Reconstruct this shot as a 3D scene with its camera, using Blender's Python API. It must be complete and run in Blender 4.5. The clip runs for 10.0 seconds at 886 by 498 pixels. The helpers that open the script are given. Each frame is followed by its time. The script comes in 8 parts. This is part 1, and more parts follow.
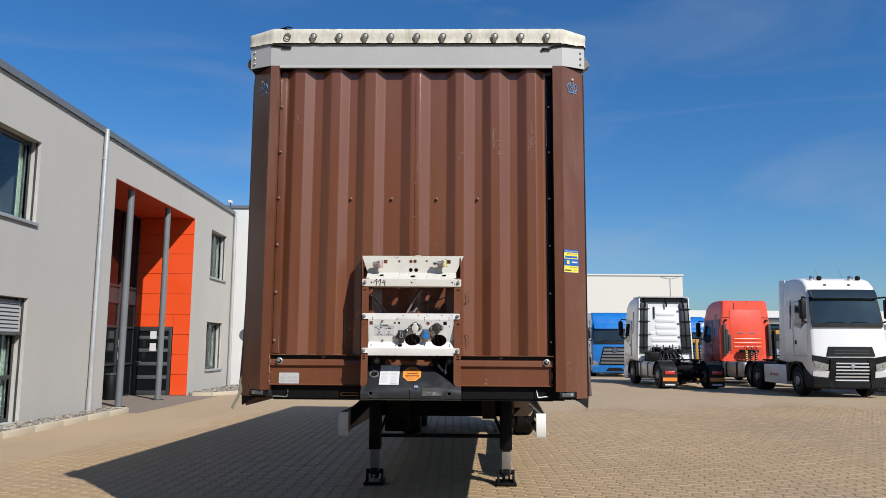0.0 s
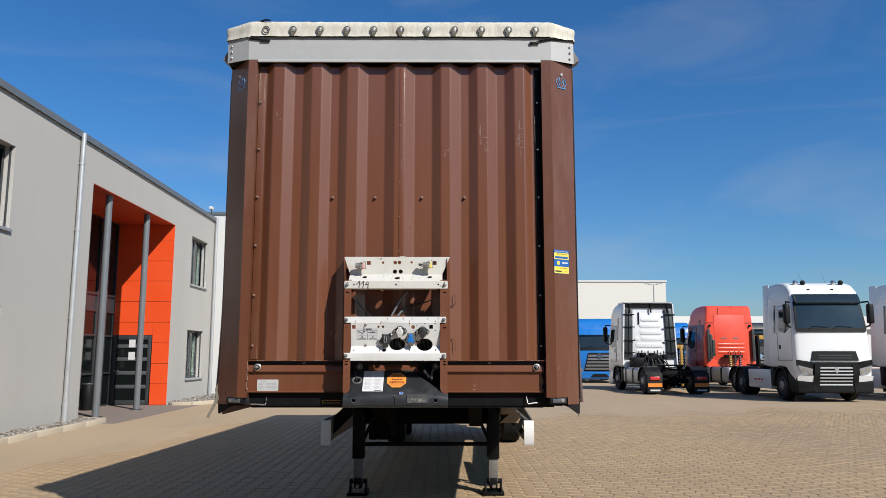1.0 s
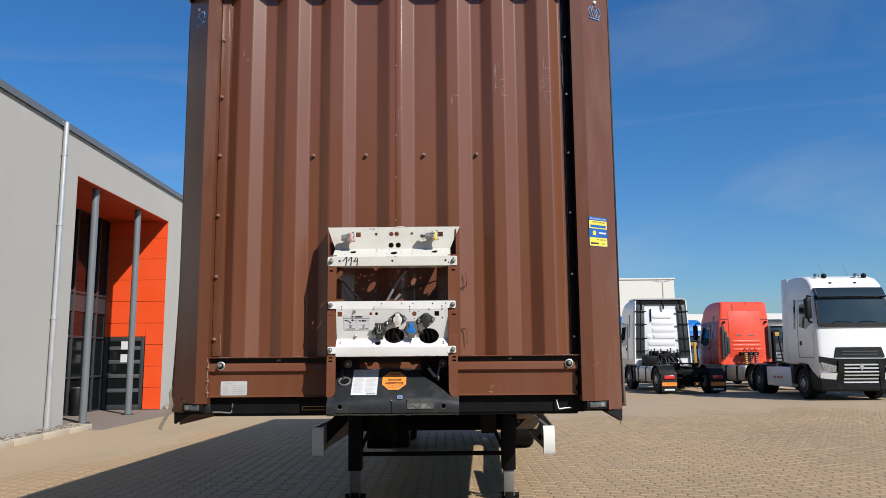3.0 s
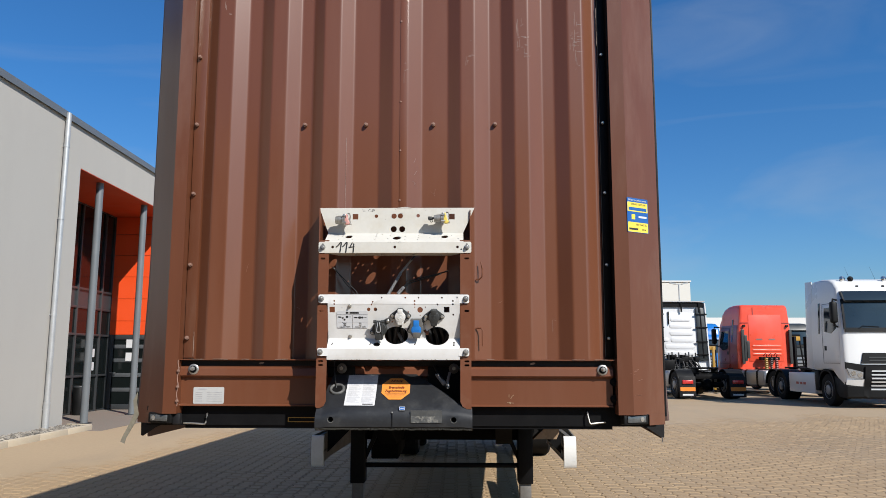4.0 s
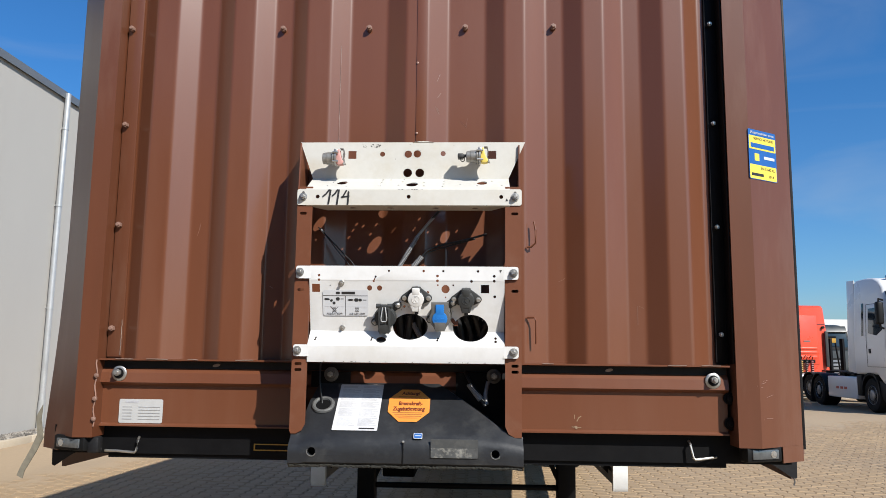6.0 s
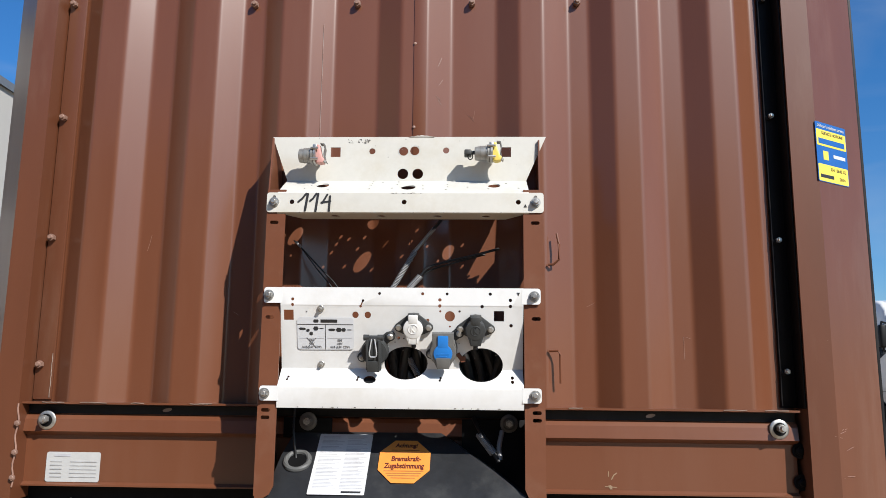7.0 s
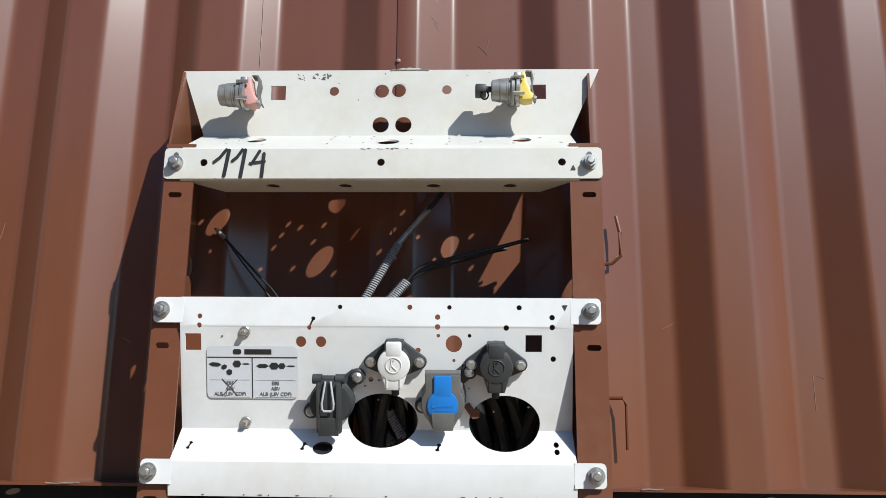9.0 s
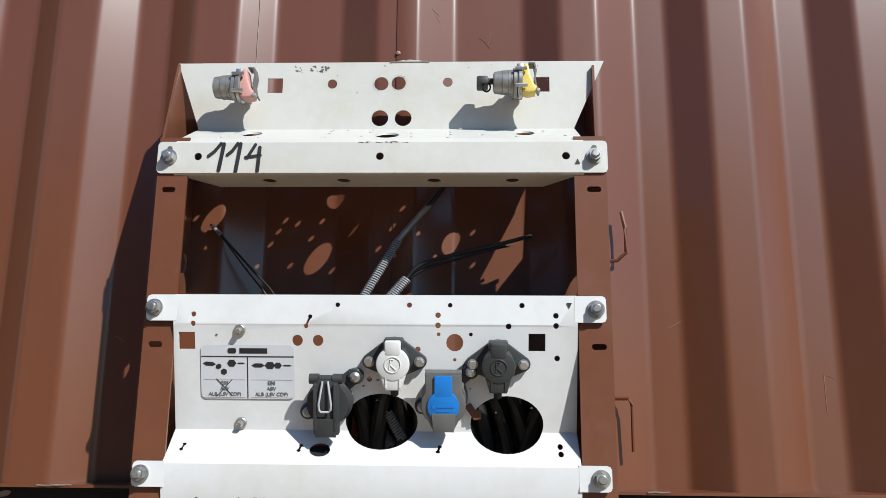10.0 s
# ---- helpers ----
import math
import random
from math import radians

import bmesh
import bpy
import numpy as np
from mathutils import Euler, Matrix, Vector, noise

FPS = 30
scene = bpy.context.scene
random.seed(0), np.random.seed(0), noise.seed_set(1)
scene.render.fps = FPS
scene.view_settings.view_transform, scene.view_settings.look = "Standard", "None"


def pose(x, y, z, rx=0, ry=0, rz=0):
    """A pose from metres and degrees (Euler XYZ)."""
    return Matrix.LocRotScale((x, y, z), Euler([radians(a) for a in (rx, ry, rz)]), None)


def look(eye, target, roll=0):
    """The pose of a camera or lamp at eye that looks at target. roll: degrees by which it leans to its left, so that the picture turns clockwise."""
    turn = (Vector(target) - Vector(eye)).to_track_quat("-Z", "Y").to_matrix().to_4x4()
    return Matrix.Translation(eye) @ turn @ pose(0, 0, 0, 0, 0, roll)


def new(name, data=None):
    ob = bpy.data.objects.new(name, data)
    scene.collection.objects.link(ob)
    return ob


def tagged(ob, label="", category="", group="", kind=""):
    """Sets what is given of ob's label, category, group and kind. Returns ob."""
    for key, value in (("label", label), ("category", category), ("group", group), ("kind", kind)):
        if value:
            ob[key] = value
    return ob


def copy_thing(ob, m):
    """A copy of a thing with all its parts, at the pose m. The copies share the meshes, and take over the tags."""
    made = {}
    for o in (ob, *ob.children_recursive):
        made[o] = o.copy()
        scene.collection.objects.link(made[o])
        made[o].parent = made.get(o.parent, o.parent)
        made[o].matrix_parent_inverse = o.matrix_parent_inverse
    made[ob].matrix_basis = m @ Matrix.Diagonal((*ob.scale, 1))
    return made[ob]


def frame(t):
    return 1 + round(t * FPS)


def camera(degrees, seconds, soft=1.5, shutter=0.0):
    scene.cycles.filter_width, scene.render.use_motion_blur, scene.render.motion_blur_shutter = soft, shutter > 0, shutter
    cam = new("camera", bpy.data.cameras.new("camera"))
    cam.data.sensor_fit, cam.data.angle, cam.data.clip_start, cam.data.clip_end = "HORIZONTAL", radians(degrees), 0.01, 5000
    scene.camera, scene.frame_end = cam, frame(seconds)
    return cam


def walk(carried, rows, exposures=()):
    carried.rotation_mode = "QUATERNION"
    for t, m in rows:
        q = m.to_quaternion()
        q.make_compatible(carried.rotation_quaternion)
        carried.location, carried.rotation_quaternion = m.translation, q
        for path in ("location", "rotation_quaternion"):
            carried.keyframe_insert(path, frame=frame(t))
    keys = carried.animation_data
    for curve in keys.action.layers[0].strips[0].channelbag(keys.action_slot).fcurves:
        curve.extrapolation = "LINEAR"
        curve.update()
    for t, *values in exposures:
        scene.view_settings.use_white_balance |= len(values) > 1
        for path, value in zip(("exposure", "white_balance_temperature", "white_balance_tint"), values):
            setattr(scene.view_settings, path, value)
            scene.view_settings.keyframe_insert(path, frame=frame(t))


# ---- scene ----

# ---- camera and walk ----
cam = camera(61.77, 10.0, soft=0.5)
PATH = [
    (0, 0.3037, -5.4881, 1.5916, 97.514, 0.391, 0.976),
    (0.5, 0.2538, -5.4347, 1.5898, 97.742, 0.159, -0.077),
    (1, 0.2876, -5.2756, 1.5713, 98.090, 0.023, -0.288),
    (1.5, 0.3316, -5.0724, 1.5649, 98.660, 0.200, -0.174),
    (2, 0.2761, -4.8140, 1.5504, 98.638, 0.267, -0.103),
    (2.5, 0.2571, -4.5727, 1.5404, 98.328, -0.524, -0.119),
    (2.7, 0.2662, -4.4426, 1.5259, 98.200, -0.597, -0.151),
    (3.8, 0.2754, -3.7053, 1.5531, 98.140, 0.124, 1.027),
    (4, 0.2778, -3.6011, 1.5430, 98.264, 0.112, 1.069),
    (4.5, 0.3127, -3.2794, 1.5397, 97.723, -0.034, 1.239),
    (5, 0.2652, -3.0033, 1.5368, 97.583, 0.507, 2.473),
    (5.5, 0.1914, -2.7461, 1.5578, 97.623, 0.667, 2.473),
    (6, 0.2014, -2.4888, 1.5517, 98.181, 0.660, 2.524),
    (6.2, 0.2035, -2.3786, 1.5688, 99.539, 0.728, 2.518),
    (7.3, 0.1478, -1.9311, 1.6028, 99.935, 0.387, 1.674),
    (7.5, 0.1588, -1.8427, 1.5982, 99.792, 0.290, 1.414),
    (8, 0.1962, -1.6272, 1.6253, 100.927, 0.687, 1.580),
    (8.5, 0.1593, -1.4535, 1.6348, 101.748, 0.760, 1.757),
    (9, 0.1277, -1.3471, 1.6581, 102.128, 0.490, 1.789),
    (9.5, 0.1281, -1.3192, 1.6633, 101.996, 0.520, 2.041),
    (10, 0.1296, -1.3144, 1.6601, 102.080, 0.528, 1.986),
]
EXPOSURES = [(0, 0.33, 6500, 10), (2.7, 0.36, 6500, 10), (5.0, 0.49, 6460, 10), (7.5, 0.58, 6420, 10), (8.0, 0.56, 6380, 9.5), (8.5, 0.52, 6130, 6.8), (9.2, 0.43, 6100, 7), (10, 0.39, 6080, 7)]
walk(cam, [(t, pose(x, y, z, rx, 0, rz) @ pose(0, 0, 0, 0, 0, roll)) for t, x, y, z, rx, roll, rz in PATH], EXPOSURES)

# ---- sky and sun ----
SUN_FROM = Vector((0.83, -1.0, 1.015)).normalized()
world = bpy.data.worlds.new("sky")
scene.world = world
world.use_nodes = True
wn, wl = world.node_tree.nodes, world.node_tree.links
wn.clear()
sky = wn.new("ShaderNodeTexSky")
sky.sky_type = "NISHITA"
sky.sun_disc = False
sky.sun_elevation = math.asin(SUN_FROM.z)
sky.sun_rotation = math.atan2(SUN_FROM.x, SUN_FROM.y)
sky.altitude = 100
sky.air_density = 1.0
sky.dust_density = 0.9
sky.ozone_density = 3.0
hue = wn.new("ShaderNodeHueSaturation")
hue.inputs["Saturation"].default_value = 1.15
# thin wisps of high cloud
wco = wn.new("ShaderNodeTexCoord")
wmap = wn.new("ShaderNodeMapping")
wmap.inputs["Scale"].default_value = (1.2, 1.6, 5.0)
wnoise = wn.new("ShaderNodeTexNoise")
wnoise.inputs["Scale"].default_value = 2.2
wnoise.inputs["Detail"].default_value = 7
wnoise.inputs["Distortion"].default_value = 0.8
wramp = wn.new("ShaderNodeValToRGB")
wramp.color_ramp.elements[0].position = 0.48
wramp.color_ramp.elements[0].color = (0, 0, 0, 1)
wramp.color_ramp.elements[1].position = 0.85
wramp.color_ramp.elements[1].color = (0.32, 0.32, 0.32, 1)
wmix = wn.new("ShaderNodeMix")
wmix.data_type = "RGBA"
wmix.inputs["B"].default_value = (5.5, 6.2, 7.0, 1)
back = wn.new("ShaderNodeBackground")
back.inputs["Strength"].default_value = 0.061
wout = wn.new("ShaderNodeOutputWorld")
wl.new(wco.outputs["Generated"], wmap.inputs["Vector"])
wl.new(wmap.outputs["Vector"], wnoise.inputs["Vector"])
wl.new(wnoise.outputs["Fac"], wramp.inputs["Fac"])
wl.new(wramp.outputs["Color"], wmix.inputs["Factor"])
wl.new(sky.outputs["Color"], hue.inputs["Color"])
wtint = wn.new("ShaderNodeMix")
wtint.data_type, wtint.blend_type = "RGBA", "MULTIPLY"
wtint.inputs["Factor"].default_value = 1
# paler towards the horizon
wsep = wn.new("ShaderNodeSeparateXYZ")
whaze = wn.new("ShaderNodeMapRange")
whaze.inputs["From Min"].default_value = 0.0
whaze.inputs["From Max"].default_value = 0.32
wgrad = wn.new("ShaderNodeMix")
wgrad.data_type = "RGBA"
wgrad.inputs["A"].default_value = (0.92, 1.19, 1.44, 1)
wgrad.inputs["B"].default_value = (0.63, 1.17, 1.55, 1)
wl.new(wco.outputs["Generated"], wsep.inputs["Vector"])
wl.new(wsep.outputs["Z"], whaze.inputs["Value"])
wl.new(whaze.outputs["Result"], wgrad.inputs["Factor"])
wl.new(wgrad.outputs["Result"], wtint.inputs["B"])
wl.new(hue.outputs["Color"], wtint.inputs["A"])
wl.new(wtint.outputs["Result"], wmix.inputs["A"])
wl.new(wmix.outputs["Result"], back.inputs["Color"])
wl.new(back.outputs["Background"], wout.inputs["Surface"])

sun = new("sun", bpy.data.lights.new("sun", "SUN"))
sun.data.energy = 5.0
sun.data.angle = radians(0.55)
sun.data.color = (1.0, 0.955, 0.89)
sun.matrix_world = look(SUN_FROM * 60, (0, 0, 0))


# ---- materials ----
def paint(name, color, rough=0.45, metal=0.0, var=0.12, scale=3.0, grain=60.0, bump=0.0, dirt=None, amount=0.0,
          random_piece=0.0, coat=0.0, stretch=(1, 1, 1), dirt_scale=2.0, island=0.0, spec=0.5, coat_rough=0.2):
    """A surface with a base colour that drifts at two scales, dirt patches and fine relief."""
    m = bpy.data.materials.new(name)
    m.use_nodes = True
    n, l = m.node_tree.nodes, m.node_tree.links
    b = n["Principled BSDF"]
    b.inputs["Metallic"].default_value = metal
    b.inputs["Coat Weight"].default_value = coat
    b.inputs["Specular IOR Level"].default_value = spec
    b.inputs["Coat Roughness"].default_value = coat_rough
    b.inputs["Coat IOR"].default_value = 1.6
    co = n.new("ShaderNodeTexCoord")
    mp = n.new("ShaderNodeMapping")
    mp.inputs["Scale"].default_value = stretch
    l.new(co.outputs["Object"], mp.inputs["Vector"])
    big = n.new("ShaderNodeTexNoise")
    big.inputs["Scale"].default_value = scale
    big.inputs["Detail"].default_value = 5
    fine = n.new("ShaderNodeTexNoise")
    fine.inputs["Scale"].default_value = grain
    fine.inputs["Detail"].default_value = 4
    l.new(mp.outputs["Vector"], big.inputs["Vector"])
    l.new(mp.outputs["Vector"], fine.inputs["Vector"])
    add = n.new("ShaderNodeMath")
    add.operation = "ADD"
    l.new(big.outputs["Fac"], add.inputs[0])
    l.new(fine.outputs["Fac"], add.inputs[1])
    total = add.outputs[0]
    if random_piece or island:
        src = n.new("ShaderNodeNewGeometry").outputs["Random Per Island"] if island else n.new("ShaderNodeObjectInfo").outputs["Random"]
        k = n.new("ShaderNodeMath")
        k.operation = "MULTIPLY_ADD"
        k.inputs[1].default_value = (random_piece or island) * 2
        l.new(src, k.inputs[0])
        l.new(total, k.inputs[2])
        sub = n.new("ShaderNodeMath")
        sub.operation = "SUBTRACT"
        sub.inputs[1].default_value = random_piece or island
        l.new(k.outputs[0], sub.inputs[0])
        total = sub.outputs[0]
    rng = n.new("ShaderNodeMapRange")
    rng.inputs["From Min"].default_value = 0.55
    rng.inputs["From Max"].default_value = 1.45
    rng.inputs["To Min"].default_value = 1 - var
    rng.inputs["To Max"].default_value = 1 + var
    rng.clamp = False
    l.new(total, rng.inputs["Value"])
    mul = n.new("ShaderNodeMix")
    mul.data_type = "RGBA"
    mul.blend_type = "MULTIPLY"
    mul.inputs["Factor"].default_value = 1
    mul.inputs["A"].default_value = (*color, 1)
    l.new(rng.outputs["Result"], mul.inputs["B"])
    out = mul.outputs["Result"]
    if dirt:
        dn = n.new("ShaderNodeTexNoise")
        dn.inputs["Scale"].default_value = dirt_scale
        dn.inputs["Detail"].default_value = 9
        dn.inputs["Roughness"].default_value = 0.68
        l.new(mp.outputs["Vector"], dn.inputs["Vector"])
        dr = n.new("ShaderNodeMapRange")
        dr.inputs["From Min"].default_value = 0.5
        dr.inputs["From Max"].default_value = 0.78
        dr.inputs["To Min"].default_value = 0
        dr.inputs["To Max"].default_value = amount
        l.new(dn.outputs["Fac"], dr.inputs["Value"])
        dm = n.new("ShaderNodeMix")
        dm.data_type = "RGBA"
        dm.inputs["B"].default_value = (*dirt, 1)
        l.new(dr.outputs["Result"], dm.inputs["Factor"])
        l.new(out, dm.inputs["A"])
        out = dm.outputs["Result"]
    l.new(out, b.inputs["Base Color"])
    rr = n.new("ShaderNodeMapRange")
    rr.inputs["From Min"].default_value = 0.3
    rr.inputs["From Max"].default_value = 0.7
    rr.inputs["To Min"].default_value = max(rough - 0.07, 0.02)
    rr.inputs["To Max"].default_value = min(rough + 0.09, 1)
    l.new(big.outputs["Fac"], rr.inputs["Value"])
    l.new(rr.outputs["Result"], b.inputs["Roughness"])
    if bump:
        bp = n.new("ShaderNodeBump")
        bp.inputs["Strength"].default_value = bump
        bp.inputs["Distance"].default_value = 0.01
        l.new(total, bp.inputs["Height"])
        l.new(bp.outputs["Normal"], b.inputs["Normal"])
    return m


def clear_glass(name, tint=(0.9, 0.95, 0.95)):
    m = bpy.data.materials.new(name)
    m.use_nodes = True
    b = m.node_tree.nodes["Principled BSDF"]
    b.inputs["Base Color"].default_value = (*tint, 1)
    b.inputs["Roughness"].default_value = 0.02
    b.inputs["Transmission Weight"].default_value = 1.0
    b.inputs["IOR"].default_value = 1.45
    return m


BROWN = paint("brown_paint", (0.121, 0.0410, 0.0182), 0.5, spec=0.18, coat=0.6, coat_rough=0.2, var=0.07, scale=1.3, grain=14, dirt=(0.20, 0.108, 0.075), amount=0.2, dirt_scale=3.0, stretch=(1, 1, 0.16), bump=0.015)
BROWN_POST = paint("brown_post_paint", (0.102, 0.0345, 0.0157), 0.45, spec=0.25, coat=0.4, var=0.08, scale=1.6, grain=18, dirt=(0.25, 0.17, 0.13), amount=0.3, dirt_scale=3.5, stretch=(1, 1, 0.2), bump=0.01)
BROWN_BRACKET = paint("brown_bracket_paint", (0.128, 0.0455, 0.0220), 0.45, spec=0.2, coat=0.4, var=0.08, scale=4, grain=40, dirt=(0.231, 0.154, 0.1155), amount=0.2, dirt_scale=9)
SCUFF = paint("bare_scuff", (0.25, 0.145, 0.11), 0.5, var=0.2, scale=30, grain=90)
SCRATCH = paint("fine_white_scratch", (0.34, 0.27, 0.235), 0.5, var=0.3, scale=60, grain=90)
GREY_PLASTIC = paint("weathered_grey_plastic", (0.10, 0.098, 0.092), 0.5, spec=0.35, var=0.15, scale=25, dirt=(0.16, 0.15, 0.13), amount=0.4, dirt_scale=30)
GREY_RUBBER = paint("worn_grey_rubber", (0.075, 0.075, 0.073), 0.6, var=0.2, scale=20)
DOOR_RAIL = paint("door_rail_grey", (0.065, 0.07, 0.075), 0.45, var=0.08, scale=4)
STRAP_GREY = paint("weathered_strap", (0.15, 0.135, 0.10), 0.8, var=0.25, scale=30)
BOLT_BROWN = paint("painted_bolt", (0.21, 0.125, 0.095), 0.45, var=0.2, scale=40, grain=90)
LABEL_GREY = paint("faded_label", (0.40, 0.40, 0.39), 0.5, var=0.06, scale=25)
SOFT_INK = paint("washed_ink", (0.10, 0.10, 0.105), 0.5, var=0.2, scale=30)
LABEL_INK = paint("faded_ink", (0.31, 0.31, 0.31), 0.6, var=0.2, scale=30)
WORN = paint("worn_edge_metal", (0.25, 0.185, 0.15), 0.45, metal=0.3, var=0.25, scale=25, grain=90)
BAND = paint("grey_white_sheet", (0.33, 0.33, 0.322), 0.42, var=0.05, scale=1.5, grain=20, dirt=(0.308, 0.3003, 0.2772), amount=0.25, dirt_scale=2.5)
CANVAS = paint("cream_canvas", (0.50, 0.475, 0.40), 0.7, var=0.16, scale=9, grain=60, bump=0.2, dirt=(0.20, 0.165, 0.11), amount=0.85, dirt_scale=9, stretch=(1, 1, 0.45))
TARP = paint("brown_tarpaulin", (0.1, 0.06, 0.05), 0.5, var=0.1, scale=2, grain=30, bump=0.1)
WHITE = paint("white_panel_paint", (0.585, 0.58, 0.565), 0.38, var=0.04, scale=5, grain=60, dirt=(0.40, 0.36, 0.29), amount=0.4, dirt_scale=6)
WHITE_OLD = paint("yellowed_white_paint", (0.50, 0.485, 0.44), 0.42, var=0.05, scale=6, grain=60, dirt=(0.385, 0.3234, 0.2156), amount=0.5, dirt_scale=7)
CHIP = paint("paint_chip", (0.0924, 0.0847, 0.077), 0.6, var=0.3, scale=40)
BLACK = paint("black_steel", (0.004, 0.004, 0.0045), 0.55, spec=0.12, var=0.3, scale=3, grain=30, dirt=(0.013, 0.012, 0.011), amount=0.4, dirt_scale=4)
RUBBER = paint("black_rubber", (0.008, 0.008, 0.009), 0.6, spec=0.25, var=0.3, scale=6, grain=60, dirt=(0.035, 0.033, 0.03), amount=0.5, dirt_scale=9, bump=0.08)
COVER = paint("scuffed_black_plastic", (0.017, 0.018, 0.020), 0.42, spec=0.35, var=0.25, scale=5, grain=60, dirt=(0.065, 0.065, 0.062), amount=0.55, dirt_scale=11, bump=0.06)
MUCK = paint("caked_mud", (0.016, 0.015, 0.011), 0.9, var=0.4, scale=20, grain=80, bump=0.5)
STEEL = paint("zinc_steel", (0.4312, 0.4235, 0.4004), 0.38, metal=0.85, var=0.2, scale=30, grain=120, dirt=(0.1925, 0.1694, 0.1386), amount=0.5, dirt_scale=40)
CAST = paint("cast_aluminium", (0.308, 0.3003, 0.2772), 0.5, metal=0.6, var=0.25, scale=25, grain=100, dirt=(0.1155, 0.1001, 0.077), amount=0.6, dirt_scale=30)
DARK_PLASTIC = paint("dark_grey_plastic", (0.033, 0.035, 0.035), 0.5, spec=0.35, var=0.2, scale=20, grain=90, dirt=(0.065, 0.06, 0.055), amount=0.4, dirt_scale=30)
WHITE_PLASTIC = paint("white_plastic_cap", (0.6006, 0.5929, 0.5698), 0.4, var=0.05, scale=20, dirt=(0.308, 0.2849, 0.231), amount=0.4, dirt_scale=30)
BLUE_CAP = paint("blue_plastic_cap", (0.0115, 0.154, 0.4774), 0.35, var=0.08, scale=20)
PINK = paint("faded_red_flap", (0.5082, 0.2618, 0.231), 0.55, var=0.15, scale=30)
YELLOW = paint("faded_yellow_flap", (0.616, 0.4774, 0.0924), 0.5, var=0.12, scale=30)
PAPER = paint("white_sticker", (0.52, 0.52, 0.525), 0.4, var=0.04, scale=20)
GREY_STICKER = paint("silver_sticker", (0.50, 0.505, 0.515), 0.35, var=0.04, scale=20)
STICK_BLUE = paint("sticker_blue", (0.0092, 0.085, 0.30), 0.4, var=0.05, scale=20)
EMBLEM_BLUE = paint("emblem_blue", (0.10, 0.30, 0.58), 0.4, var=0.05, scale=20)
STICK_YELLOW = paint("sticker_yellow", (0.6391, 0.5082, 0.0616), 0.4, var=0.05, scale=20)
ORANGE_STICK = paint("orange_sticker", (0.66, 0.235, 0.042), 0.4, var=0.05, scale=20)
INK = paint("black_ink", (0.015, 0.015, 0.016), 0.5, var=0.2, scale=30)
RED_INK = paint("dark_red_ink", (0.09, 0.012, 0.010), 0.5, var=0.2, scale=30)
BROWN_INK = paint("brown_ink", (0.30, 0.11, 0.03), 0.6, var=0.2, scale=30)
GREY_INK = paint("grey_ink", (0.36, 0.36, 0.375), 0.6, var=0.2, scale=30)
PLATE_GREY = paint("dull_type_plate", (0.062, 0.064, 0.063), 0.45, metal=0.2, var=0.2, scale=30, dirt=(0.13, 0.125, 0.11), amount=0.5, dirt_scale=40)
WORN_PLATE = paint("worn_type_plate", (0.075, 0.077, 0.076), 0.45, metal=0.2, var=0.3, scale=30, dirt=(0.44, 0.42, 0.36), amount=1.0, dirt_scale=42)
CABLE = paint("black_cable", (0.009, 0.009, 0.0095), 0.45, var=0.2, scale=30)
COIL = paint("grey_spring_sleeve", (0.2541, 0.2541, 0.2541), 0.5, metal=0.3, var=0.2, scale=40)
WIRE = paint("zinc_wire", (0.52, 0.53, 0.54), 0.35, metal=0.35, var=0.1, scale=40)
CHROME = paint("bright_wire", (0.5775, 0.5698, 0.5544), 0.22, metal=1.0, var=0.1, scale=40)
LENS_CLEAR = paint("marker_lamp_lens", (0.065, 0.07, 0.072), 0.12, var=0.3, scale=30, coat=0.4)
REFLECT_WHITE = paint("white_guard_paint", (0.6314, 0.6314, 0.616), 0.5, var=0.05, scale=5, dirt=(0.3465, 0.3311, 0.308), amount=0.3, dirt_scale=6)
RUST = paint("rusty_ochre_steel", (0.231, 0.154, 0.0924), 0.7, var=0.3, scale=8, grain=50, dirt=(0.1078, 0.0616, 0.0385), amount=0.6, dirt_scale=8)
LEG_GREY = paint("worn_grey_steel", (0.13, 0.122, 0.112), 0.5, metal=0.2, var=0.2, scale=8, grain=50, dirt=(0.06, 0.05, 0.045), amount=0.6, dirt_scale=8)

RENDER_GREY = paint("grey_plaster", (0.3503, 0.3365, 0.3119), 0.9, var=0.05, scale=0.6, grain=180, bump=0.12, dirt=(0.2772, 0.2618, 0.2387), amount=0.25, dirt_scale=0.7, stretch=(1, 1, 0.35))
PLASTER_WHITE = paint("white_plaster", (0.539, 0.539, 0.5236), 0.9, var=0.04, scale=0.6, grain=150, bump=0.1)
ORANGE = paint("orange_cladding", (0.6468, 0.0660, 0.0130), 0.40, var=0.04, scale=1.5, grain=30, random_piece=0.06)
ORANGE_SOFFIT = paint("orange_soffit", (0.4774, 0.0577, 0.0139), 0.5, var=0.04, scale=1.5, grain=30)
ANTHRACITE = paint("anthracite_metal", (0.032, 0.035, 0.038), 0.42, var=0.08, scale=3, grain=50)
COLUMN_GREY = paint("grey_column_paint", (0.12, 0.13, 0.138), 0.4, var=0.08, scale=3, grain=50)
ROOF_TRIM = paint("grey_roof_trim", (0.105, 0.116, 0.130), 0.4, var=0.06, scale=2, grain=40)
ZINC = paint("zinc_downpipe", (0.4004, 0.4081, 0.4081), 0.4, metal=0.45, var=0.12, scale=4, grain=40)
SILL = paint("aluminium_sill", (0.3465, 0.3542, 0.3619), 0.4, metal=0.4, var=0.08, scale=4)
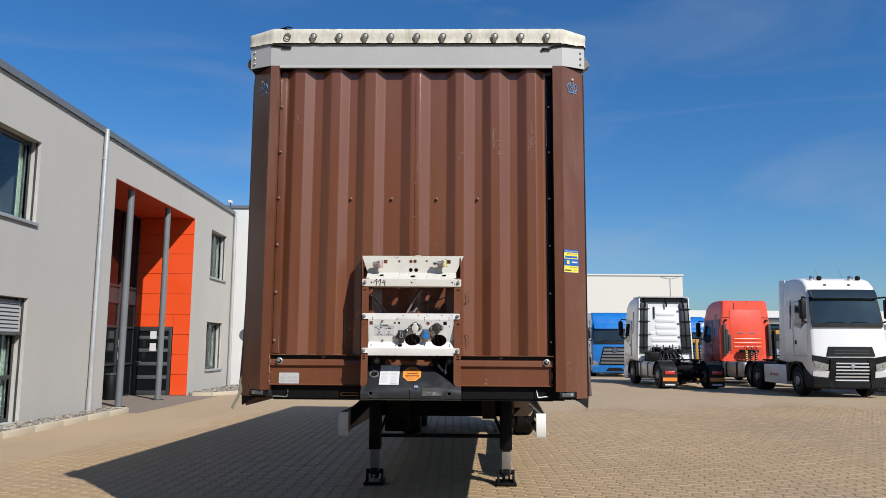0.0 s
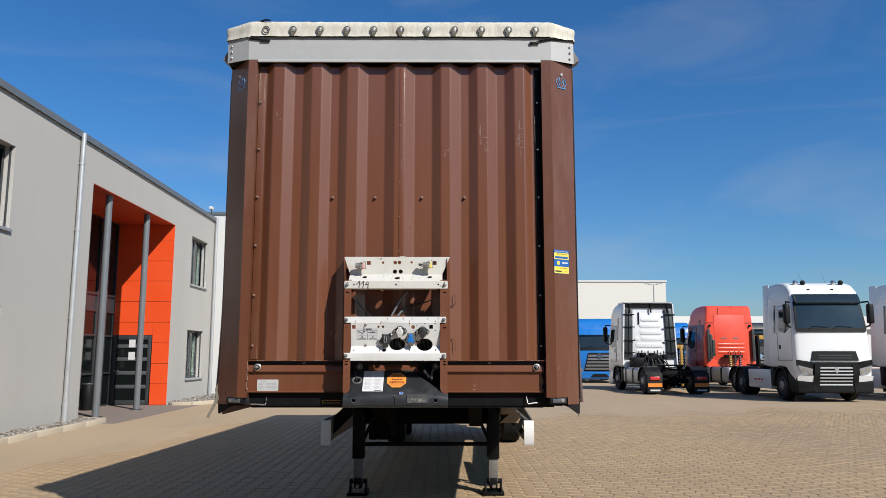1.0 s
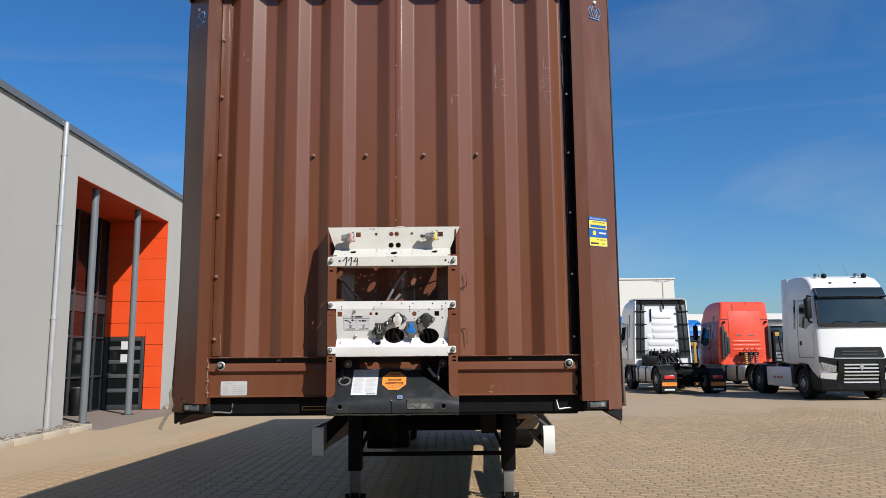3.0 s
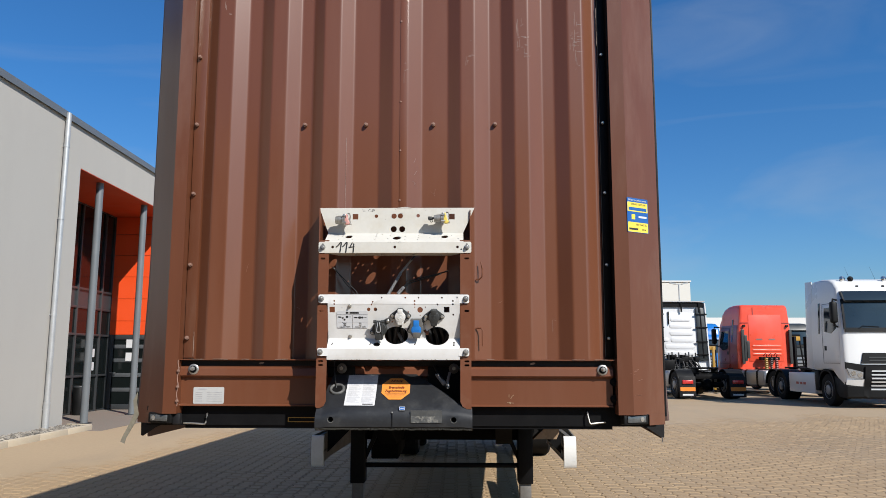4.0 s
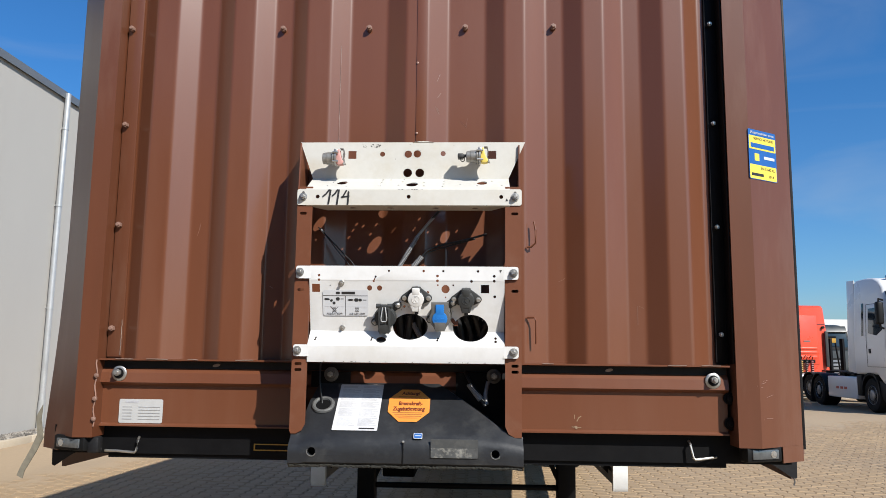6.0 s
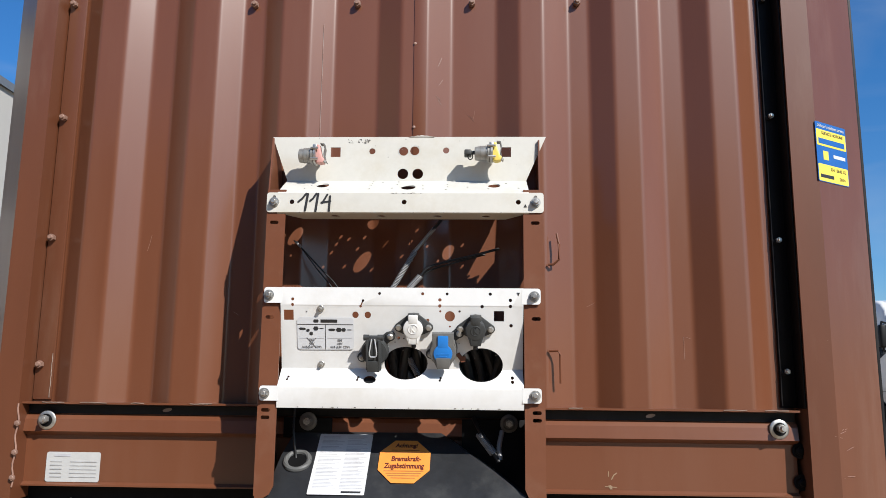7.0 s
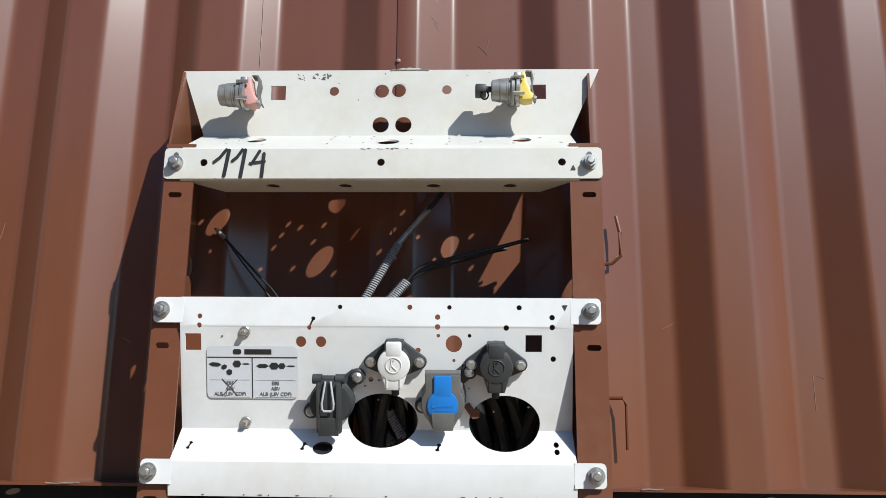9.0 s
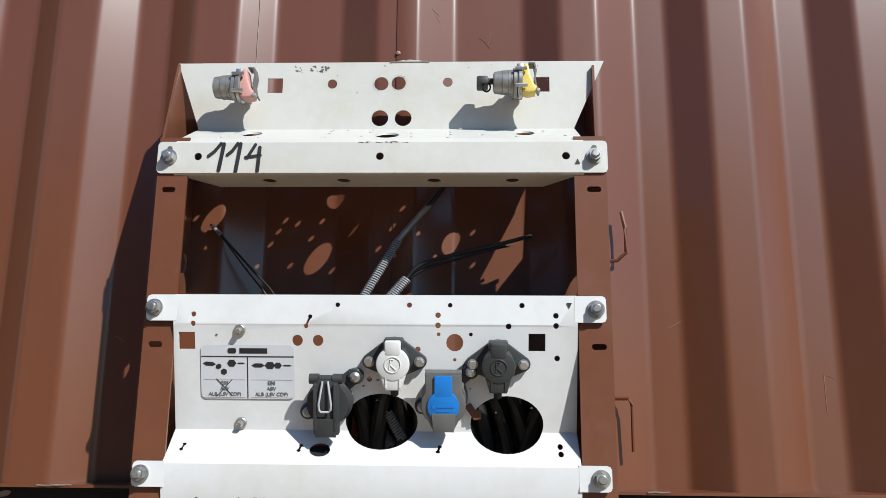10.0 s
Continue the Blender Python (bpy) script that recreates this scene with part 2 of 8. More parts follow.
BLIND = paint("grey_blind_slats", (0.2772, 0.2772, 0.2695), 0.45, var=0.08, scale=5, random_piece=0.1)
DARK_ROOM = paint("painted_dark_interior", (0.035, 0.037, 0.04), 0.8, var=0.3, scale=1.5)
CURTAIN = paint("pale_green_curtain", (0.22, 0.27, 0.20), 0.9, var=0.1, scale=6)
GLASS = clear_glass("window_glass", (0.50, 0.62, 0.66))
KERB = paint("concrete_kerb", (0.40, 0.34, 0.255), 0.9, var=0.1, scale=3, grain=70, bump=0.3, dirt=(0.28, 0.235, 0.17), amount=0.35, dirt_scale=3)
GRAVEL = paint("grey_gravel", (0.175, 0.158, 0.135), 0.9, var=0.3, scale=20, grain=90, bump=0.4, island=0.9)
SOIL = paint("gravel_bed_ground", (0.1001, 0.0924, 0.0847), 0.95, var=0.3, scale=15, bump=0.4)
PORCH = paint("porch_slab", (0.17, 0.14, 0.115), 0.9, var=0.1, scale=2, grain=60, bump=0.2)
PAVER = paint("sandy_concrete_paver", (0.296, 0.207, 0.117), 0.74, var=0.13, scale=0.35, grain=45, bump=0.25, dirt=(0.231, 0.1848, 0.1347), amount=0.5, dirt_scale=0.5, random_piece=0.12)
PAVER_FIELD = paint("sandy_concrete_paving", (0.296, 0.207, 0.117), 0.74, var=0.13, scale=0.35, grain=45, bump=0.25, dirt=(0.231, 0.1848, 0.1347), amount=0.5, dirt_scale=0.5, island=0.12)
SAND = paint("drifted_sand", (0.325, 0.240, 0.150), 0.9, var=0.10, scale=0.5, grain=30, bump=0.15, dirt=(0.22, 0.175, 0.125), amount=0.5, dirt_scale=0.8, stretch=(1, 0.35, 1))
GROUND = paint("yard_ground", (0.315, 0.230, 0.140), 0.95, var=0.12, scale=0.25, grain=30, bump=0.2, dirt=(0.2387, 0.1963, 0.1463), amount=0.6, dirt_scale=0.35)
JOINT = paint("joint_sand", (0.20, 0.145, 0.09), 0.95, var=0.2, scale=3, grain=60, bump=0.3)
ROAD_MARK = paint("faded_white_line", (0.5236, 0.5082, 0.462), 0.9, var=0.1, scale=4, grain=60)
BLOCK_WALL = paint("grey_block_wall", (0.20, 0.20, 0.20), 0.8, var=0.05, scale=0.3, grain=10)
HALL = paint("cream_hall_cladding", (0.5313, 0.5159, 0.4697), 0.7, var=0.03, scale=0.2, grain=10)

TRUCK_WHITE = paint("white_cab_paint", (0.63, 0.625, 0.61), 0.32, var=0.015, scale=1, coat=0.3, dirt=(0.5, 0.48, 0.45), amount=0.15, dirt_scale=1.0)
TRUCK_SILVER = paint("silver_white_cab_paint", (0.60, 0.60, 0.60), 0.34, var=0.015, scale=1, coat=0.4)
TRUCK_RED = paint("red_cab_paint", (0.66, 0.062, 0.025), 0.32, var=0.05, scale=2, coat=0.3, dirt=(0.308, 0.0462, 0.0385), amount=0.3, dirt_scale=1.5)
TRUCK_MAROON = paint("maroon_cab_paint", (0.1694, 0.0169, 0.02), 0.32, var=0.08, scale=2, coat=0.3)
TRUCK_BLUE = paint("blue_cab_paint", (0.010, 0.135, 0.42), 0.3, var=0.06, scale=2, coat=0.4)
TRUCK_GREY = paint("dark_grey_cab_paint", (0.022, 0.026, 0.027), 0.4, var=0.1, scale=2)
TYRE = paint("tyre_rubber", (0.007, 0.0068, 0.0066), 0.8, spec=0.2, var=0.2, scale=8, dirt=(0.022, 0.019, 0.017), amount=0.4, dirt_scale=5)
RIM = paint("steel_rim", (0.231, 0.231, 0.231), 0.45, metal=0.5, var=0.15, scale=8)
UNDERBODY = paint("matt_black_underbody", (0.006, 0.006, 0.006), 0.9, spec=0.04, var=0.3, scale=3, grain=30, dirt=(0.016, 0.014, 0.012), amount=0.4, dirt_scale=4)
CAB_PLASTIC = paint("black_cab_plastic", (0.005, 0.0052, 0.0055), 0.55, spec=0.2, var=0.2, scale=4, dirt=(0.015, 0.0145, 0.014), amount=0.3, dirt_scale=4)
GRILLE_GREY = paint("grille_silver", (0.20, 0.20, 0.205), 0.35, metal=0.5, var=0.08, scale=5)
ENTRY_GLASS = paint("dark_entrance_glass", (0.006, 0.008, 0.008), 0.06, spec=0.22, var=0.3, scale=1.5)
WINDSCREEN = paint("tinted_windscreen", (0.014, 0.022, 0.031), 0.03, var=0.1, scale=0.5, spec=0.5)
CAB_GLASS = paint("cab_windscreen", (0.013, 0.021, 0.028), 0.04, var=0.4, scale=0.9, spec=0.6)
HEADLAMP = paint("headlamp_glass", (0.30, 0.31, 0.32), 0.1, metal=0.4, var=0.3, scale=14, coat=1.0)
TAIL_RED = paint("tail_lamp_red", (0.462, 0.0231, 0.0193), 0.25, var=0.1, scale=10, coat=0.5)
MARK_RED = paint("faded_red_lettering", (0.42, 0.09, 0.06), 0.5, var=0.1, scale=10)
MARK_ORANGE = paint("orange_reflector_board", (0.6545, 0.2002, 0.0231), 0.4, var=0.05, scale=10)
HOSE_YELLOW = paint("yellow_hose", (0.33, 0.18, 0.022), 0.5, var=0.1, scale=10)
HOSE_RED = paint("red_hose", (0.18, 0.022, 0.020), 0.5, var=0.1, scale=10)
TANK = paint("aluminium_tank", (0.33, 0.33, 0.335), 0.35, metal=0.6, var=0.15, scale=4)


# ---- mesh helpers ----
def add_box(bm, lo, hi, bevel=0.0, seg=2):
    lo, hi = Vector(lo), Vector(hi)
    made = bmesh.ops.create_cube(bm, size=1, matrix=Matrix.Translation((lo + hi) / 2) @ Matrix.Diagonal((*(hi - lo), 1)))
    if bevel:
        es = {e for v in made["verts"] for e in v.link_edges}
        bmesh.ops.bevel(bm, geom=list(es), offset=bevel, segments=seg, affect="EDGES", profile=0.5)
    return bm


def add_cyl(bm, a, b, r, r2=None, n=16):
    a, b = Vector(a), Vector(b)
    m = Matrix.Translation((a + b) / 2) @ (b - a).to_track_quat("Z", "Y").to_matrix().to_4x4()
    bmesh.ops.create_cone(bm, cap_ends=True, segments=n, radius1=r, radius2=r if r2 is None else r2, depth=(b - a).length, matrix=m)
    return bm


def add_tube(bm, pts, r, n=8, closed=False):
    """A round bar along a line of points."""
    pts = [Vector(p) for p in pts]
    rings, up = [], Vector((0.13, 0.21, 1)).normalized()
    for i, p in enumerate(pts):
        d = (pts[min(i + 1, len(pts) - 1)] - pts[max(i - 1, 0)]).normalized()
        s = d.cross(up)
        s = s.normalized() if s.length > 1e-3 else d.cross(Vector((1, 0, 0))).normalized()
        u = s.cross(d)
        rings.append([bm.verts.new(p + r * (math.cos(k * math.tau / n) * s + math.sin(k * math.tau / n) * u)) for k in range(n)])
    for a, b in zip(rings, rings[1:]):
        for k in range(n):
            bm.faces.new((a[k], a[(k + 1) % n], b[(k + 1) % n], b[k]))
    bm.faces.new(rings[0][::-1])
    bm.faces.new(rings[-1])
    return bm


def add_prism(bm, outline, depth, m=None, bevel=0.0):
    """A flat outline in local x, y, made depth thick along local z, then moved by m."""
    m = m or Matrix.Identity(4)
    lo = [bm.verts.new(m @ Vector((x, y, 0))) for x, y in outline]
    hi = [bm.verts.new(m @ Vector((x, y, depth))) for x, y in outline]
    fs = [bm.faces.new(lo[::-1]), bm.faces.new(hi)]
    n = len(outline)
    for i in range(n):
        fs.append(bm.faces.new((lo[i], lo[(i + 1) % n], hi[(i + 1) % n], hi[i])))
    bmesh.ops.recalc_face_normals(bm, faces=fs)
    if bevel:
        es = {e for f in fs[:2] for e in f.edges}
        bmesh.ops.bevel(bm, geom=list(es), offset=bevel, segments=2, affect="EDGES", profile=0.5)
    return bm


# local x, y, z of an outline drawn in the front view (x, z), made thick towards +y
FRONT = Matrix(((1, 0, 0, 0), (0, 0, 1, 0), (0, 1, 0, 0), (0, 0, 0, 1)))
# an outline drawn in the side view (y, z), made thick along +x
SIDE = Matrix(((0, 0, 1, 0), (1, 0, 0, 0), (0, 1, 0, 0), (0, 0, 0, 1)))


def add_loft(bm, sections, cap=True):
    """Skins rings of equal count, one after another."""
    rings = [[bm.verts.new(Vector(p)) for p in s] for s in sections]
    n = len(rings[0])
    fs = []
    for a, b in zip(rings, rings[1:]):
        for k in range(n):
            fs.append(bm.faces.new((a[k], a[(k + 1) % n], b[(k + 1) % n], b[k])))
    if cap:
        fs += [bm.faces.new(rings[0][::-1]), bm.faces.new(rings[-1])]
    bmesh.ops.recalc_face_normals(bm, faces=fs)
    return bm


def add_lathe(bm, profile, m, n=20):
    """Turns a profile of (radius, height) about local z, then moves it by m."""
    rings = [[bm.verts.new(m @ Vector((r * math.cos(k * math.tau / n), r * math.sin(k * math.tau / n), h))) for k in range(n)] for r, h in profile]
    fs = []
    for a, b in zip(rings, rings[1:]):
        for k in range(n):
            fs.append(bm.faces.new((a[k], a[(k + 1) % n], b[(k + 1) % n], b[k])))
    fs += [bm.faces.new(rings[0][::-1]), bm.faces.new(rings[-1])]
    bmesh.ops.recalc_face_normals(bm, faces=fs)
    return bm


def strip(line, t):
    """The outline of a bent sheet, t thick, along a line of 2D points."""
    out, inn = [], []
    for i, p in enumerate(line):
        a, b = Vector(line[max(i - 1, 0)]), Vector(line[min(i + 1, len(line) - 1)])
        p = Vector(p)
        if 0 < i < len(line) - 1:
            d1, d2 = (p - a).normalized(), (b - p).normalized()
            n1, n2 = Vector((-d1.y, d1.x)), Vector((-d2.y, d2.x))
            n = (n1 + n2).normalized()
            n = n / max(n.dot(n1), 0.4)
        else:
            d = (b - a).normalized()
            n = Vector((-d.y, d.x))
        out.append(tuple(p))
        inn.append(tuple(p + n * t))
    return out + inn[::-1]


def circle(x, y, r, n=20, ry=None, turn=0.0):
    ry = ry or r
    c, s = math.cos(radians(turn)), math.sin(radians(turn))
    pts = [(r * math.cos(k * math.tau / n), ry * math.sin(k * math.tau / n)) for k in range(n)]
    return [(x + c * a - s * b, y + s * a + c * b) for a, b in pts]


def rect(x0, y0, x1, y1, r=0.0, n=4):
    if not r:
        return [(x0, y0), (x1, y0), (x1, y1), (x0, y1)]
    out = []
    for cx, cy, a0 in ((x1 - r, y0 + r, -90), (x1 - r, y1 - r, 0), (x0 + r, y1 - r, 90), (x0 + r, y0 + r, 180)):
        for k in range(n + 1):
            a = radians(a0 + 90 * k / n)
            out.append((cx + r * math.cos(a), cy + r * math.sin(a)))
    return out


def flake(rng, x, y, r, flat=0.6):
    """A small ragged outline, as of chipped paint."""
    turn, n = rng.uniform(0, 6.28), rng.randint(6, 9)
    pts = []
    for k in range(n):
        a, q = k * math.tau / n, r * rng.uniform(0.35, 1.15)
        u, v = q * math.cos(a), q * math.sin(a) * flat
        pts.append((x + u * math.cos(turn) - v * math.sin(turn), y + u * math.sin(turn) + v * math.cos(turn)))
    return pts


def mesh_of(bm, name, smooth=35):
    me = bpy.data.meshes.new(name)
    bmesh.ops.remove_doubles(bm, verts=bm.verts, dist=1e-6)
    bm.to_mesh(me)
    bm.free()
    if smooth:
        me.polygons.foreach_set("use_smooth", [True] * len(me.polygons))
        me.set_sharp_from_angle(angle=radians(smooth))
    return me


def part(name, bm, material, parent=None, label="", smooth=35, at=None):
    """ONE mesh object from a bmesh or a mesh, under a thing or under a part."""
    me = bm if isinstance(bm, bpy.types.Mesh) else mesh_of(bm, name, smooth)
    if not me.materials:
        me.materials.append(material)
    ob = new(name, me)
    if at is not None:
        ob.matrix_basis = at
    if parent is not None:
        ob.parent = parent
    return tagged(ob, label)


def thing(name, label, category, m=None, group="", kind=""):
    ob = new(name)
    ob.empty_display_size = 0.2
    if m is not None:
        ob.matrix_basis = m
    return tagged(ob, label, category, group, kind)


def drilled(bm, cutter):
    """The solid bm with the solids of cutter taken away."""
    a, b = bpy.data.meshes.new("solid"), bpy.data.meshes.new("cutter")
    bm.to_mesh(a), cutter.to_mesh(b)
    bm.free(), cutter.free()
    oa, ob = new("solid", a), new("cutter", b)
    mod = oa.modifiers.new("cut", "BOOLEAN")
    mod.operation, mod.object, mod.solver = "DIFFERENCE", ob, "EXACT"
    mod.use_self = True
    bpy.context.view_layer.update()
    res = bpy.data.meshes.new_from_object(oa.evaluated_get(bpy.context.evaluated_depsgraph_get()))
    for o in (oa, ob):
        bpy.data.objects.remove(o)
    bpy.data.meshes.remove(a), bpy.data.meshes.remove(b)
    out = bmesh.new()
    out.from_mesh(res)
    bpy.data.meshes.remove(res)
    return out


def word(name, text, size, m, material, parent, extrude=0.0004, shear=0.0, align="CENTER", squeeze=1.0, bold=0.0):
    """Writing, flat in local x, y of m."""
    cu = bpy.data.curves.new(name, "FONT")
    cu.body, cu.size, cu.extrude, cu.shear, cu.align_x, cu.align_y = text, size, extrude, shear, align, "CENTER"
    cu.offset = bold
    tmp = new("tmp_text", cu)
    bpy.context.view_layer.update()
    me = bpy.data.meshes.new_from_object(tmp.evaluated_get(bpy.context.evaluated_depsgraph_get()))
    bpy.data.objects.remove(tmp)
    bpy.data.curves.remove(cu)
    me.transform(m @ Matrix.Diagonal((squeeze, 1, 1, 1)))
    me.materials.clear()
    me.materials.append(material)
    return part(name, me, material, parent)


def facing(x, y, z, tilt=0.0, turn=0.0):
    """A pose for flat things that face -y; tilt leans the top back, in degrees."""
    return pose(x, y, z, 90 - tilt, 0, turn)

# ---- the yard ----
bm = bmesh.new()
bmesh.ops.create_grid(bm, x_segments=8, y_segments=8, size=900, matrix=Matrix.Translation((0, 300, -0.0070)))
tagged(part("ground", bm, GROUND), "sandy grey concrete yard ground reaching far off", "ground", kind="structure")
bm = add_box(bmesh.new(), (-7.36, -6.2, -0.05), (17.4, 20.4, -0.0058))
tagged(part("paving_bed", bm, JOINT), "dark joint sand between the concrete pavers", "ground", kind="structure")
for i, (x0, y0, x1, y1) in enumerate(((4.4, 31.3, 11.5, 31.46), (11.2, 29.3, 16.5, 29.45), (12.2, 24.3, 13.9, 24.42), (5.5, 33.6, 8.4, 33.75))):
    bm = add_box(bmesh.new(), (x0, y0, -0.005), (x1, y1, 0.003))
    tagged(part("parking_line", bm, ROAD_MARK), "faded white painted parking line on the ground", "road marking", "parking lines", "structure")

# fine sand swept into the joints, deepest along the kerb and far off
def sand_level(x, y):
    strip_ = 1 - min(1.0, max(0.0, (x + 6.25 - 0.14 * max(0.0, y - 3.0)) / 1.7))
    away = min(1.0, max(0.0, (y - 10.5 - 0.25 * max(0.0, x)) / 5.0))
    return -0.0088 + 0.0135 * max(strip_, away) + 0.0045 * noise.noise((x * 0.55, y * 0.3, 1)) + 0.002 * noise.noise((x * 2.2, y * 1.1, 4))


bm = bmesh.new()
grid = [[bm.verts.new((-7.36 + 0.2 * i, -6.2 + 0.2 * j, sand_level(-7.36 + 0.2 * i, -6.2 + 0.2 * j))) for j in range(134)] for i in range(124)]
for a, b in zip(grid, grid[1:]):
    for j in range(133):
        bm.faces.new((a[j], b[j], b[j + 1], a[j + 1]))
tagged(part("sand", bm, SAND, smooth=60), "fine sand swept over the paver joints", "ground", kind="structure")

# unseen wall added behind the camera; closes the yard and blocks low sky
bm = add_box(bmesh.new(), (-40, -18.4, -0.2), (8, -18.0, 8.0))
tagged(part("wall_behind", bm, BLOCK_WALL), "plain grey wall added out of view to block low sky", "wall", kind="structure")

# ---- office building along the yard ----
# local frame: x out of the facade, y along it, z up; the facade lies at local x = 0
BLD = pose(-8.05, 12.0, 0, 0, 0, 0.95)


def along(y0, z0, y1, z1, x0=0.0, x1=-0.30, bevel=0.0):
    return add_box(bmesh.new(), (min(x0, x1), y0, z0), (max(x0, x1), y1, z1), bevel)


facade = thing("wall_facade", "light grey plastered two-storey office facade with openings", "wall", BLD, kind="structure")
Y0, Y1, TOP = -16.0, 10.55, 6.56
PORT0, PORT1, PORTZ = 0.24, 6.12, 5.66
WINDOWS = [(-6.10, 3.96, -3.17, 5.59), (7.86, 3.94, 9.66, 5.59), (7.80, 0.76, 9.58, 2.38), (-6.2, 0.12, -3.22, 2.47), (-11.5, 3.96, -8.6, 5.59), (-11.5, 0.12, -8.6, 2.47)]
ys = sorted({Y0, Y1, PORT0, PORT1, *[w[0] for w in WINDOWS], *[w[2] for w in WINDOWS]})
bm = bmesh.new()
for a, b in zip(ys, ys[1:]):
    mid = (a + b) / 2
    holes = sorted((w[1], w[3]) for w in WINDOWS if w[0] < mid < w[2])
    if PORT0 < mid < PORT1:
        holes = [(-1, PORTZ)]
    z = -0.25
    for h0, h1 in holes + [(TOP, None)]:
        if h0 > z:
            add_box(bm, (-0.32, a, z), (0, b, h0))
        if h1:
            z = h1
bmesh.ops.remove_doubles(bm, verts=bm.verts, dist=0.0005)
part("plaster_wall", bm, RENDER_GREY, facade, smooth=0)
# roof, end wall and the closed rest of the block
bm = add_box(bmesh.new(), (-9.0, Y0, TOP - 0.3), (-0.32, Y1, TOP))
tagged(part("roof", bm, ROOF_TRIM, at=BLD), "flat grey roof of the office building", "roof", kind="structure")
bm = add_box(bmesh.new(), (-9.0, Y1 - 0.3, -0.25), (-0.322, Y1 - 0.002, TOP - 0.302))
add_box(bm, (-9.0, Y0, -0.25), (-0.322, Y0 + 0.3, TOP - 0.302))
add_box(bm, (-9.3, Y0, -0.25), (-9.0, Y1, TOP))
tagged(part("wall_rear", bm, RENDER_GREY, at=BLD), "grey plastered rear and end walls of the office", "wall", kind="structure")
bm = bmesh.new()
add_prism(bm, [(-0.42, TOP + 0.004), (-0.42, TOP + 0.14), (0.06, TOP + 0.13), (0.06, TOP - 0.015), (0.045, TOP - 0.015), (0.045, TOP + 0.004)], Y1 - Y0 + 0.05,
          Matrix(((1, 0, 0, 0), (0, 0, 1, Y0), (0, 1, 0, 0), (0, 0, 0, 1))))
tagged(part("roof_trim", bm, ROOF_TRIM, at=BLD), "folded grey metal roof edge along the facade", "trim", kind="structure")


def window(i, y0, z0, y1, z1, mullion=None, curtain=True, blind=0.0, door=False):
    w = thing("window_%d" % i, "anthracite framed window set deep in grey plaster with a metal sill" if not door else "anthracite framed glazed garden door with a half-lowered grey slatted blind", "window", BLD, kind="structure")
    f, d = 0.075, -0.20
    bm = bmesh.new()
    add_box(bm, (d - 0.06, y0, z0), (d, y0 + f, z1), 0.006)
    add_box(bm, (d - 0.06, y1 - f, z0), (d, y1, z1), 0.006)
    add_box(bm, (d - 0.06, y0 + f, z0), (d, y1 - f, z0 + f), 0.006)
    add_box(bm, (d - 0.06, y0 + f, z1 - f), (d, y1 - f, z1), 0.006)
    part("window_frame", bm, ANTHRACITE, w)
    cuts = [y0 + f] + [y0 + f + (y1 - y0 - 2 * f) * k for k in (mullion or [])] + [y1 - f]
    for a, b in zip(cuts, cuts[1:]):
        if b < y1 - f - 0.01:
            part("mullion", along(b - 0.05, z0 + f, b + 0.05, z1 - f, d - 0.055, d - 0.002, 0.005), ANTHRACITE, w)
        g = part("pane", along(a + 0.04, z0 + f, b - 0.04, z1 - f, d - 0.035, d - 0.025), GLASS, w)
        g.visible_shadow = False
    if door:
        part("transom", along(y0 + f, 0.92, y1 - f, 1.0, d - 0.05, d + 0.004, 0.005), ANTHRACITE, w)
    # guide rail of the outside blind and the soffit shadow gap
    part("guide_rail", along(y1 - 0.03, z0, y1, z1, -0.10, -0.07, 0.004), ANTHRACITE, w)
    if not door:
        bm = bmesh.new()
        add_box(bm, (-0.19, y0 - 0.03, z0 - 0.035), (0.055, y1 + 0.03, z0 + 0.001), 0.006)
        add_box(bm, (0.04, y0 - 0.03, z0 - 0.06), (0.055, y1 + 0.03, z0 - 0.036), 0.003)
        part("window_sill", bm, SILL, w)
    # room box in near-black colour, which makes the room look unlit
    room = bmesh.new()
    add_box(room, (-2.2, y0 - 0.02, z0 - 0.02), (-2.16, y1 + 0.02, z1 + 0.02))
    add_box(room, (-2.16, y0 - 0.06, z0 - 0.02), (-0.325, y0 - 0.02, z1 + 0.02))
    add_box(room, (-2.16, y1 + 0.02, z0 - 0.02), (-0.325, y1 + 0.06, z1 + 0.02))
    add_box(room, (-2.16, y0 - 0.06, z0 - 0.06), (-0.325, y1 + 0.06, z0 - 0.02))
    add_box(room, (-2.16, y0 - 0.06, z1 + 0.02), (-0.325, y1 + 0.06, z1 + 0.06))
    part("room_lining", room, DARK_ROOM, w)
    if curtain:
        bm = bmesh.new()
        line = [(-0.30 + 0.02 * math.sin(k * 1.9), y1 - f - 0.17 + k * 0.027) for k in range(7)]
        add_prism(bm, strip(line, 0.004), z1 - z0 - 0.1, Matrix.Translation((0, 0, z0 + 0.05)))
        part("curtain", bm, CURTAIN, w)
    if blind:
        n = int(blind / 0.075)
        slat = mesh_of(add_prism(bmesh.new(), [(0, 0), (0.026, -0.066), (0.030, -0.064), (0.004, 0.003)], y1 - y0 - 0.08, Matrix(((1, 0, 0, 0), (0, 0, 1, 0), (0, 1, 0, 0), (0, 0, 0, 1)))), "slat")
        for k in range(n):
            part("slat", slat, BLIND, w, at=pose(-0.125, y0 + 0.02, z1 - 0.06 - k * 0.075))
        part("bottom_bar", along(y0 + 0.02, z1 - blind - 0.1, y1 - 0.04, z1 - blind - 0.03, -0.13, -0.065, 0.005), ANTHRACITE, w)
    return w


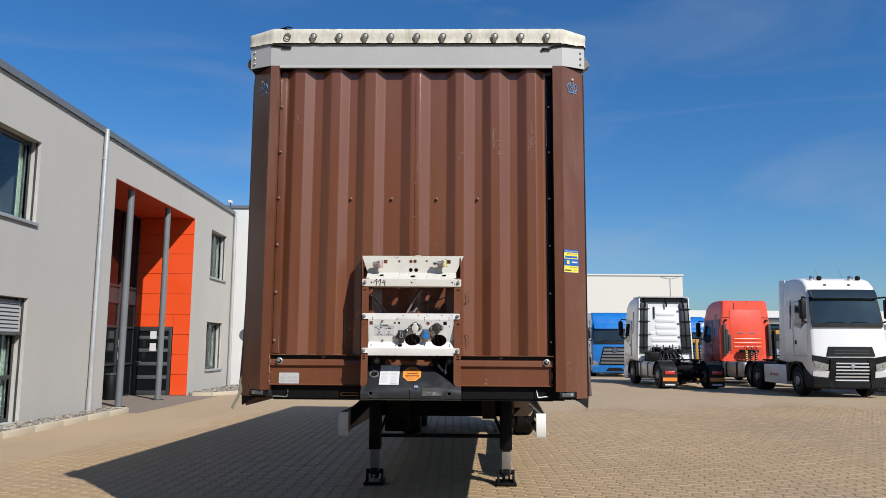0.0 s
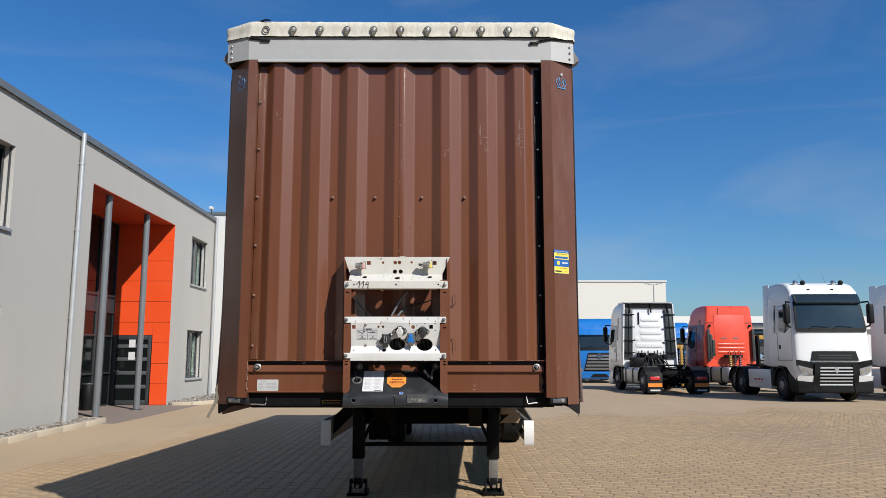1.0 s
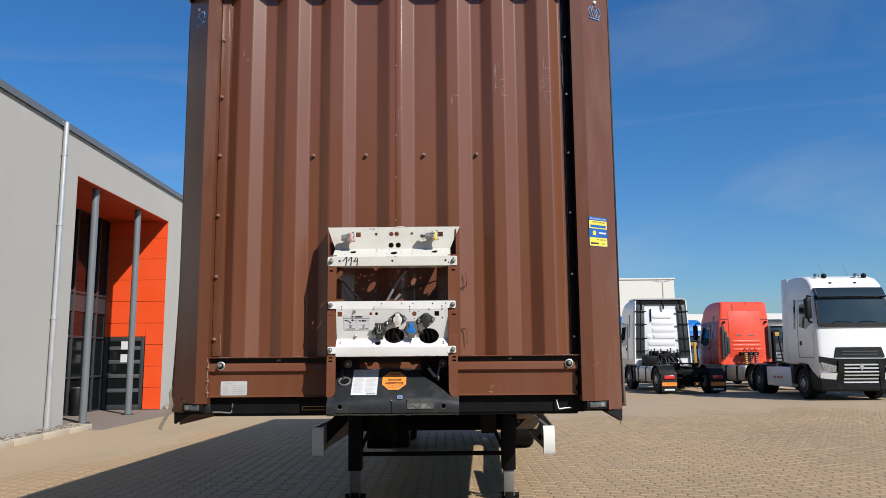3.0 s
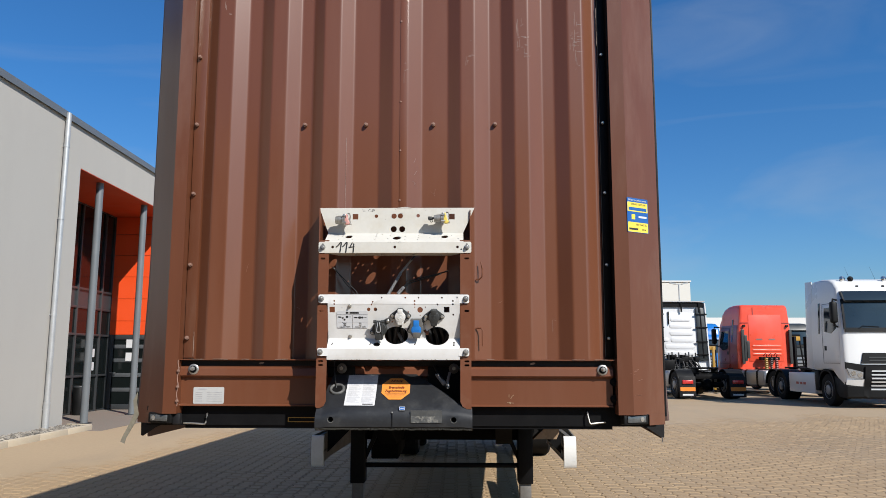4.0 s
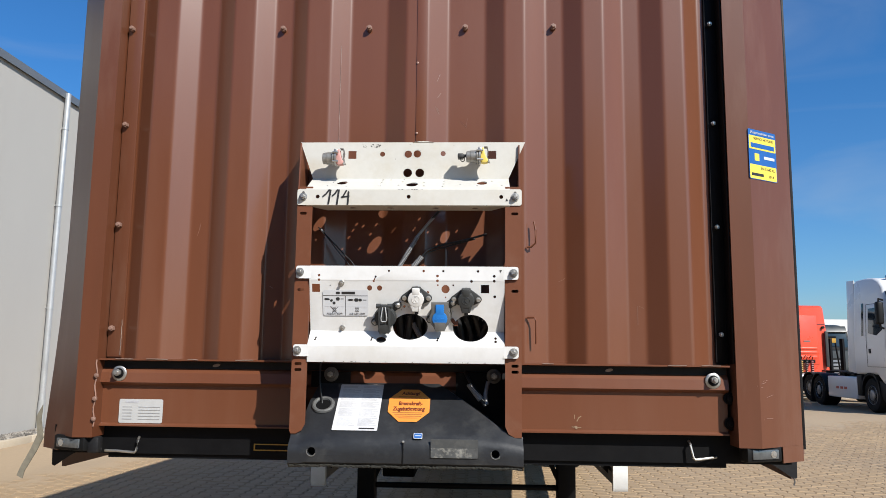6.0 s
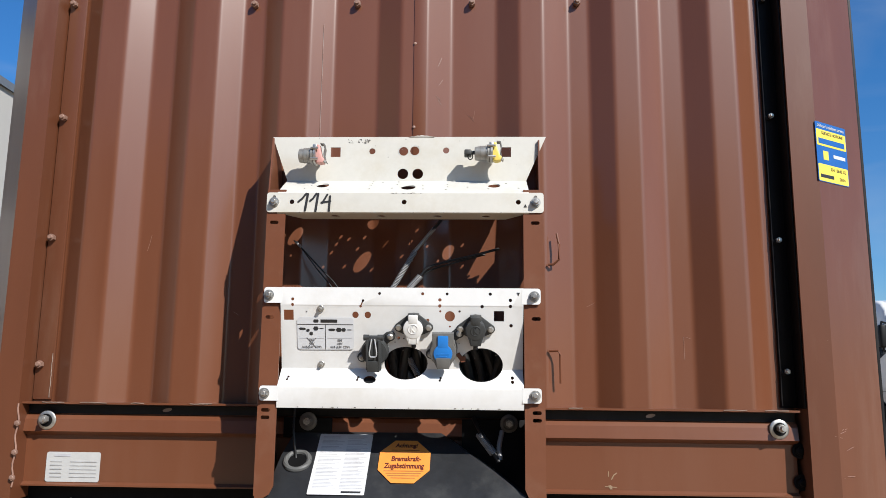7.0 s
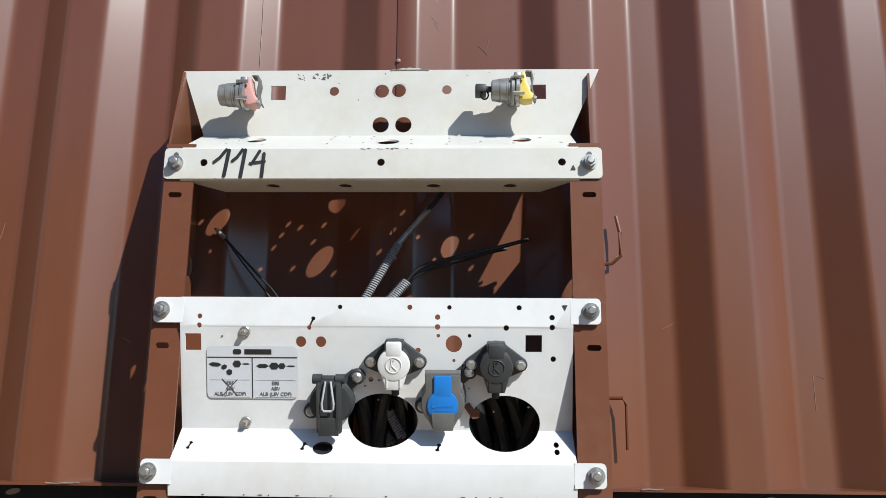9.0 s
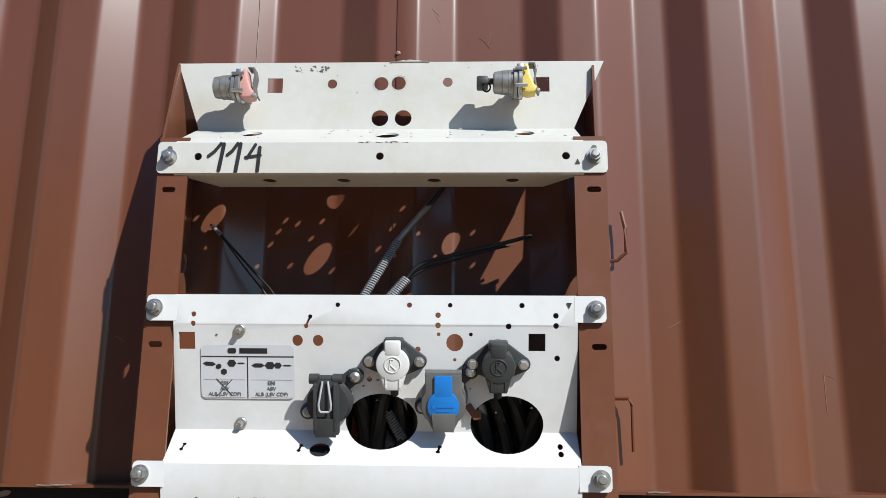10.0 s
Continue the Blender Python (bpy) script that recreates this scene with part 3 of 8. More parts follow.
window(1, *WINDOWS[0], mullion=[0.5])
window(2, *WINDOWS[1], mullion=[0.5], curtain=True)
window(3, *WINDOWS[2], mullion=[0.5], curtain=True)
window(4, *WINDOWS[3], mullion=[0.5], blind=0.62, door=True)
window(5, *WINDOWS[4], mullion=[0.5])
window(6, *WINDOWS[5], mullion=[0.5], blind=0.62, door=True)


def downpipe(y, name):
    p = thing(name, "round zinc rainwater downpipe fixed to the grey facade", "downpipe", BLD, "downpipes")
    part("pipe", add_cyl(bmesh.new(), (0.085, y, 0.02), (0.085, y, TOP + 0.09), 0.055, n=20), ZINC, p)
    part("lower_sleeve", add_cyl(bmesh.new(), (0.085, y, 0.02), (0.085, y, 0.62), 0.066, n=20), ZINC, p)
    for z in (0.45, 2.35, 4.35, 5.9):
        bm = add_cyl(bmesh.new(), (0.085, y, z), (0.085, y, z + 0.045), 0.063, n=20)
        add_box(bm, (0.0, y - 0.015, z + 0.01), (0.06, y + 0.015, z + 0.035))
        part("bracket", bm, ZINC, p)
    return p


downpipe(-0.58, "downpipe")
downpipe(10.42, "downpipe")

# entrance recess: orange reveal, glazed rear, soffit, columns
DEPTH = 1.78
rev = thing("wall_entrance_reveal", "bright orange cladding panels on the entrance reveal", "wall", BLD, kind="structure")
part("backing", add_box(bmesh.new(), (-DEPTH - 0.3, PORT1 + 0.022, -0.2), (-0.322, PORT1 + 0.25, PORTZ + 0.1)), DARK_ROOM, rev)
JOINTS = [0.02, 0.66, 1.28, 1.92, 2.56, 3.21, 3.86, 4.50, 5.14, PORTZ]
DOOR_X0, DOOR_X1 = -1.74, -0.56
for z0, z1 in zip(JOINTS, JOINTS[1:]):
    if z1 <= 2.0:
        spans = [(DOOR_X1 + 0.03, -0.003)]
    elif z0 < 2.0:
        spans = [(DOOR_X1 + 0.03, -0.003)]
    else:
        spans = [(-DEPTH + 0.004, -0.003)]
    for a, b in spans:
        part("panel", add_box(bmesh.new(), (a, PORT1 - 0.024, z0 + 0.005), (b, PORT1 - 0.004, z1 - 0.005), 0.003, 1), ORANGE, rev)
part("panel", add_box(bmesh.new(), (-DEPTH + 0.004, PORT1 - 0.024, 2.16), (DOOR_X1 + 0.022, PORT1 - 0.004, 2.555), 0.003, 1), ORANGE, rev)
bm = add_box(bmesh.new(), (-DEPTH - 0.3, PORT0 - 0.3, PORTZ + 0.002), (-0.322, PORT1 + 0.25, PORTZ + 0.2))
tagged(part("soffit", bm, ORANGE_SOFFIT, at=BLD), "dark orange panelled soffit over the entrance", "ceiling", kind="structure")
bm = add_box(bmesh.new(), (-0.326, PORT0 + 0.002, PORTZ - 0.014), (-0.002, PORT1 - 0.026, PORTZ - 0.002))
tagged(part("soffit_edge", bm, ORANGE_SOFFIT, at=BLD), "orange panel under the lintel of the entrance", "ceiling", kind="structure")
bm = add_box(bmesh.new(), (-DEPTH - 0.3, PORT0 - 0.25, -0.2), (-0.322, PORT0 - 0.002, PORTZ))
tagged(part("wall_reveal_near", bm, RENDER_GREY, at=BLD), "grey plastered side of the entrance recess", "wall", kind="structure")
bm = add_box(bmesh.new(), (-DEPTH - 0.3, PORT0 - 0.3, -0.2), (0.98, PORT1 + 0.2, 0.012))
tagged(part("porch_floor", bm, PORCH, at=BLD), "grey brown slab floor of the entrance porch", "floor", kind="structure")

door = thing("door_1", "dark glazed entrance door with grey cross rails and white notices", "door", BLD, kind="structure")
bm = bmesh.new()
for lo, hi in (((DOOR_X0, 0.02), (DOOR_X0 + 0.12, 2.15)), ((DOOR_X1 - 0.10, 0.02), (DOOR_X1, 2.15)), ((DOOR_X0 + 0.12, 2.02), (DOOR_X1 - 0.10, 2.15)), ((DOOR_X0 + 0.12, 0.02), (DOOR_X1 - 0.10, 0.16))):
    add_box(bm, (lo[0], PORT1 - 0.03, lo[1]), (hi[0], PORT1 + 0.03, hi[1]), 0.006)
part("door_frame", bm, ANTHRACITE, door)
for z in (0.52, 0.94, 1.36, 1.76):
    part("cross_rail", add_box(bmesh.new(), (DOOR_X0 + 0.12, PORT1 - 0.022, z), (DOOR_X1 - 0.10, PORT1 + 0.02, z + 0.11), 0.004), DOOR_RAIL, door)
g = part("pane", add_box(bmesh.new(), (DOOR_X0 + 0.12, PORT1 - 0.004, 0.16), (DOOR_X1 - 0.10, PORT1 + 0.004, 2.02)), ENTRY_GLASS, door)
bm = add_tube(bmesh.new(), [(DOOR_X0 + 0.1, PORT1 - 0.03, 1.06), (DOOR_X0 + 0.1, PORT1 - 0.09, 1.06), (DOOR_X0 + 0.26, PORT1 - 0.09, 1.06)], 0.014)
part("door_handle", bm, STEEL, door)
for z in (1.52, 1.90):
    bm = add_box(bmesh.new(), (-1.24, PORT1 - 0.027, z - 0.12), (-1.04, PORT1 - 0.0235, z + 0.12))
    part("notice", bm, PAPER, door, "white paper notice")

glaz = thing("window_7", "tall dark glazed entrance wall with anthracite mullions", "window", BLD, kind="structure")
gy = [PORT0, 1.2, 2.2, 3.2, 4.1, 4.9, 5.5, PORT1]
for y in gy:
    part("mullion", add_box(bmesh.new(), (-DEPTH - 0.06, max(y - 0.035, PORT0), 0.02), (-DEPTH + 0.03, min(y + 0.035, PORT1 - 0.002), PORTZ), 0.005), ANTHRACITE, glaz)
gz = [0.02, 1.0, 2.12, 2.85, 3.35, PORTZ]
for z in gz:
    part("transom", add_box(bmesh.new(), (-DEPTH - 0.05, PORT0, max(z - 0.03, 0.02)), (-DEPTH + 0.022, PORT1 - 0.003, min(z + 0.03, PORTZ)), 0.004), ANTHRACITE, glaz)
for a, b in zip(gy, gy[1:]):
    for c, d in zip(gz, gz[1:]):
        mat_ = ANTHRACITE if abs(c - 2.85) < 0.01 else ENTRY_GLASS
        part("spandrel" if mat_ is ANTHRACITE else "pane", add_box(bmesh.new(), (-DEPTH - 0.03, a + 0.03, c + 0.025), (-DEPTH - 0.02, b - 0.03, d - 0.025)), mat_, glaz)
for y in (1.7, 5.2):
    for z in (1.25, 1.62):
        part("notice", add_box(bmesh.new(), (-DEPTH - 0.019, y - 0.13, z - 0.11), (-DEPTH - 0.014, y + 0.13, z + 0.12)), PAPER, glaz, "white paper notice")

for y in (1.62, 4.25):
    c = thing("column", "slender round grey steel column carrying the porch soffit", "column", BLD @ pose(-0.2, y, 0.012), "porch columns")
    part("shaft", add_cyl(bmesh.new(), (0, 0, 0.0), (0, 0, PORTZ - 0.012), 0.085, n=28), COLUMN_GREY, c)
    part("base_plate", add_cyl(bmesh.new(), (0, 0, 0.0), (0, 0, 0.015), 0.17, n=28), ANTHRACITE, c)
bin_ = thing("litter_bin", "slim dark grey litter bin standing in the porch", "bin", BLD @ pose(-1.50, 4.05, 0.012))
part("body", add_prism(bmesh.new(), circle(0, 0, 0.17, 20), 0.70, bevel=0.012), CAB_PLASTIC, bin_)
part("lid", add_prism(bmesh.new(), circle(0, 0, 0.178, 20), 0.05, Matrix.Translation((0, 0, 0.702)), bevel=0.012), ANTHRACITE, bin_)

# gravel strips with kerbs
def kerb_run(pts, name="kerb"):
    k = thing(name, "pale concrete edging kerb round the gravel strip", "kerb", kind="structure")
    for a, b in zip(pts, pts[1:]):
        a, b = Vector((*a, 0)), Vector((*b, 0))
        n = max(1, round((b - a).length / 1.0))
        d = (b - a) / n
        ang = math.degrees(math.atan2(d.y, d.x))
        me = mesh_of(add_box(bmesh.new(), (0.003, -0.055, -0.1), (d.length - 0.003, 0.055, 0.115), 0.012), "kerb_stone")
        for i in range(n):
            p = a + d * i
            part("kerb_stone", me, KERB, k, at=pose(p.x, p.y, random.uniform(-0.003, 0.003), 0, 0, ang))
    return k


kerb_run([(-7.13, -4.0), (-7.43, 12.2), (-8.0, 12.4)])
kerb_run([(-7.92, 18.0), (-7.35, 18.05), (-6.75, 19.4), (-6.95, 23.4)])


def gravel(name, x0, edge, y0, y1, n, seed):
    rng = np.random.RandomState(seed)
    g = thing(name, "grey angular gravel strip along the building foot", "gravel", kind="stuff")
    ys_ = [y0 + (y1 - y0) * k / 12 for k in range(13)]
    part("bed", add_prism(bmesh.new(), [(x0, y0), (x0, y1)] + [(edge(y) - 0.03, y) for y in ys_[::-1]], 0.095, Matrix.Translation((0, 0, -0.05))), SOIL, g)
    verts, faces = [], []
    base = np.array([(-1, -1, -.6), (1, -1, -.6), (1, 1, -.6), (-1, 1, -.6), (-.7, -.8, .6), (.8, -.6, .7), (.7, .7, .5), (-.6, .8, .65)])
    fs = [(3, 2, 1, 0), (4, 5, 6, 7), (0, 1, 5, 4), (1, 2, 6, 5), (2, 3, 7, 6), (3, 0, 4, 7)]
    for i in range(n):
        s, py = rng.uniform(0.018, 0.05), rng.uniform(y0, y1)
        v = base * s * rng.uniform(0.6, 1.3, 3) + rng.uniform(-.2, .2, (8, 3)) * s
        e = Euler(rng.uniform(-0.6, 0.6, 3) + np.array([0, 0, rng.uniform(0, 6)])).to_matrix()
        v = v @ np.array(e).T + np.array([rng.uniform(x0, edge(py) - 0.095), py, 0.06 + rng.uniform(0, 0.025)])
        o = len(verts)
        verts += [tuple(p) for p in v]
        faces += [tuple(o + k for k in f) for f in fs]
    me = bpy.data.meshes.new("stones")
    me.from_pydata(verts, [], faces)
    part("stones", me, GRAVEL, g)
    return g


gravel("gravel_strip", -8.02, lambda y: -7.13 - 0.0185 * (y + 4), 2.0, 12.15, 3600, 3)
gravel("gravel_strip", -8.2, lambda y: float(np.interp(y, (18.05, 19.4, 23.4), (-7.35, -6.75, -6.95))), 18.3, 23.3, 1500, 4)

# white neighbour block behind the office
nb = thing("neighbour_building", "plain white plastered building behind the grey office", "building", pose(-8.15, 23.05, 0))
part("wall", add_box(bmesh.new(), (-9, 0.0, -0.2), (6.0, 14, 6.92)), PLASTER_WHITE, nb)
part("roof_edge", add_box(bmesh.new(), (-9.05, -0.05, 6.924), (6.05, 14.05, 7.04)), ROOF_TRIM, nb)
cu = thing("roof_camera", "small white surveillance camera on the roof edge", "camera", BLD @ pose(-0.02, Y1 - 0.55, TOP + 0.12))
part("mast", add_cyl(bmesh.new(), (0, 0, 0), (0, 0, 0.24), 0.018, n=10), ANTHRACITE, cu)
bm = add_box(bmesh.new(), (-0.06, -0.16, 0.24), (0.06, 0.14, 0.35), 0.02)
part("housing", bm, PAPER, cu)

# no-entry sign before the white wall
ns = thing("road_sign", "round red and white traffic sign on a zinc post", "road sign", pose(-7.47, 22.7, 0))
part("post", add_cyl(bmesh.new(), (0, 0.03, -0.1), (0, 0.03, 2.62), 0.03, n=12), ZINC, ns)
disc = part("sign_disc", add_prism(bmesh.new(), circle(0, 2.345, 0.235, 28), 0.006, Matrix.Translation((0, -0.006, 0)) @ FRONT), TAIL_RED, ns, "red round sign face")
part("white_bar", add_prism(bmesh.new(), rect(-0.17, 2.31, 0.17, 2.38, 0.005), 0.002, Matrix.Translation((0, -0.0085, 0)) @ FRONT), PAPER, disc)
part("back_rim", add_prism(bmesh.new(), circle(0, 2.345, 0.228, 28), 0.016, Matrix.Translation((0, 0.001, 0)) @ FRONT), ZINC, ns)

# far halls
hall = thing("warehouse", "large plain cream warehouse behind the parked trucks", "building", pose(0, 70, 0))
part("wall", add_box(bmesh.new(), (-24, 0, -0.2), (23.4, 40, 8.9)), HALL, hall)
part("roof_edge", add_box(bmesh.new(), (-24.05, -0.1, 8.904), (23.5, 40, 9.05)), PLASTER_WHITE, hall)
low = thing("low_hall", "long low white hall on the horizon", "building", pose(0, 86, 0))
part("wall", add_box(bmesh.new(), (20, 0, -0.2), (120, 20, 4.6)), PLASTER_WHITE, low)
part("roof_edge", add_box(bmesh.new(), (19.5, -0.6, 4.604), (121, 21, 6.2)), PLASTER_WHITE, low)
lp = thing("street_lamp", "tall slim double-armed yard light pole", "street lamp", pose(17.8, 55, 0))
part("pole", add_cyl(bmesh.new(), (0, 0, 0), (0, 0, 7.2), 0.06, 0.045, n=10), ZINC, lp)
bm = add_box(bmesh.new(), (-0.3, -0.05, 7.2), (0.3, 0.05, 7.26))
part("arm", bm, ZINC, lp)
for s in (-1, 1):
    part("lamp_head", add_prism(bmesh.new(), [(s * 0.25, 7.2), (s * 0.72, 7.3), (s * 0.72, 7.38), (s * 0.25, 7.28)], 0.22, Matrix.Translation((0, -0.11, 0)) @ FRONT), ZINC, lp)

# ---- the semi-trailer ----
LEAN = 0.626
TRAILER = pose(0, 0, 1.2, LEAN) @ Matrix.Translation((0, 0, -1.2))
trailer = thing("semi_trailer", "brown curtain-sided semi-trailer parked on its landing legs", "trailer", TRAILER)
DRIFT = 0.062  # the body swings a little to +x towards its rear

# corrugated front wall: ridges lie 41 mm before the bolted flat
RIDGES = [(-0.925, -0.848), (-0.648, -0.575), (-0.388, -0.306), (-0.040, 0.033), (0.298, 0.366), (0.565, 0.636), (0.835, 0.906)]
FLATS = [(-1.04, -0.985), (-0.780, -0.715), (-0.511, -0.450), (-0.240, -0.112), (0.104, 0.234), (0.442, 0.503), (0.707, 0.768), (0.965, 1.028)]
line = []
for (a, b), rid in zip(FLATS, RIDGES + [None]):
    line += [(a, 0.0), (b, 0.0)]
    if rid:
        line += [(rid[0], -0.041), (rid[1], -0.041)]
def rounded(pts, t=0.007, n=4, guard=0.003):
    """The line with its corners rounded off over a length t each way."""
    out = [pts[0]]
    for a, b, c in zip(pts, pts[1:], pts[2:]):
        a, b, c = Vector(a), Vector(b), Vector(c)
        p, q = b + (a - b).normalized() * t, b + (c - b).normalized() * t
        out.append(tuple(p + (a - b).normalized() * guard))
        out += [tuple((1 - k) ** 2 * p + 2 * k * (1 - k) * b + k * k * q) for k in [i / n for i in range(n + 1)]]
        out.append(tuple(q + (c - b).normalized() * guard))
    return out + [pts[-1]]


bm = add_prism(bmesh.new(), strip(rounded(line), 0.004), 3.692 - 1.53, Matrix.Translation((0, 0, 1.53)))
for v in bm.verts:
    if v.co.z > 3 and v.co.y > -0.025:
        v.co.z = 3.679
wall = part("front_wall", bm, BROWN, trailer, "brown painted corrugated steel front wall", smooth=40)
# backing so that no light comes from behind
part("wall_lining", add_box(bmesh.new(), (-1.03, 0.03, 1.2), (1.02, 0.05, 3.7)), BLACK, trailer)
# bolted flange strips, the right painted black as shadow, and the vertical seam
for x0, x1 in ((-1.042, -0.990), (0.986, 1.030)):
    part("flange_strip", add_box(bmesh.new(), (x0, -0.008, 1.535), (x1, -0.0015, 3.655), 0.002), BROWN_POST if x0 < 0 else BLACK, trailer, "" if x0 < 0 else "black strip painted for the corner post's shadow")
part("seam_lap", add_box(bmesh.new(), (-0.0035, -0.0435, 1.535), (0.033, -0.0415, 3.655), 0.0008), BROWN, trailer)


def hex_bolt(x, y, z, r, parent, washer=0.0, mat_=None, length=0.012, name="bolt"):
    bm = bmesh.new()
    if washer:
        add_cyl(bm, (x, y, z), (x, y - 0.003, z), washer, n=24)
    add_cyl(bm, (x, y - 0.002, z), (x, y - 0.004 - length * 0.7, z), r, n=6)
    add_cyl(bm, (x, y - 0.004 - length * 0.7, z), (x, y - 0.005 - length, z), r * 0.72, r * 0.5, n=12)
    return part(name, bm, mat_ or STEEL, parent)


for z in (1.63, 1.985, 2.34, 2.694, 3.048, 3.40):
    hex_bolt(-1.026, -0.008, z, 0.010, wall, mat_=BOLT_BROWN, length=0.016)
    hex_bolt(1.004, -0.008, z, 0.0075, wall, length=0.014)
    part("cable_clamp", add_box(bmesh.new(), (0.990, -0.014, z - 0.010), (1.010, -0.0085, z + 0.003), 0.002), BLACK, wall)
# black strip stands in for the shaded inner face of the post
part("inner_seal", add_box(bmesh.new(), (1.0262, -0.056, 1.535), (1.0315, -0.0085, 3.655), 0.002), BLACK, trailer, "black strip painted for shade along the post")
part("cable", add_tube(bmesh.new(), [(0.9895 + 0.0014 * noise.noise((k * 0.5, 4, 1)), -0.010, 1.54 + 0.03 * k) for k in range(70)], 0.0018, 6), CABLE, trailer)
for x in (-0.482, -0.176, 0.162, 0.469):
    hex_bolt(x, 0.0, 2.692, 0.0105, wall, mat_=BOLT_BROWN, length=0.018)
for z in (1.92, 2.10, 2.30, 2.55, 2.80, 3.22):
    bm = add_lathe(bmesh.new(), [(0.0045, 0), (0.004, 0.002), (0.002, 0.003)], pose(0.0, -0.0435, z, 90), 10)
    part("rivet", bm, SCUFF, wall)
# bright weld beads and scratches
rng = random.Random(5)
for x, z0, z1 in ((-1.0, 3.42, 3.60), (-0.995, 1.54, 1.66), (0.985, 3.1, 3.3)):
    pts = [(x + rng.uniform(-0.0008, 0.0008), -0.0085, z0 + (z1 - z0) * k / 14) for k in range(15)]
    part("weld_bead", add_tube(bmesh.new(), pts, 0.0011, 6), WORN, wall)
srng = random.Random(21)
for cx, cz, n, sx, sz, y in ((0.60, 3.10, 20, 0.022, 0.07, -0.0416), (0.868, 3.10, 24, 0.022, 0.10, -0.0416), (0.335, 3.03, 6, 0.02, 0.05, -0.0416), (-0.885, 3.27, 4, 0.02, 0.02, -0.0416), (0.02, 2.95, 3, 0.01, 0.05, -0.0442)):
    for k in range(n):
        x0, z0 = cx + srng.uniform(-sx, sx), cz + srng.gauss(0, sz * 0.6)
        dx, dz = (srng.uniform(0.008, 0.03), srng.uniform(-0.006, 0.012)) if k % 3 else (srng.uniform(-0.002, 0.002), srng.uniform(0.02, 0.09))
        w = srng.uniform(0.0005, 0.0011)
        part("scratch", add_prism(bmesh.new(), strip([(x0, z0), (x0 + dx, z0 + dz)], w), 0.0003, Matrix.Translation((0, y, 0)) @ FRONT), SCRATCH, wall)
# hairline down the slope above the console, and short strokes beside the seam
part("hairline", add_tube(bmesh.new(), [(-0.2705 + 0.0008 * noise.noise((k * 0.6, 2, 5)), -0.0215, 2.262 + 0.03 * k) for k in range(13)], 0.0005, 5), SCRATCH, wall)
for x0, z0, dx, dz in ((0.060, 2.400, 0.014, -0.012), (0.068, 2.432, 0.012, 0.020), (0.075, 2.375, -0.010, 0.016), (0.066, 2.49, 0.010, 0.028)):
    y0, y1 = -0.041 + (x0 - 0.033) * 0.577, -0.041 + (x0 + dx - 0.033) * 0.577
    part("scratch", add_tube(bmesh.new(), [(x0, y0 - 0.0004, z0), (x0 + dx, y1 - 0.0004, z0 + dz)], 0.0005, 4), SCRATCH, wall)
for x0, z0, dx, dz in ((0.150, 2.352, 0.020, -0.022), (0.166, 2.335, 0.006, 0.030), (0.780 - 0.04, 1.66, 0.0, 0.06), (0.745, 1.72, 0.014, -0.006), (0.480, 1.80, 0.022, 0.012), (-0.755, 1.95, 0.010, 0.045), (-0.50, 1.78, 0.016, -0.010)):
    part("scratch", add_tube(bmesh.new(), [(x0, -0.0004, z0), (x0 + dx * 0.6, -0.0004, z0 + dz * 0.5), (x0 + dx, -0.0004, z0 + dz)], 0.0004, 4), SCUFF, wall)
for z in (1.995, 1.678):
    pts = [(0.372, -0.045, z), (0.395, -0.056, z), (0.400, -0.056, z - 0.012), (0.400, -0.052, z - 0.085)] if z < 1.8 else [(0.395, -0.054, z), (0.400, -0.056, z - 0.03), (0.400, -0.056, z - 0.072), (0.385, -0.050, z - 0.085), (0.372, -0.045, z - 0.085)]
    part("cable_hook", add_tube(bmesh.new(), pts, 0.0035, 8), BROWN_BRACKET, trailer)

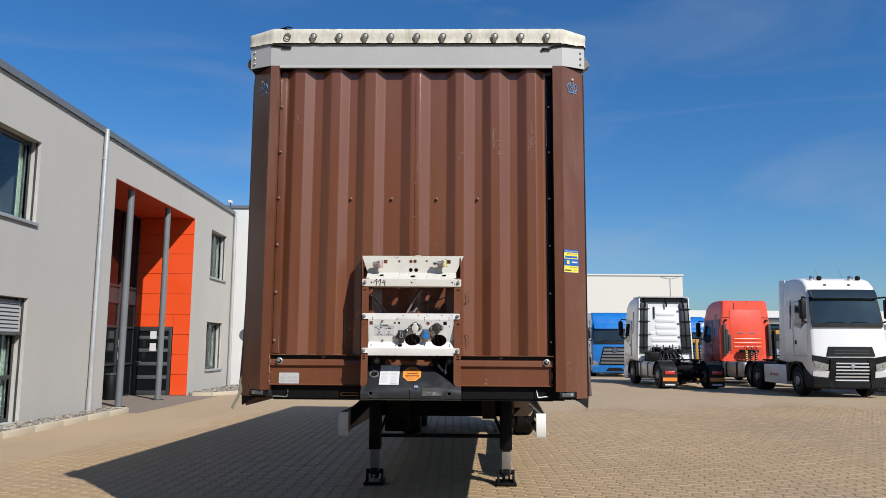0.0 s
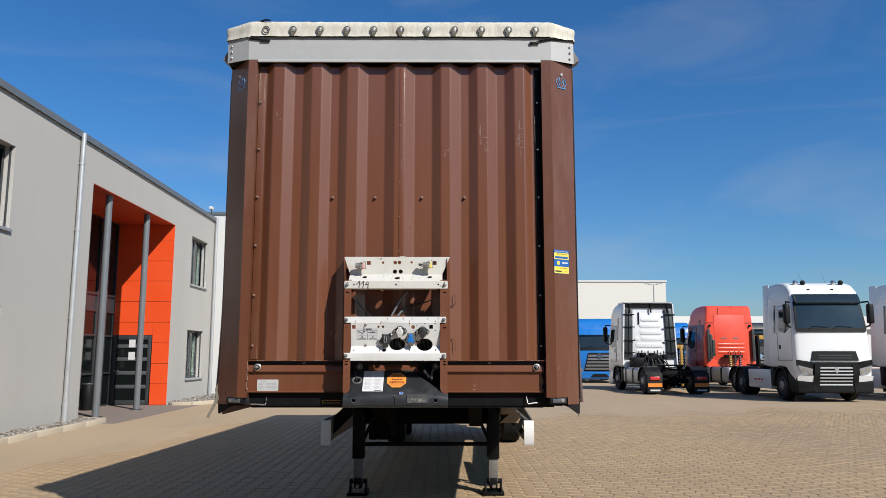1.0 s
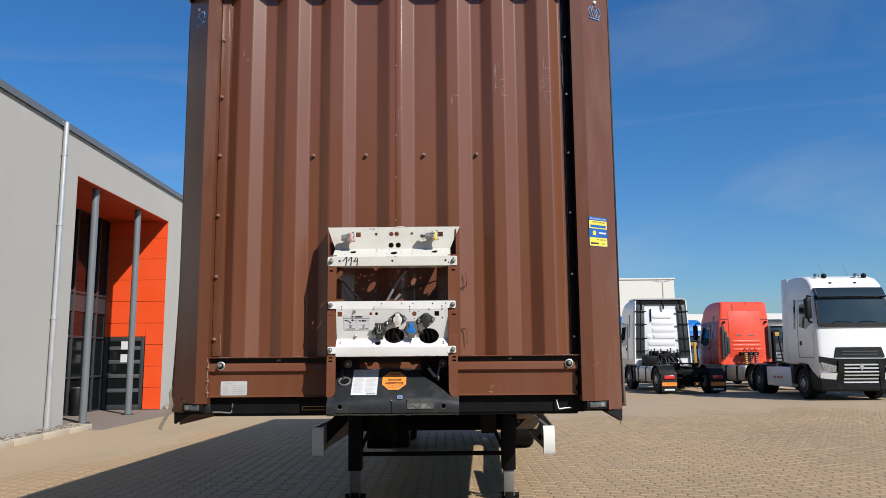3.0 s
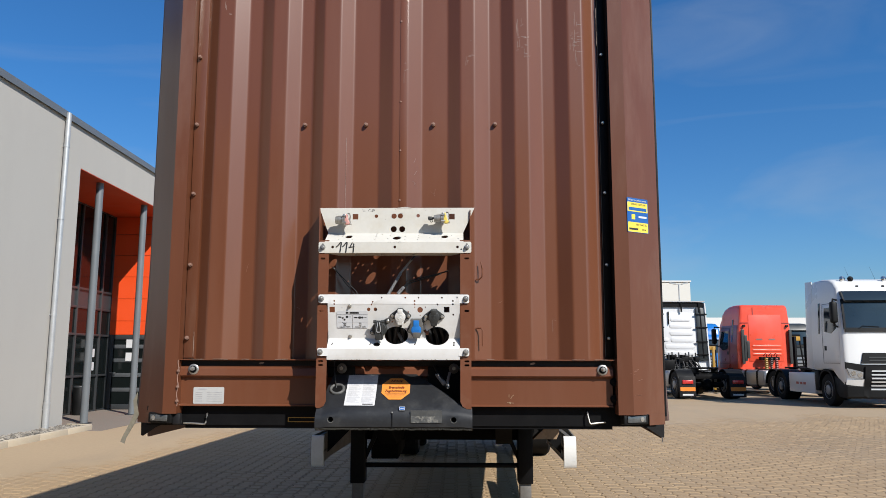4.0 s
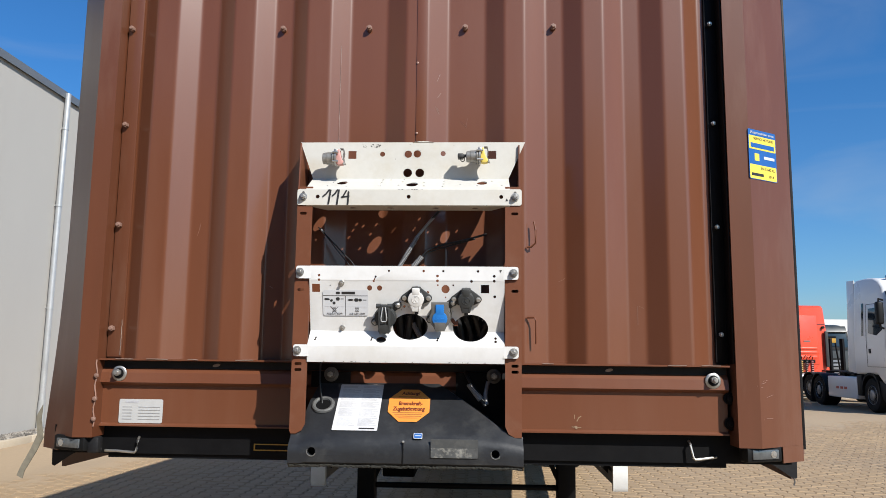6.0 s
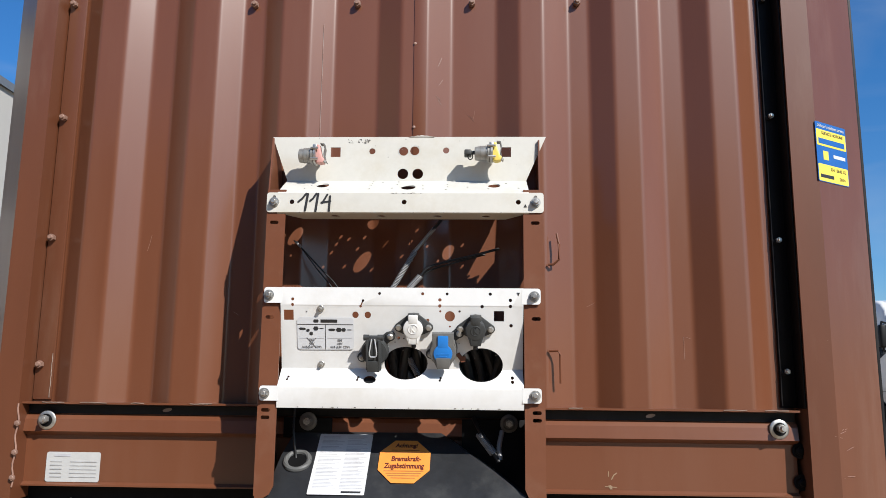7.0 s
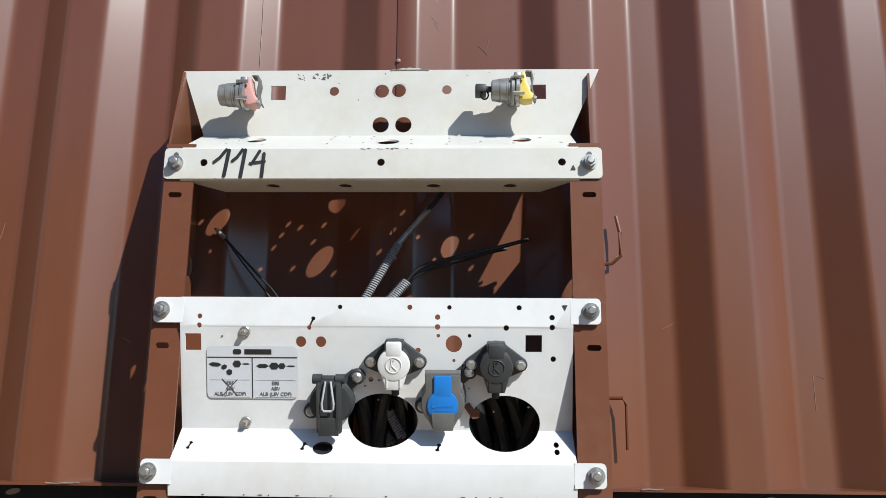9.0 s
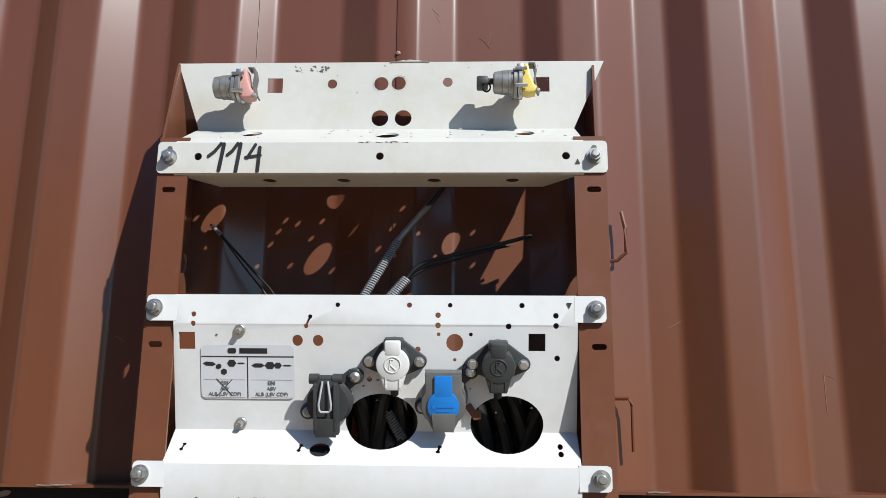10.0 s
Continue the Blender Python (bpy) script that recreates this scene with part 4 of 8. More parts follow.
# corner posts with slanted outer faces
for s, nm in ((-1, "post"), (1, "post")):
    xi = -1.045 if s < 0 else 1.032
    xf, xo, yo = (-1.108, -1.283, 0.150) if s < 0 else (1.102, 1.275, 0.046)
    k = (yo + 0.066) / abs(xo - xf)
    plan = [(xi, 0.10), (xi, -0.062), (xf, -0.066), (xo, yo), (xo, yo + 0.05)]
    bm = add_prism(bmesh.new(), strip(plan, 0.005 * s), 3.7085 - 1.275, Matrix.Translation((0, 0, 1.275)))
    if s < 0:
        for j in range(9):
            bmesh.ops.bisect_plane(bm, geom=bm.verts[:] + bm.edges[:] + bm.faces[:], plane_co=(0, 0, 1.33 + 0.0775 * j), plane_no=(0, 0, 1))
        for v in bm.verts:
            if v.co.x < -1.2:
                f = min(1.0, (v.co.z - 1.275) / 0.675)
                f = 1 - (1 - f) ** 1.5
                v.co.y -= 0.075 * (1 - f)
                v.co.x -= 0.008 * f
    post = part("corner_post", bm, BROWN_POST, trailer, smooth=20)
    # outer strip runs lower than the lamp
    yf = yo - 0.075 if s < 0 else yo
    plan2 = [(xf + s * 0.085, -0.066 + 0.085 * (yf + 0.066) / abs(xo - xf)), (xo, yf), (xo, yf + 0.05)]
    part("post_foot", add_prism(bmesh.new(), strip(plan2, 0.004 * s), 0.052, Matrix.Translation((0, 0, 1.224))), BROWN_POST, trailer, smooth=0)
    # rubber side seal
    part("side_seal", add_box(bmesh.new(), (xo + s * 0.001 if s > 0 else xo - 0.012, yo + 0.005, 1.26), (xo + 0.012 if s > 0 else xo - 0.001, yo + 0.045, 3.68), 0.003), RUBBER, trailer)
    hex_bolt(xf + s * 0.085, -0.068 + 0.085 * k, 3.615, 0.011, post, mat_=STEEL, length=0.006)
    # blue emblem of plain curved strokes
    cx, cz = (-1.184, 3.556) if s < 0 else (1.184, 3.556)
    ang = -51.0 if s < 0 else 32.9
    base = pose(cx, -0.0665 + abs(cx - xf) * k, cz, 90, 0, ang) @ Matrix.Diagonal((1.7 if s < 0 else 1.15, 1, 1, 1))
    bm = bmesh.new()
    add_tube(bm, [base @ Vector((-0.016, 0.020, 0.002)), base @ Vector((0.0, -0.010, 0.002)), base @ Vector((0.016, 0.020, 0.002))], 0.0025, 5)
    for x0, bend, h in ((-0.030, -0.022, 0.034), (-0.012, -0.012, 0.040), (0.012, 0.012, 0.040), (0.030, 0.022, 0.034)):
        add_tube(bm, [base @ Vector((x0 * 0.8 + bend * math.sin(k / 8 * math.pi) * 0.8, -0.032 + k / 8 * (h + 0.03), 0.002)) for k in range(9)], 0.0027, 5)
    add_tube(bm, [base @ Vector((-0.036, -0.042, 0.002)), base @ Vector((0.036, -0.042, 0.002))], 0.0042, 5)
    part("emblem", bm, EMBLEM_BLUE, post, "small blue curved-stroke emblem")

# scuffs on the right post foot
for k in range(8):
    x = rng.uniform(1.09, 1.13)
    z = rng.uniform(1.36, 1.72)
    bm = add_tube(bmesh.new(), [(x, -0.0665 + max(0, x - 1.102) * 0.647, z), (x + rng.uniform(0.01, 0.03), -0.0665 + max(0, x + 0.02 - 1.102) * 0.647, z + rng.uniform(-0.006, 0.01))], 0.0006, 4)
    part("scuff", bm, SCUFF, trailer)

# breakdown-service sticker on the slanted face
stk = pose(1.158, -0.0305, 2.224, 90, 0, 32.9) @ Matrix.Diagonal((1.31, 0.96, 1, 1))
sticker = part("service_sticker", add_prism(bmesh.new(), rect(-0.054, -0.088, 0.054, 0.088, 0.004), 0.0008, stk), STICK_BLUE, trailer, "blue and yellow breakdown service sticker")
for y0, y1 in ((-0.086, -0.036), (0.018, 0.066)):
    part("yellow_field", add_prism(bmesh.new(), rect(-0.052, y0, 0.052, y1, 0.003), 0.0012, stk), STICK_YELLOW, sticker)
part("yellow_square", add_prism(bmesh.new(), rect(-0.032, -0.022, -0.014, 0.004), 0.0012, stk), STICK_YELLOW, sticker)
part("white_bar", add_prism(bmesh.new(), rect(0.004, -0.012, 0.046, -0.002), 0.0012, stk), PAPER, sticker)
word("writing", "24-hour breakdown service", 0.0135, stk @ Matrix.Translation((0, 0.077, 0.0012)), PAPER, sticker, squeeze=0.62)
word("writing", "SERVICE HOTLINE", 0.0125, stk @ Matrix.Translation((0.004, 0.056, 0.0014)), INK, sticker, squeeze=0.75)
part("bar", add_prism(bmesh.new(), rect(-0.046, 0.024, 0.046, 0.040), 0.0015, stk), STICK_BLUE, sticker)
word("writing", "EN 12642 XL", 0.013, stk @ Matrix.Translation((0.018, -0.048, 0.0014)), INK, sticker, squeeze=0.75)
word("writing", "2014", 0.013, stk @ Matrix.Translation((0.030, -0.072, 0.0014)), INK, sticker, squeeze=0.8)
part("bar", add_prism(bmesh.new(), rect(-0.046, -0.076, 0.0, -0.066), 0.0015, stk), INK, sticker)

# header band and canvas roof edge
plan = [(-1.292, 0.20), (-1.286, 0.012), (-1.112, -0.064), (1.106, -0.064), (1.286, 0.012), (1.292, 0.20)]
band = part("header_band", add_prism(bmesh.new(), strip(plan, 0.006), 3.882 - 3.7095, Matrix.Translation((0, 0, 3.7095))), BAND, trailer, "grey white sheet metal header band", smooth=0)
part("band_lip", add_prism(bmesh.new(), [(-0.0645, 3.712), (-0.069, 3.698), (-0.069, 3.692), (-0.05, 3.692), (-0.05, 3.712)], 2.072, Matrix.Translation((-1.042, 0, 0)) @ SIDE), BAND, trailer)
part("band_underside", add_prism(bmesh.new(), [(-1.28, 0.19), (-1.276, 0.02), (-1.106, -0.050), (1.10, -0.050), (1.276, 0.02), (1.28, 0.19)], 0.01, Matrix.Translation((0, 0, 3.716))), BLACK, trailer)
for s, x in ((-1, -1.282), (1, 1.286)):
    for z in (3.742, 3.787, 3.832):
        bm = add_lathe(bmesh.new(), [(0.009, 0), (0.008, 0.003), (0.004, 0.006)], pose(x - s * 0.03, -0.006, z, 90, 0, s * 23), 10)
        part("rivet", bm, STEEL, band)
    # broken corner of the curtain runner
    bm = add_prism(bmesh.new(), [(x, 3.72), (x + s * 0.05, 3.755), (x + s * 0.035, 3.785), (x + s * 0.012, 3.82), (x, 3.83)], 0.10, Matrix.Translation((0, 0.05, 0)) @ FRONT)
    part("runner_end", bm, LEG_GREY, trailer)
rng = random.Random(11)
N = 200
def edge_at(k):
    """The plan line of the roof edge, from left to right."""
    path = [(-1.300, 0.25), (-1.294, 0.002), (-1.106, -0.074), (1.118, -0.074), (1.294, 0.002), (1.300, 0.25)]
    lens = [math.dist(a, b) for a, b in zip(path, path[1:])]
    d = k * sum(lens)
    for (a, b), q in zip(zip(path, path[1:]), lens):
        if d <= q or (a, b) == (path[-2], path[-1]):
            return Vector(a).lerp(Vector(b), min(d / q, 1))
        d -= q
bm = bmesh.new()
rings = []
for k in range(N + 1):
    p = edge_at(k / N)
    w = 0.0025 * noise.noise((k * 0.21, 0, 0)) + 0.003 * noise.noise((k * 0.9, 3, 0))
    out = (Vector((p.x, p.y - 0.6)) - Vector((0, 0.4))).normalized()
    zb = 3.880 + 0.005 * noise.noise((k * 0.35, 8, 0))
    zt = 4.002 + 0.003 * noise.noise((k * 0.3, 5, 0)) - 0.022 * max(0.0, abs(p.x) - 1.115) / 0.17
    col = []
    for j, (f, o) in enumerate(((0, 0.004), (0.12, 0.0), (0.35, -0.002), (0.6, 0.003), (0.82, 0.002), (0.95, -0.004), (1.0, -0.016), (1.03, -0.10), (1.05, -0.5))):
        q = p + out * (o + (w if j < 7 else 0) * (1 + 0.6 * math.sin(j * 2 + k)))
        col.append(bm.verts.new((q.x, q.y, zb + (zt - zb) * f)))
    rings.append(col)
for a, b in zip(rings, rings[1:]):
    for j in range(len(a) - 1):
        bm.faces.new((a[j], b[j], b[j + 1], a[j + 1]))
bmesh.ops.recalc_face_normals(bm, faces=bm.faces)
if sum(f.normal.y for f in bm.faces) > 0:
    bmesh.ops.reverse_faces(bm, faces=bm.faces)
canvas = part("roof_canvas", bm, CANVAS, trailer, "weathered cream canvas roof edge", smooth=60)
part("edge_rope", add_tube(bmesh.new(), [(-1.10 + 2.2 * k / 40, -0.077, 3.880 + 0.004 * noise.noise((k * 0.9, 8, 2))) for k in range(41)], 0.0045, 6), BLACK, trailer)
for i in range(11):
    x = -0.985 + 0.1975 * i
    y = -0.082
    bm = bmesh.new()
    ring = [(x + 0.024 * math.cos(a * math.tau / 14), y - 0.003, 3.932 + 0.024 * math.sin(a * math.tau / 14)) for a in range(15)]
    add_tube(bm, ring, 0.0042, 6)
    buckle = part("tarp_buckle", bm, LEG_GREY, trailer)
    if i:
        bm = add_box(bmesh.new(), (x - 0.012, y - 0.012, 3.914), (x + 0.012, y - 0.002, 3.949), 0.004)
        part("toggle", bm, CAST, buckle)
        bm = add_prism(bmesh.new(), strip([(y - 0.004, 3.947), (y - 0.010, 3.917), (y - 0.006, 3.898), (y + 0.002, 3.884)], 0.002), 0.024, Matrix.Translation((x - 0.016, 0, 0)) @ SIDE)
        part("strap", bm, STRAP_GREY, buckle)
for pts in ([(-1.11, -0.070, 3.867), (-1.03, -0.072, 3.860), (-0.99, -0.074, 3.852), (-0.97, -0.073, 3.848)], [(1.28, -0.004, 3.885), (1.11, -0.070, 3.866), (1.04, -0.074, 3.856), (0.985, -0.074, 3.838), (0.955, -0.073, 3.826)]):
    part("tension_strap", add_tube(bmesh.new(), pts, 0.006, 6), BLACK, trailer)
    e = Vector(pts[-2])
    part("strap_clip", add_box(bmesh.new(), tuple(e - Vector((0.035, 0.006, 0.009))), tuple(e + Vector((0.035, 0.004, 0.009))), 0.003), CAB_PLASTIC, trailer)
# thin loose end of cord on the roof corner
part("loose_cord", add_tube(bmesh.new(), [(-1.03, -0.07, 4.002), (-0.99, -0.085, 4.010), (-0.95, -0.08, 4.006), (-0.99, -0.075, 4.003), (-1.06, -0.06, 4.002)], 0.004, 6), BLACK, trailer)

# closed roof, curtains and rear
def swung(lo, hi):
    (x0, y0, z0), (x1, y1, z1) = lo, hi
    return add_loft(bmesh.new(), [[(x0 + DRIFT * y, y, z0), (x1 + DRIFT * y, y, z0), (x1 + DRIFT * y, y, z1), (x0 + DRIFT * y, y, z1)] for y in (y0, y1)])


part("roof_sheet", swung((-1.25, 0.1, 3.972), (1.25, 10.45, 3.992)), CANVAS, trailer)
part("load_floor", swung((-1.24, 0.31, 1.20), (1.24, 10.45, 1.26)), BLACK, trailer)
part("rear_doors", swung((-1.24, 10.40, 1.1), (1.24, 10.47, 3.95)), BROWN_POST, trailer)
for s in (-1, 1):
    part("side_curtain", swung((s * 1.288 - 0.006, 0.20, 1.14), (s * 1.288 + 0.006, 10.42, 3.92)), TARP, trailer)
    # front curtain edge tube, bellied outwards low down
    pts = [(s * (1.288 + 0.03 * max(0, 1 - (z - 1.2) / 0.8) ** 1.5), 0.17, z) for z in [1.23 + 0.1 * k for k in range(25)]]
    part("curtain_edge", add_tube(bmesh.new(), pts, 0.014, 8), TARP, trailer)
    # torn hanging flap of the curtain
    bm = bmesh.new()
    tip = [(s * 1.15, 1.222), (s * 1.305, 1.235), (s * 1.302, 1.15), (s * 1.292, 1.146), (s * 1.23, 1.188)]
    add_prism(bm, tip, 0.005, Matrix.Translation((0, 0.17, 0)) @ FRONT)
    part("curtain_flap", bm, RUBBER, trailer)
part("hanging_strap", add_prism(bmesh.new(), [(-1.270, 1.37), (-1.290, 1.33), (-1.282, 1.27), (-1.302, 1.22), (-1.330, 1.165), (-1.342, 1.135), (-1.322, 1.125), (-1.316, 1.15), (-1.280, 1.215), (-1.260, 1.26), (-1.272, 1.32)], 0.004, Matrix.Translation((0, 0.03, 0)) @ FRONT), STRAP_GREY, trailer, "frayed grey hanging strap")
part("cord_end", add_tube(bmesh.new(), [(1.292, 0.17, 1.15), (1.293, 0.17, 1.135), (1.290, 0.17, 1.125)], 0.003, 6), LEG_GREY, trailer)

# lower front rail: ledge, stepped brown sheets, black beam
X0, X1 = -1.045, 1.018
prof = [(0.02, 1.53), (-0.047, 1.53), (-0.047, 1.525), (-0.012, 1.522), (-0.012, 1.4975), (-0.019, 1.494), (-0.026, 1.484), (-0.031, 1.452), (-0.010, 1.440), (-0.008, 1.318), (-0.020, 1.312), (-0.020, 1.308), (0.02, 1.308)]
rail = part("front_rail", add_prism(bmesh.new(), prof, X1 - X0, Matrix.Translation((X0, 0, 0)) @ SIDE), BROWN, trailer, "brown folded steel front rail", smooth=20)
# black strip drawn as the shadow gap below the ledge
part("seal_strip", add_box(bmesh.new(), (X0 + 0.002, -0.0145, 1.4985), (X1 - 0.002, -0.0125, 1.5212)), RUBBER, rail, "black strip painted for the shadow gap under the ledge")
rng = random.Random(9)
for k in range(10):
    x = rng.choice([rng.uniform(-1.03, -0.42), rng.uniform(0.4, 1.0)])
    n = rng.randint(3, 7)
    bm = add_tube(bmesh.new(), [(x + 0.012 * i, -0.048 + rng.uniform(-0.001, 0.001), 1.529 + rng.uniform(-0.001, 0.001)) for i in range(n)], 0.0013, 5)
    part("worn_edge", bm, WORN, rail)
for pts, w in (([(0.535, 1.344), (0.541, 1.355), (0.549, 1.361)], 0.0028), ([(0.527, 1.352), (0.5275, 1.366)], 0.0022), ([(0.517, 1.326), (0.548, 1.324)], 0.0022)):
    part("scratch", add_prism(bmesh.new(), strip(pts, w), 0.0003, Matrix.Translation((0, -0.0092, 0)) @ FRONT), RUST, rail)
part("rust_spot", add_prism(bmesh.new(), flake(rng, 0.531, 1.325, 0.009, 0.7), 0.0003, Matrix.Translation((0, -0.0094, 0)) @ FRONT), RUST, rail)
for x in (-0.982, 0.968):
    bm = add_lathe(bmesh.new(), [(0.025, 0), (0.025, 0.003), (0.022, 0.005), (0.0175, 0.0055)], pose(x, -0.029, 1.481, 90), 28)
    eye = part("lashing_plate", bm, STEEL, trailer)
    # black disc painted in for the shaded recess round the bolt
    part("lashing_recess", add_cyl(bmesh.new(), (x, -0.0355, 1.481), (x, -0.0362, 1.481), 0.017, n=20), BLACK, eye)
    hex_bolt(x, -0.0362, 1.484, 0.011, eye, length=0.020)
for z in (1.475, 1.40, 1.335):
    hex_bolt(-1.040, -0.012 - 0.052, z, 0.008, trailer, mat_=BOLT_BROWN, length=0.004)
part("weld_bead", add_tube(bmesh.new(), [(-1.043 + 0.003 * math.sin(k), -0.063, 1.31 + 0.012 * k) for k in range(19)], 0.0022, 6), SCUFF, trailer)
for z in (1.425, 1.345):
    hex_bolt(1.024, -0.012, z, 0.013, trailer, mat_=BLACK, washer=0.02, length=0.006)
# pale ellipses painted on as sunlit metal in the slots
for x in (-0.66, 0.47 + 0.17):
    part("slot_mark", add_prism(bmesh.new(), circle(x, 1.5105, 0.013, 12, 0.005, 12), 0.002, Matrix.Translation((0, -0.0165, 0)) @ FRONT), WORN, rail)
part("type_label", add_prism(bmesh.new(), rect(-0.984, 1.318, -0.836, 1.396, 0.006), 0.0012, Matrix.Translation((0, -0.0115, 0)) @ FRONT), LABEL_GREY, trailer, "faded light grey printed type label")
lab = trailer.children[-1]
part("bar", add_prism(bmesh.new(), rect(-0.962, 1.384, -0.918, 1.391), 0.0012, Matrix.Translation((0, -0.0127, 0)) @ FRONT), GREY_INK, lab)
for k in range(5):
    part("bar", add_prism(bmesh.new(), rect(-0.972, 1.330 + k * 0.010, -0.94, 1.3325 + k * 0.010), 0.0012, Matrix.Translation((0, -0.0127, 0)) @ FRONT), LABEL_INK, lab)
    part("bar", add_prism(bmesh.new(), rect(-0.918, 1.330 + k * 0.010, -0.845, 1.332 + k * 0.010), 0.0012, Matrix.Translation((0, -0.0127, 0)) @ FRONT), LABEL_INK, lab)
part("front_beam", add_prism(bmesh.new(), [(0.02, 1.306), (0.02, 1.215), (0.30, 1.20), (0.3, 1.306)], 2.44, Matrix.Translation((-1.215, 0, 0)) @ SIDE), BLACK, trailer)
part("yellow_outline", add_box(bmesh.new(), (-0.532, 0.016, 1.231), (-0.402, 0.0195, 1.2345)), HOSE_YELLOW, trailer)
part("yellow_outline", add_box(bmesh.new(), (-0.532, 0.016, 1.250), (-0.402, 0.0195, 1.2535)), HOSE_YELLOW, trailer)
part("yellow_outline", add_box(bmesh.new(), (-0.532, 0.016, 1.2345), (-0.528, 0.0195, 1.250)), HOSE_YELLOW, trailer)
for pts in ([(-1.028, 0.0, 1.226), (-0.985, -0.004, 1.226), (-0.926, -0.004, 1.222), (-0.921, -0.002, 1.228), (-0.920, 0.004, 1.262), (-0.922, 0.018, 1.27)], [(0.898, 0.018, 1.286), (0.899, 0.0, 1.275), (0.905, -0.004, 1.235), (0.912, -0.004, 1.229), (0.945, -0.003, 1.233), (0.985, 0.018, 1.235)]):
    part("lashing_hook", add_tube(bmesh.new(), pts, 0.0042, 8), STEEL, trailer)
for s, x0, x1 in ((-1, -1.185, -1.075), (1, 1.062, 1.172)):
    ang = -20 if s < 0 else 20
    base = pose((x0 + x1) / 2, -0.035, 1.254, 0, 0, ang)
    lamp = part("marker_lamp", add_box(bmesh.new(), (-0.066, -0.006, -0.024), (0.066, 0.035, 0.024), 0.005), CAB_PLASTIC, trailer, at=base)
    part("lens", add_box(bmesh.new(), (-0.050, -0.0115, -0.015), (0.050, -0.0055, 0.015), 0.003), LENS_CLEAR, lamp)
    part("bulb_cover", add_cyl(bmesh.new(), (s * 0.028, -0.013, 0), (s * 0.028, -0.0117, 0), 0.011, n=14), CHROME, lamp)
part("cable_end", add_box(bmesh.new(), (-1.070, -0.045, 1.222), (-1.030, -0.010, 1.275), 0.008), RUBBER, trailer)

# ---- connection console ----
# side plates and front flanges of the two uprights
for s, xo, xi in ((-1, -0.362, -0.314), (1, 0.344, 0.294)):
    side = [(0.0, 1.33), (-0.20, 1.32), (-0.197, 2.072), (-0.119, 2.245), (0.0, 2.245)] if s < 0 else [(0.0, 1.33), (-0.20, 1.32), (-0.198, 2.060), (-0.134, 2.062), (-0.124, 2.236), (0.0, 2.236)]
    m = Matrix.Translation((xo if s < 0 else xo - 0.004, 0, 0)) @ SIDE
    body = add_prism(bmesh.new(), side, 0.004, m)
    cut = bmesh.new()
    for z in (1.90, 1.55):
        add_cyl(cut, (xo - 0.05, -0.08, z), (xo + 0.05, -0.08, z), 0.020, n=18)
    for y, z in ((-0.14, 1.86), (-0.10, 1.80)):
        add_cyl(cut, (xo - 0.05, y, z), (xo + 0.05, y, z), 0.012, n=12)
    body = drilled(body, cut)
    for v in body.verts:
        v.co.x -= 0.10 * max(0.0, v.co.z - 2.08) if s < 0 else 0.0
    part("side_plate", body, BROWN_BRACKET, trailer)
    a, b = min(xo, xi), max(xo, xi)
    if s < 0:
        outl = [(a, 1.328), (a + 0.004, 1.314), (b - 0.028, 1.314), (b - 0.010, 1.324), (b, 1.344), (b, 2.08), (a, 2.08)]
    else:
        outl = [(b, 1.311), (a + 0.03, 1.311), (a + 0.010, 1.322), (a, 1.344), (a, 2.08), (b, 2.08)]
    body = add_prism(bmesh.new(), outl, 0.004, Matrix.Translation((0, -0.2, 0)) @ FRONT)
    cut = bmesh.new()
    xs = xo - s * 0.020
    for z in (1.994, 1.752, 1.524, 1.506):
        add_prism(cut, rect(xs - 0.011, z - 0.0045, xs + 0.011, z + 0.0045, 0.0044), 0.03, Matrix.Translation((0, -0.215, 0)) @ FRONT)
    up = part("upright", drilled(body, cut), BROWN_BRACKET, trailer, "brown steel upright flange")
    # wall flange
    part("foot_flange", add_box(bmesh.new(), (a if s > 0 else a - 0.03, -0.006, 1.55), (b + 0.03 if s > 0 else b, -0.001, 2.24)), BROWN_BRACKET, trailer)

def tab(x0, z0, x1, z1, s, c=0.006):
    """A tab rounded at its outer end only."""
    if s < 0:
        return [(x1, z0), (x1, z1), (x0 + c, z1), (x0 + 0.3 * c, z1 - 0.3 * c), (x0, z1 - c), (x0, z0 + c), (x0 + 0.3 * c, z0 + 0.3 * c), (x0 + c, z0)]
    return [(x0, z0), (x1 - c, z0), (x1 - 0.3 * c, z0 + 0.3 * c), (x1, z0 + c), (x1, z1 - c), (x1 - 0.3 * c, z1 - 0.3 * c), (x1 - c, z1), (x0, z1)]


# upper tray
XA, XB = -0.335, 0.309
prof = strip([(-0.115, 2.248), (-0.115, 2.125), (-0.196, 2.078), (-0.204, 2.070), (-0.204, 2.020), (-0.200, 2.017), (-0.145, 2.014)], 0.003)
body = add_prism(bmesh.new(), prof, XB - XA + 0.0, Matrix.Translation((XA, 0, 0)) @ SIDE)
# widened back plate corners and bolted ears
cut = bmesh.new()
def drill(c, pts, y0=-0.24, y1=-0.05):
    add_prism(c, pts, y1 - y0, Matrix.Translation((0, y0, 0)) @ FRONT)
for x, z, r in ((-0.106, 2.208, 0.0085), (-0.021, 2.208, 0.0125), (0.009, 2.209, 0.0125), (-0.022, 2.145, 0.0145), (0.018, 2.145, 0.0145), (0.094, 2.210, 0.0085)):
    drill(cut, circle(x, z, r), -0.16)
for x in (-0.206, 0.255):
    drill(cut, rect(x - 0.0135, 2.192, x + 0.0135, 2.219), -0.16)
for x in (-0.2975, -0.009, 0.2815):
    drill(cut, circle(x, 2.047, 0.0062), -0.23, -0.18)
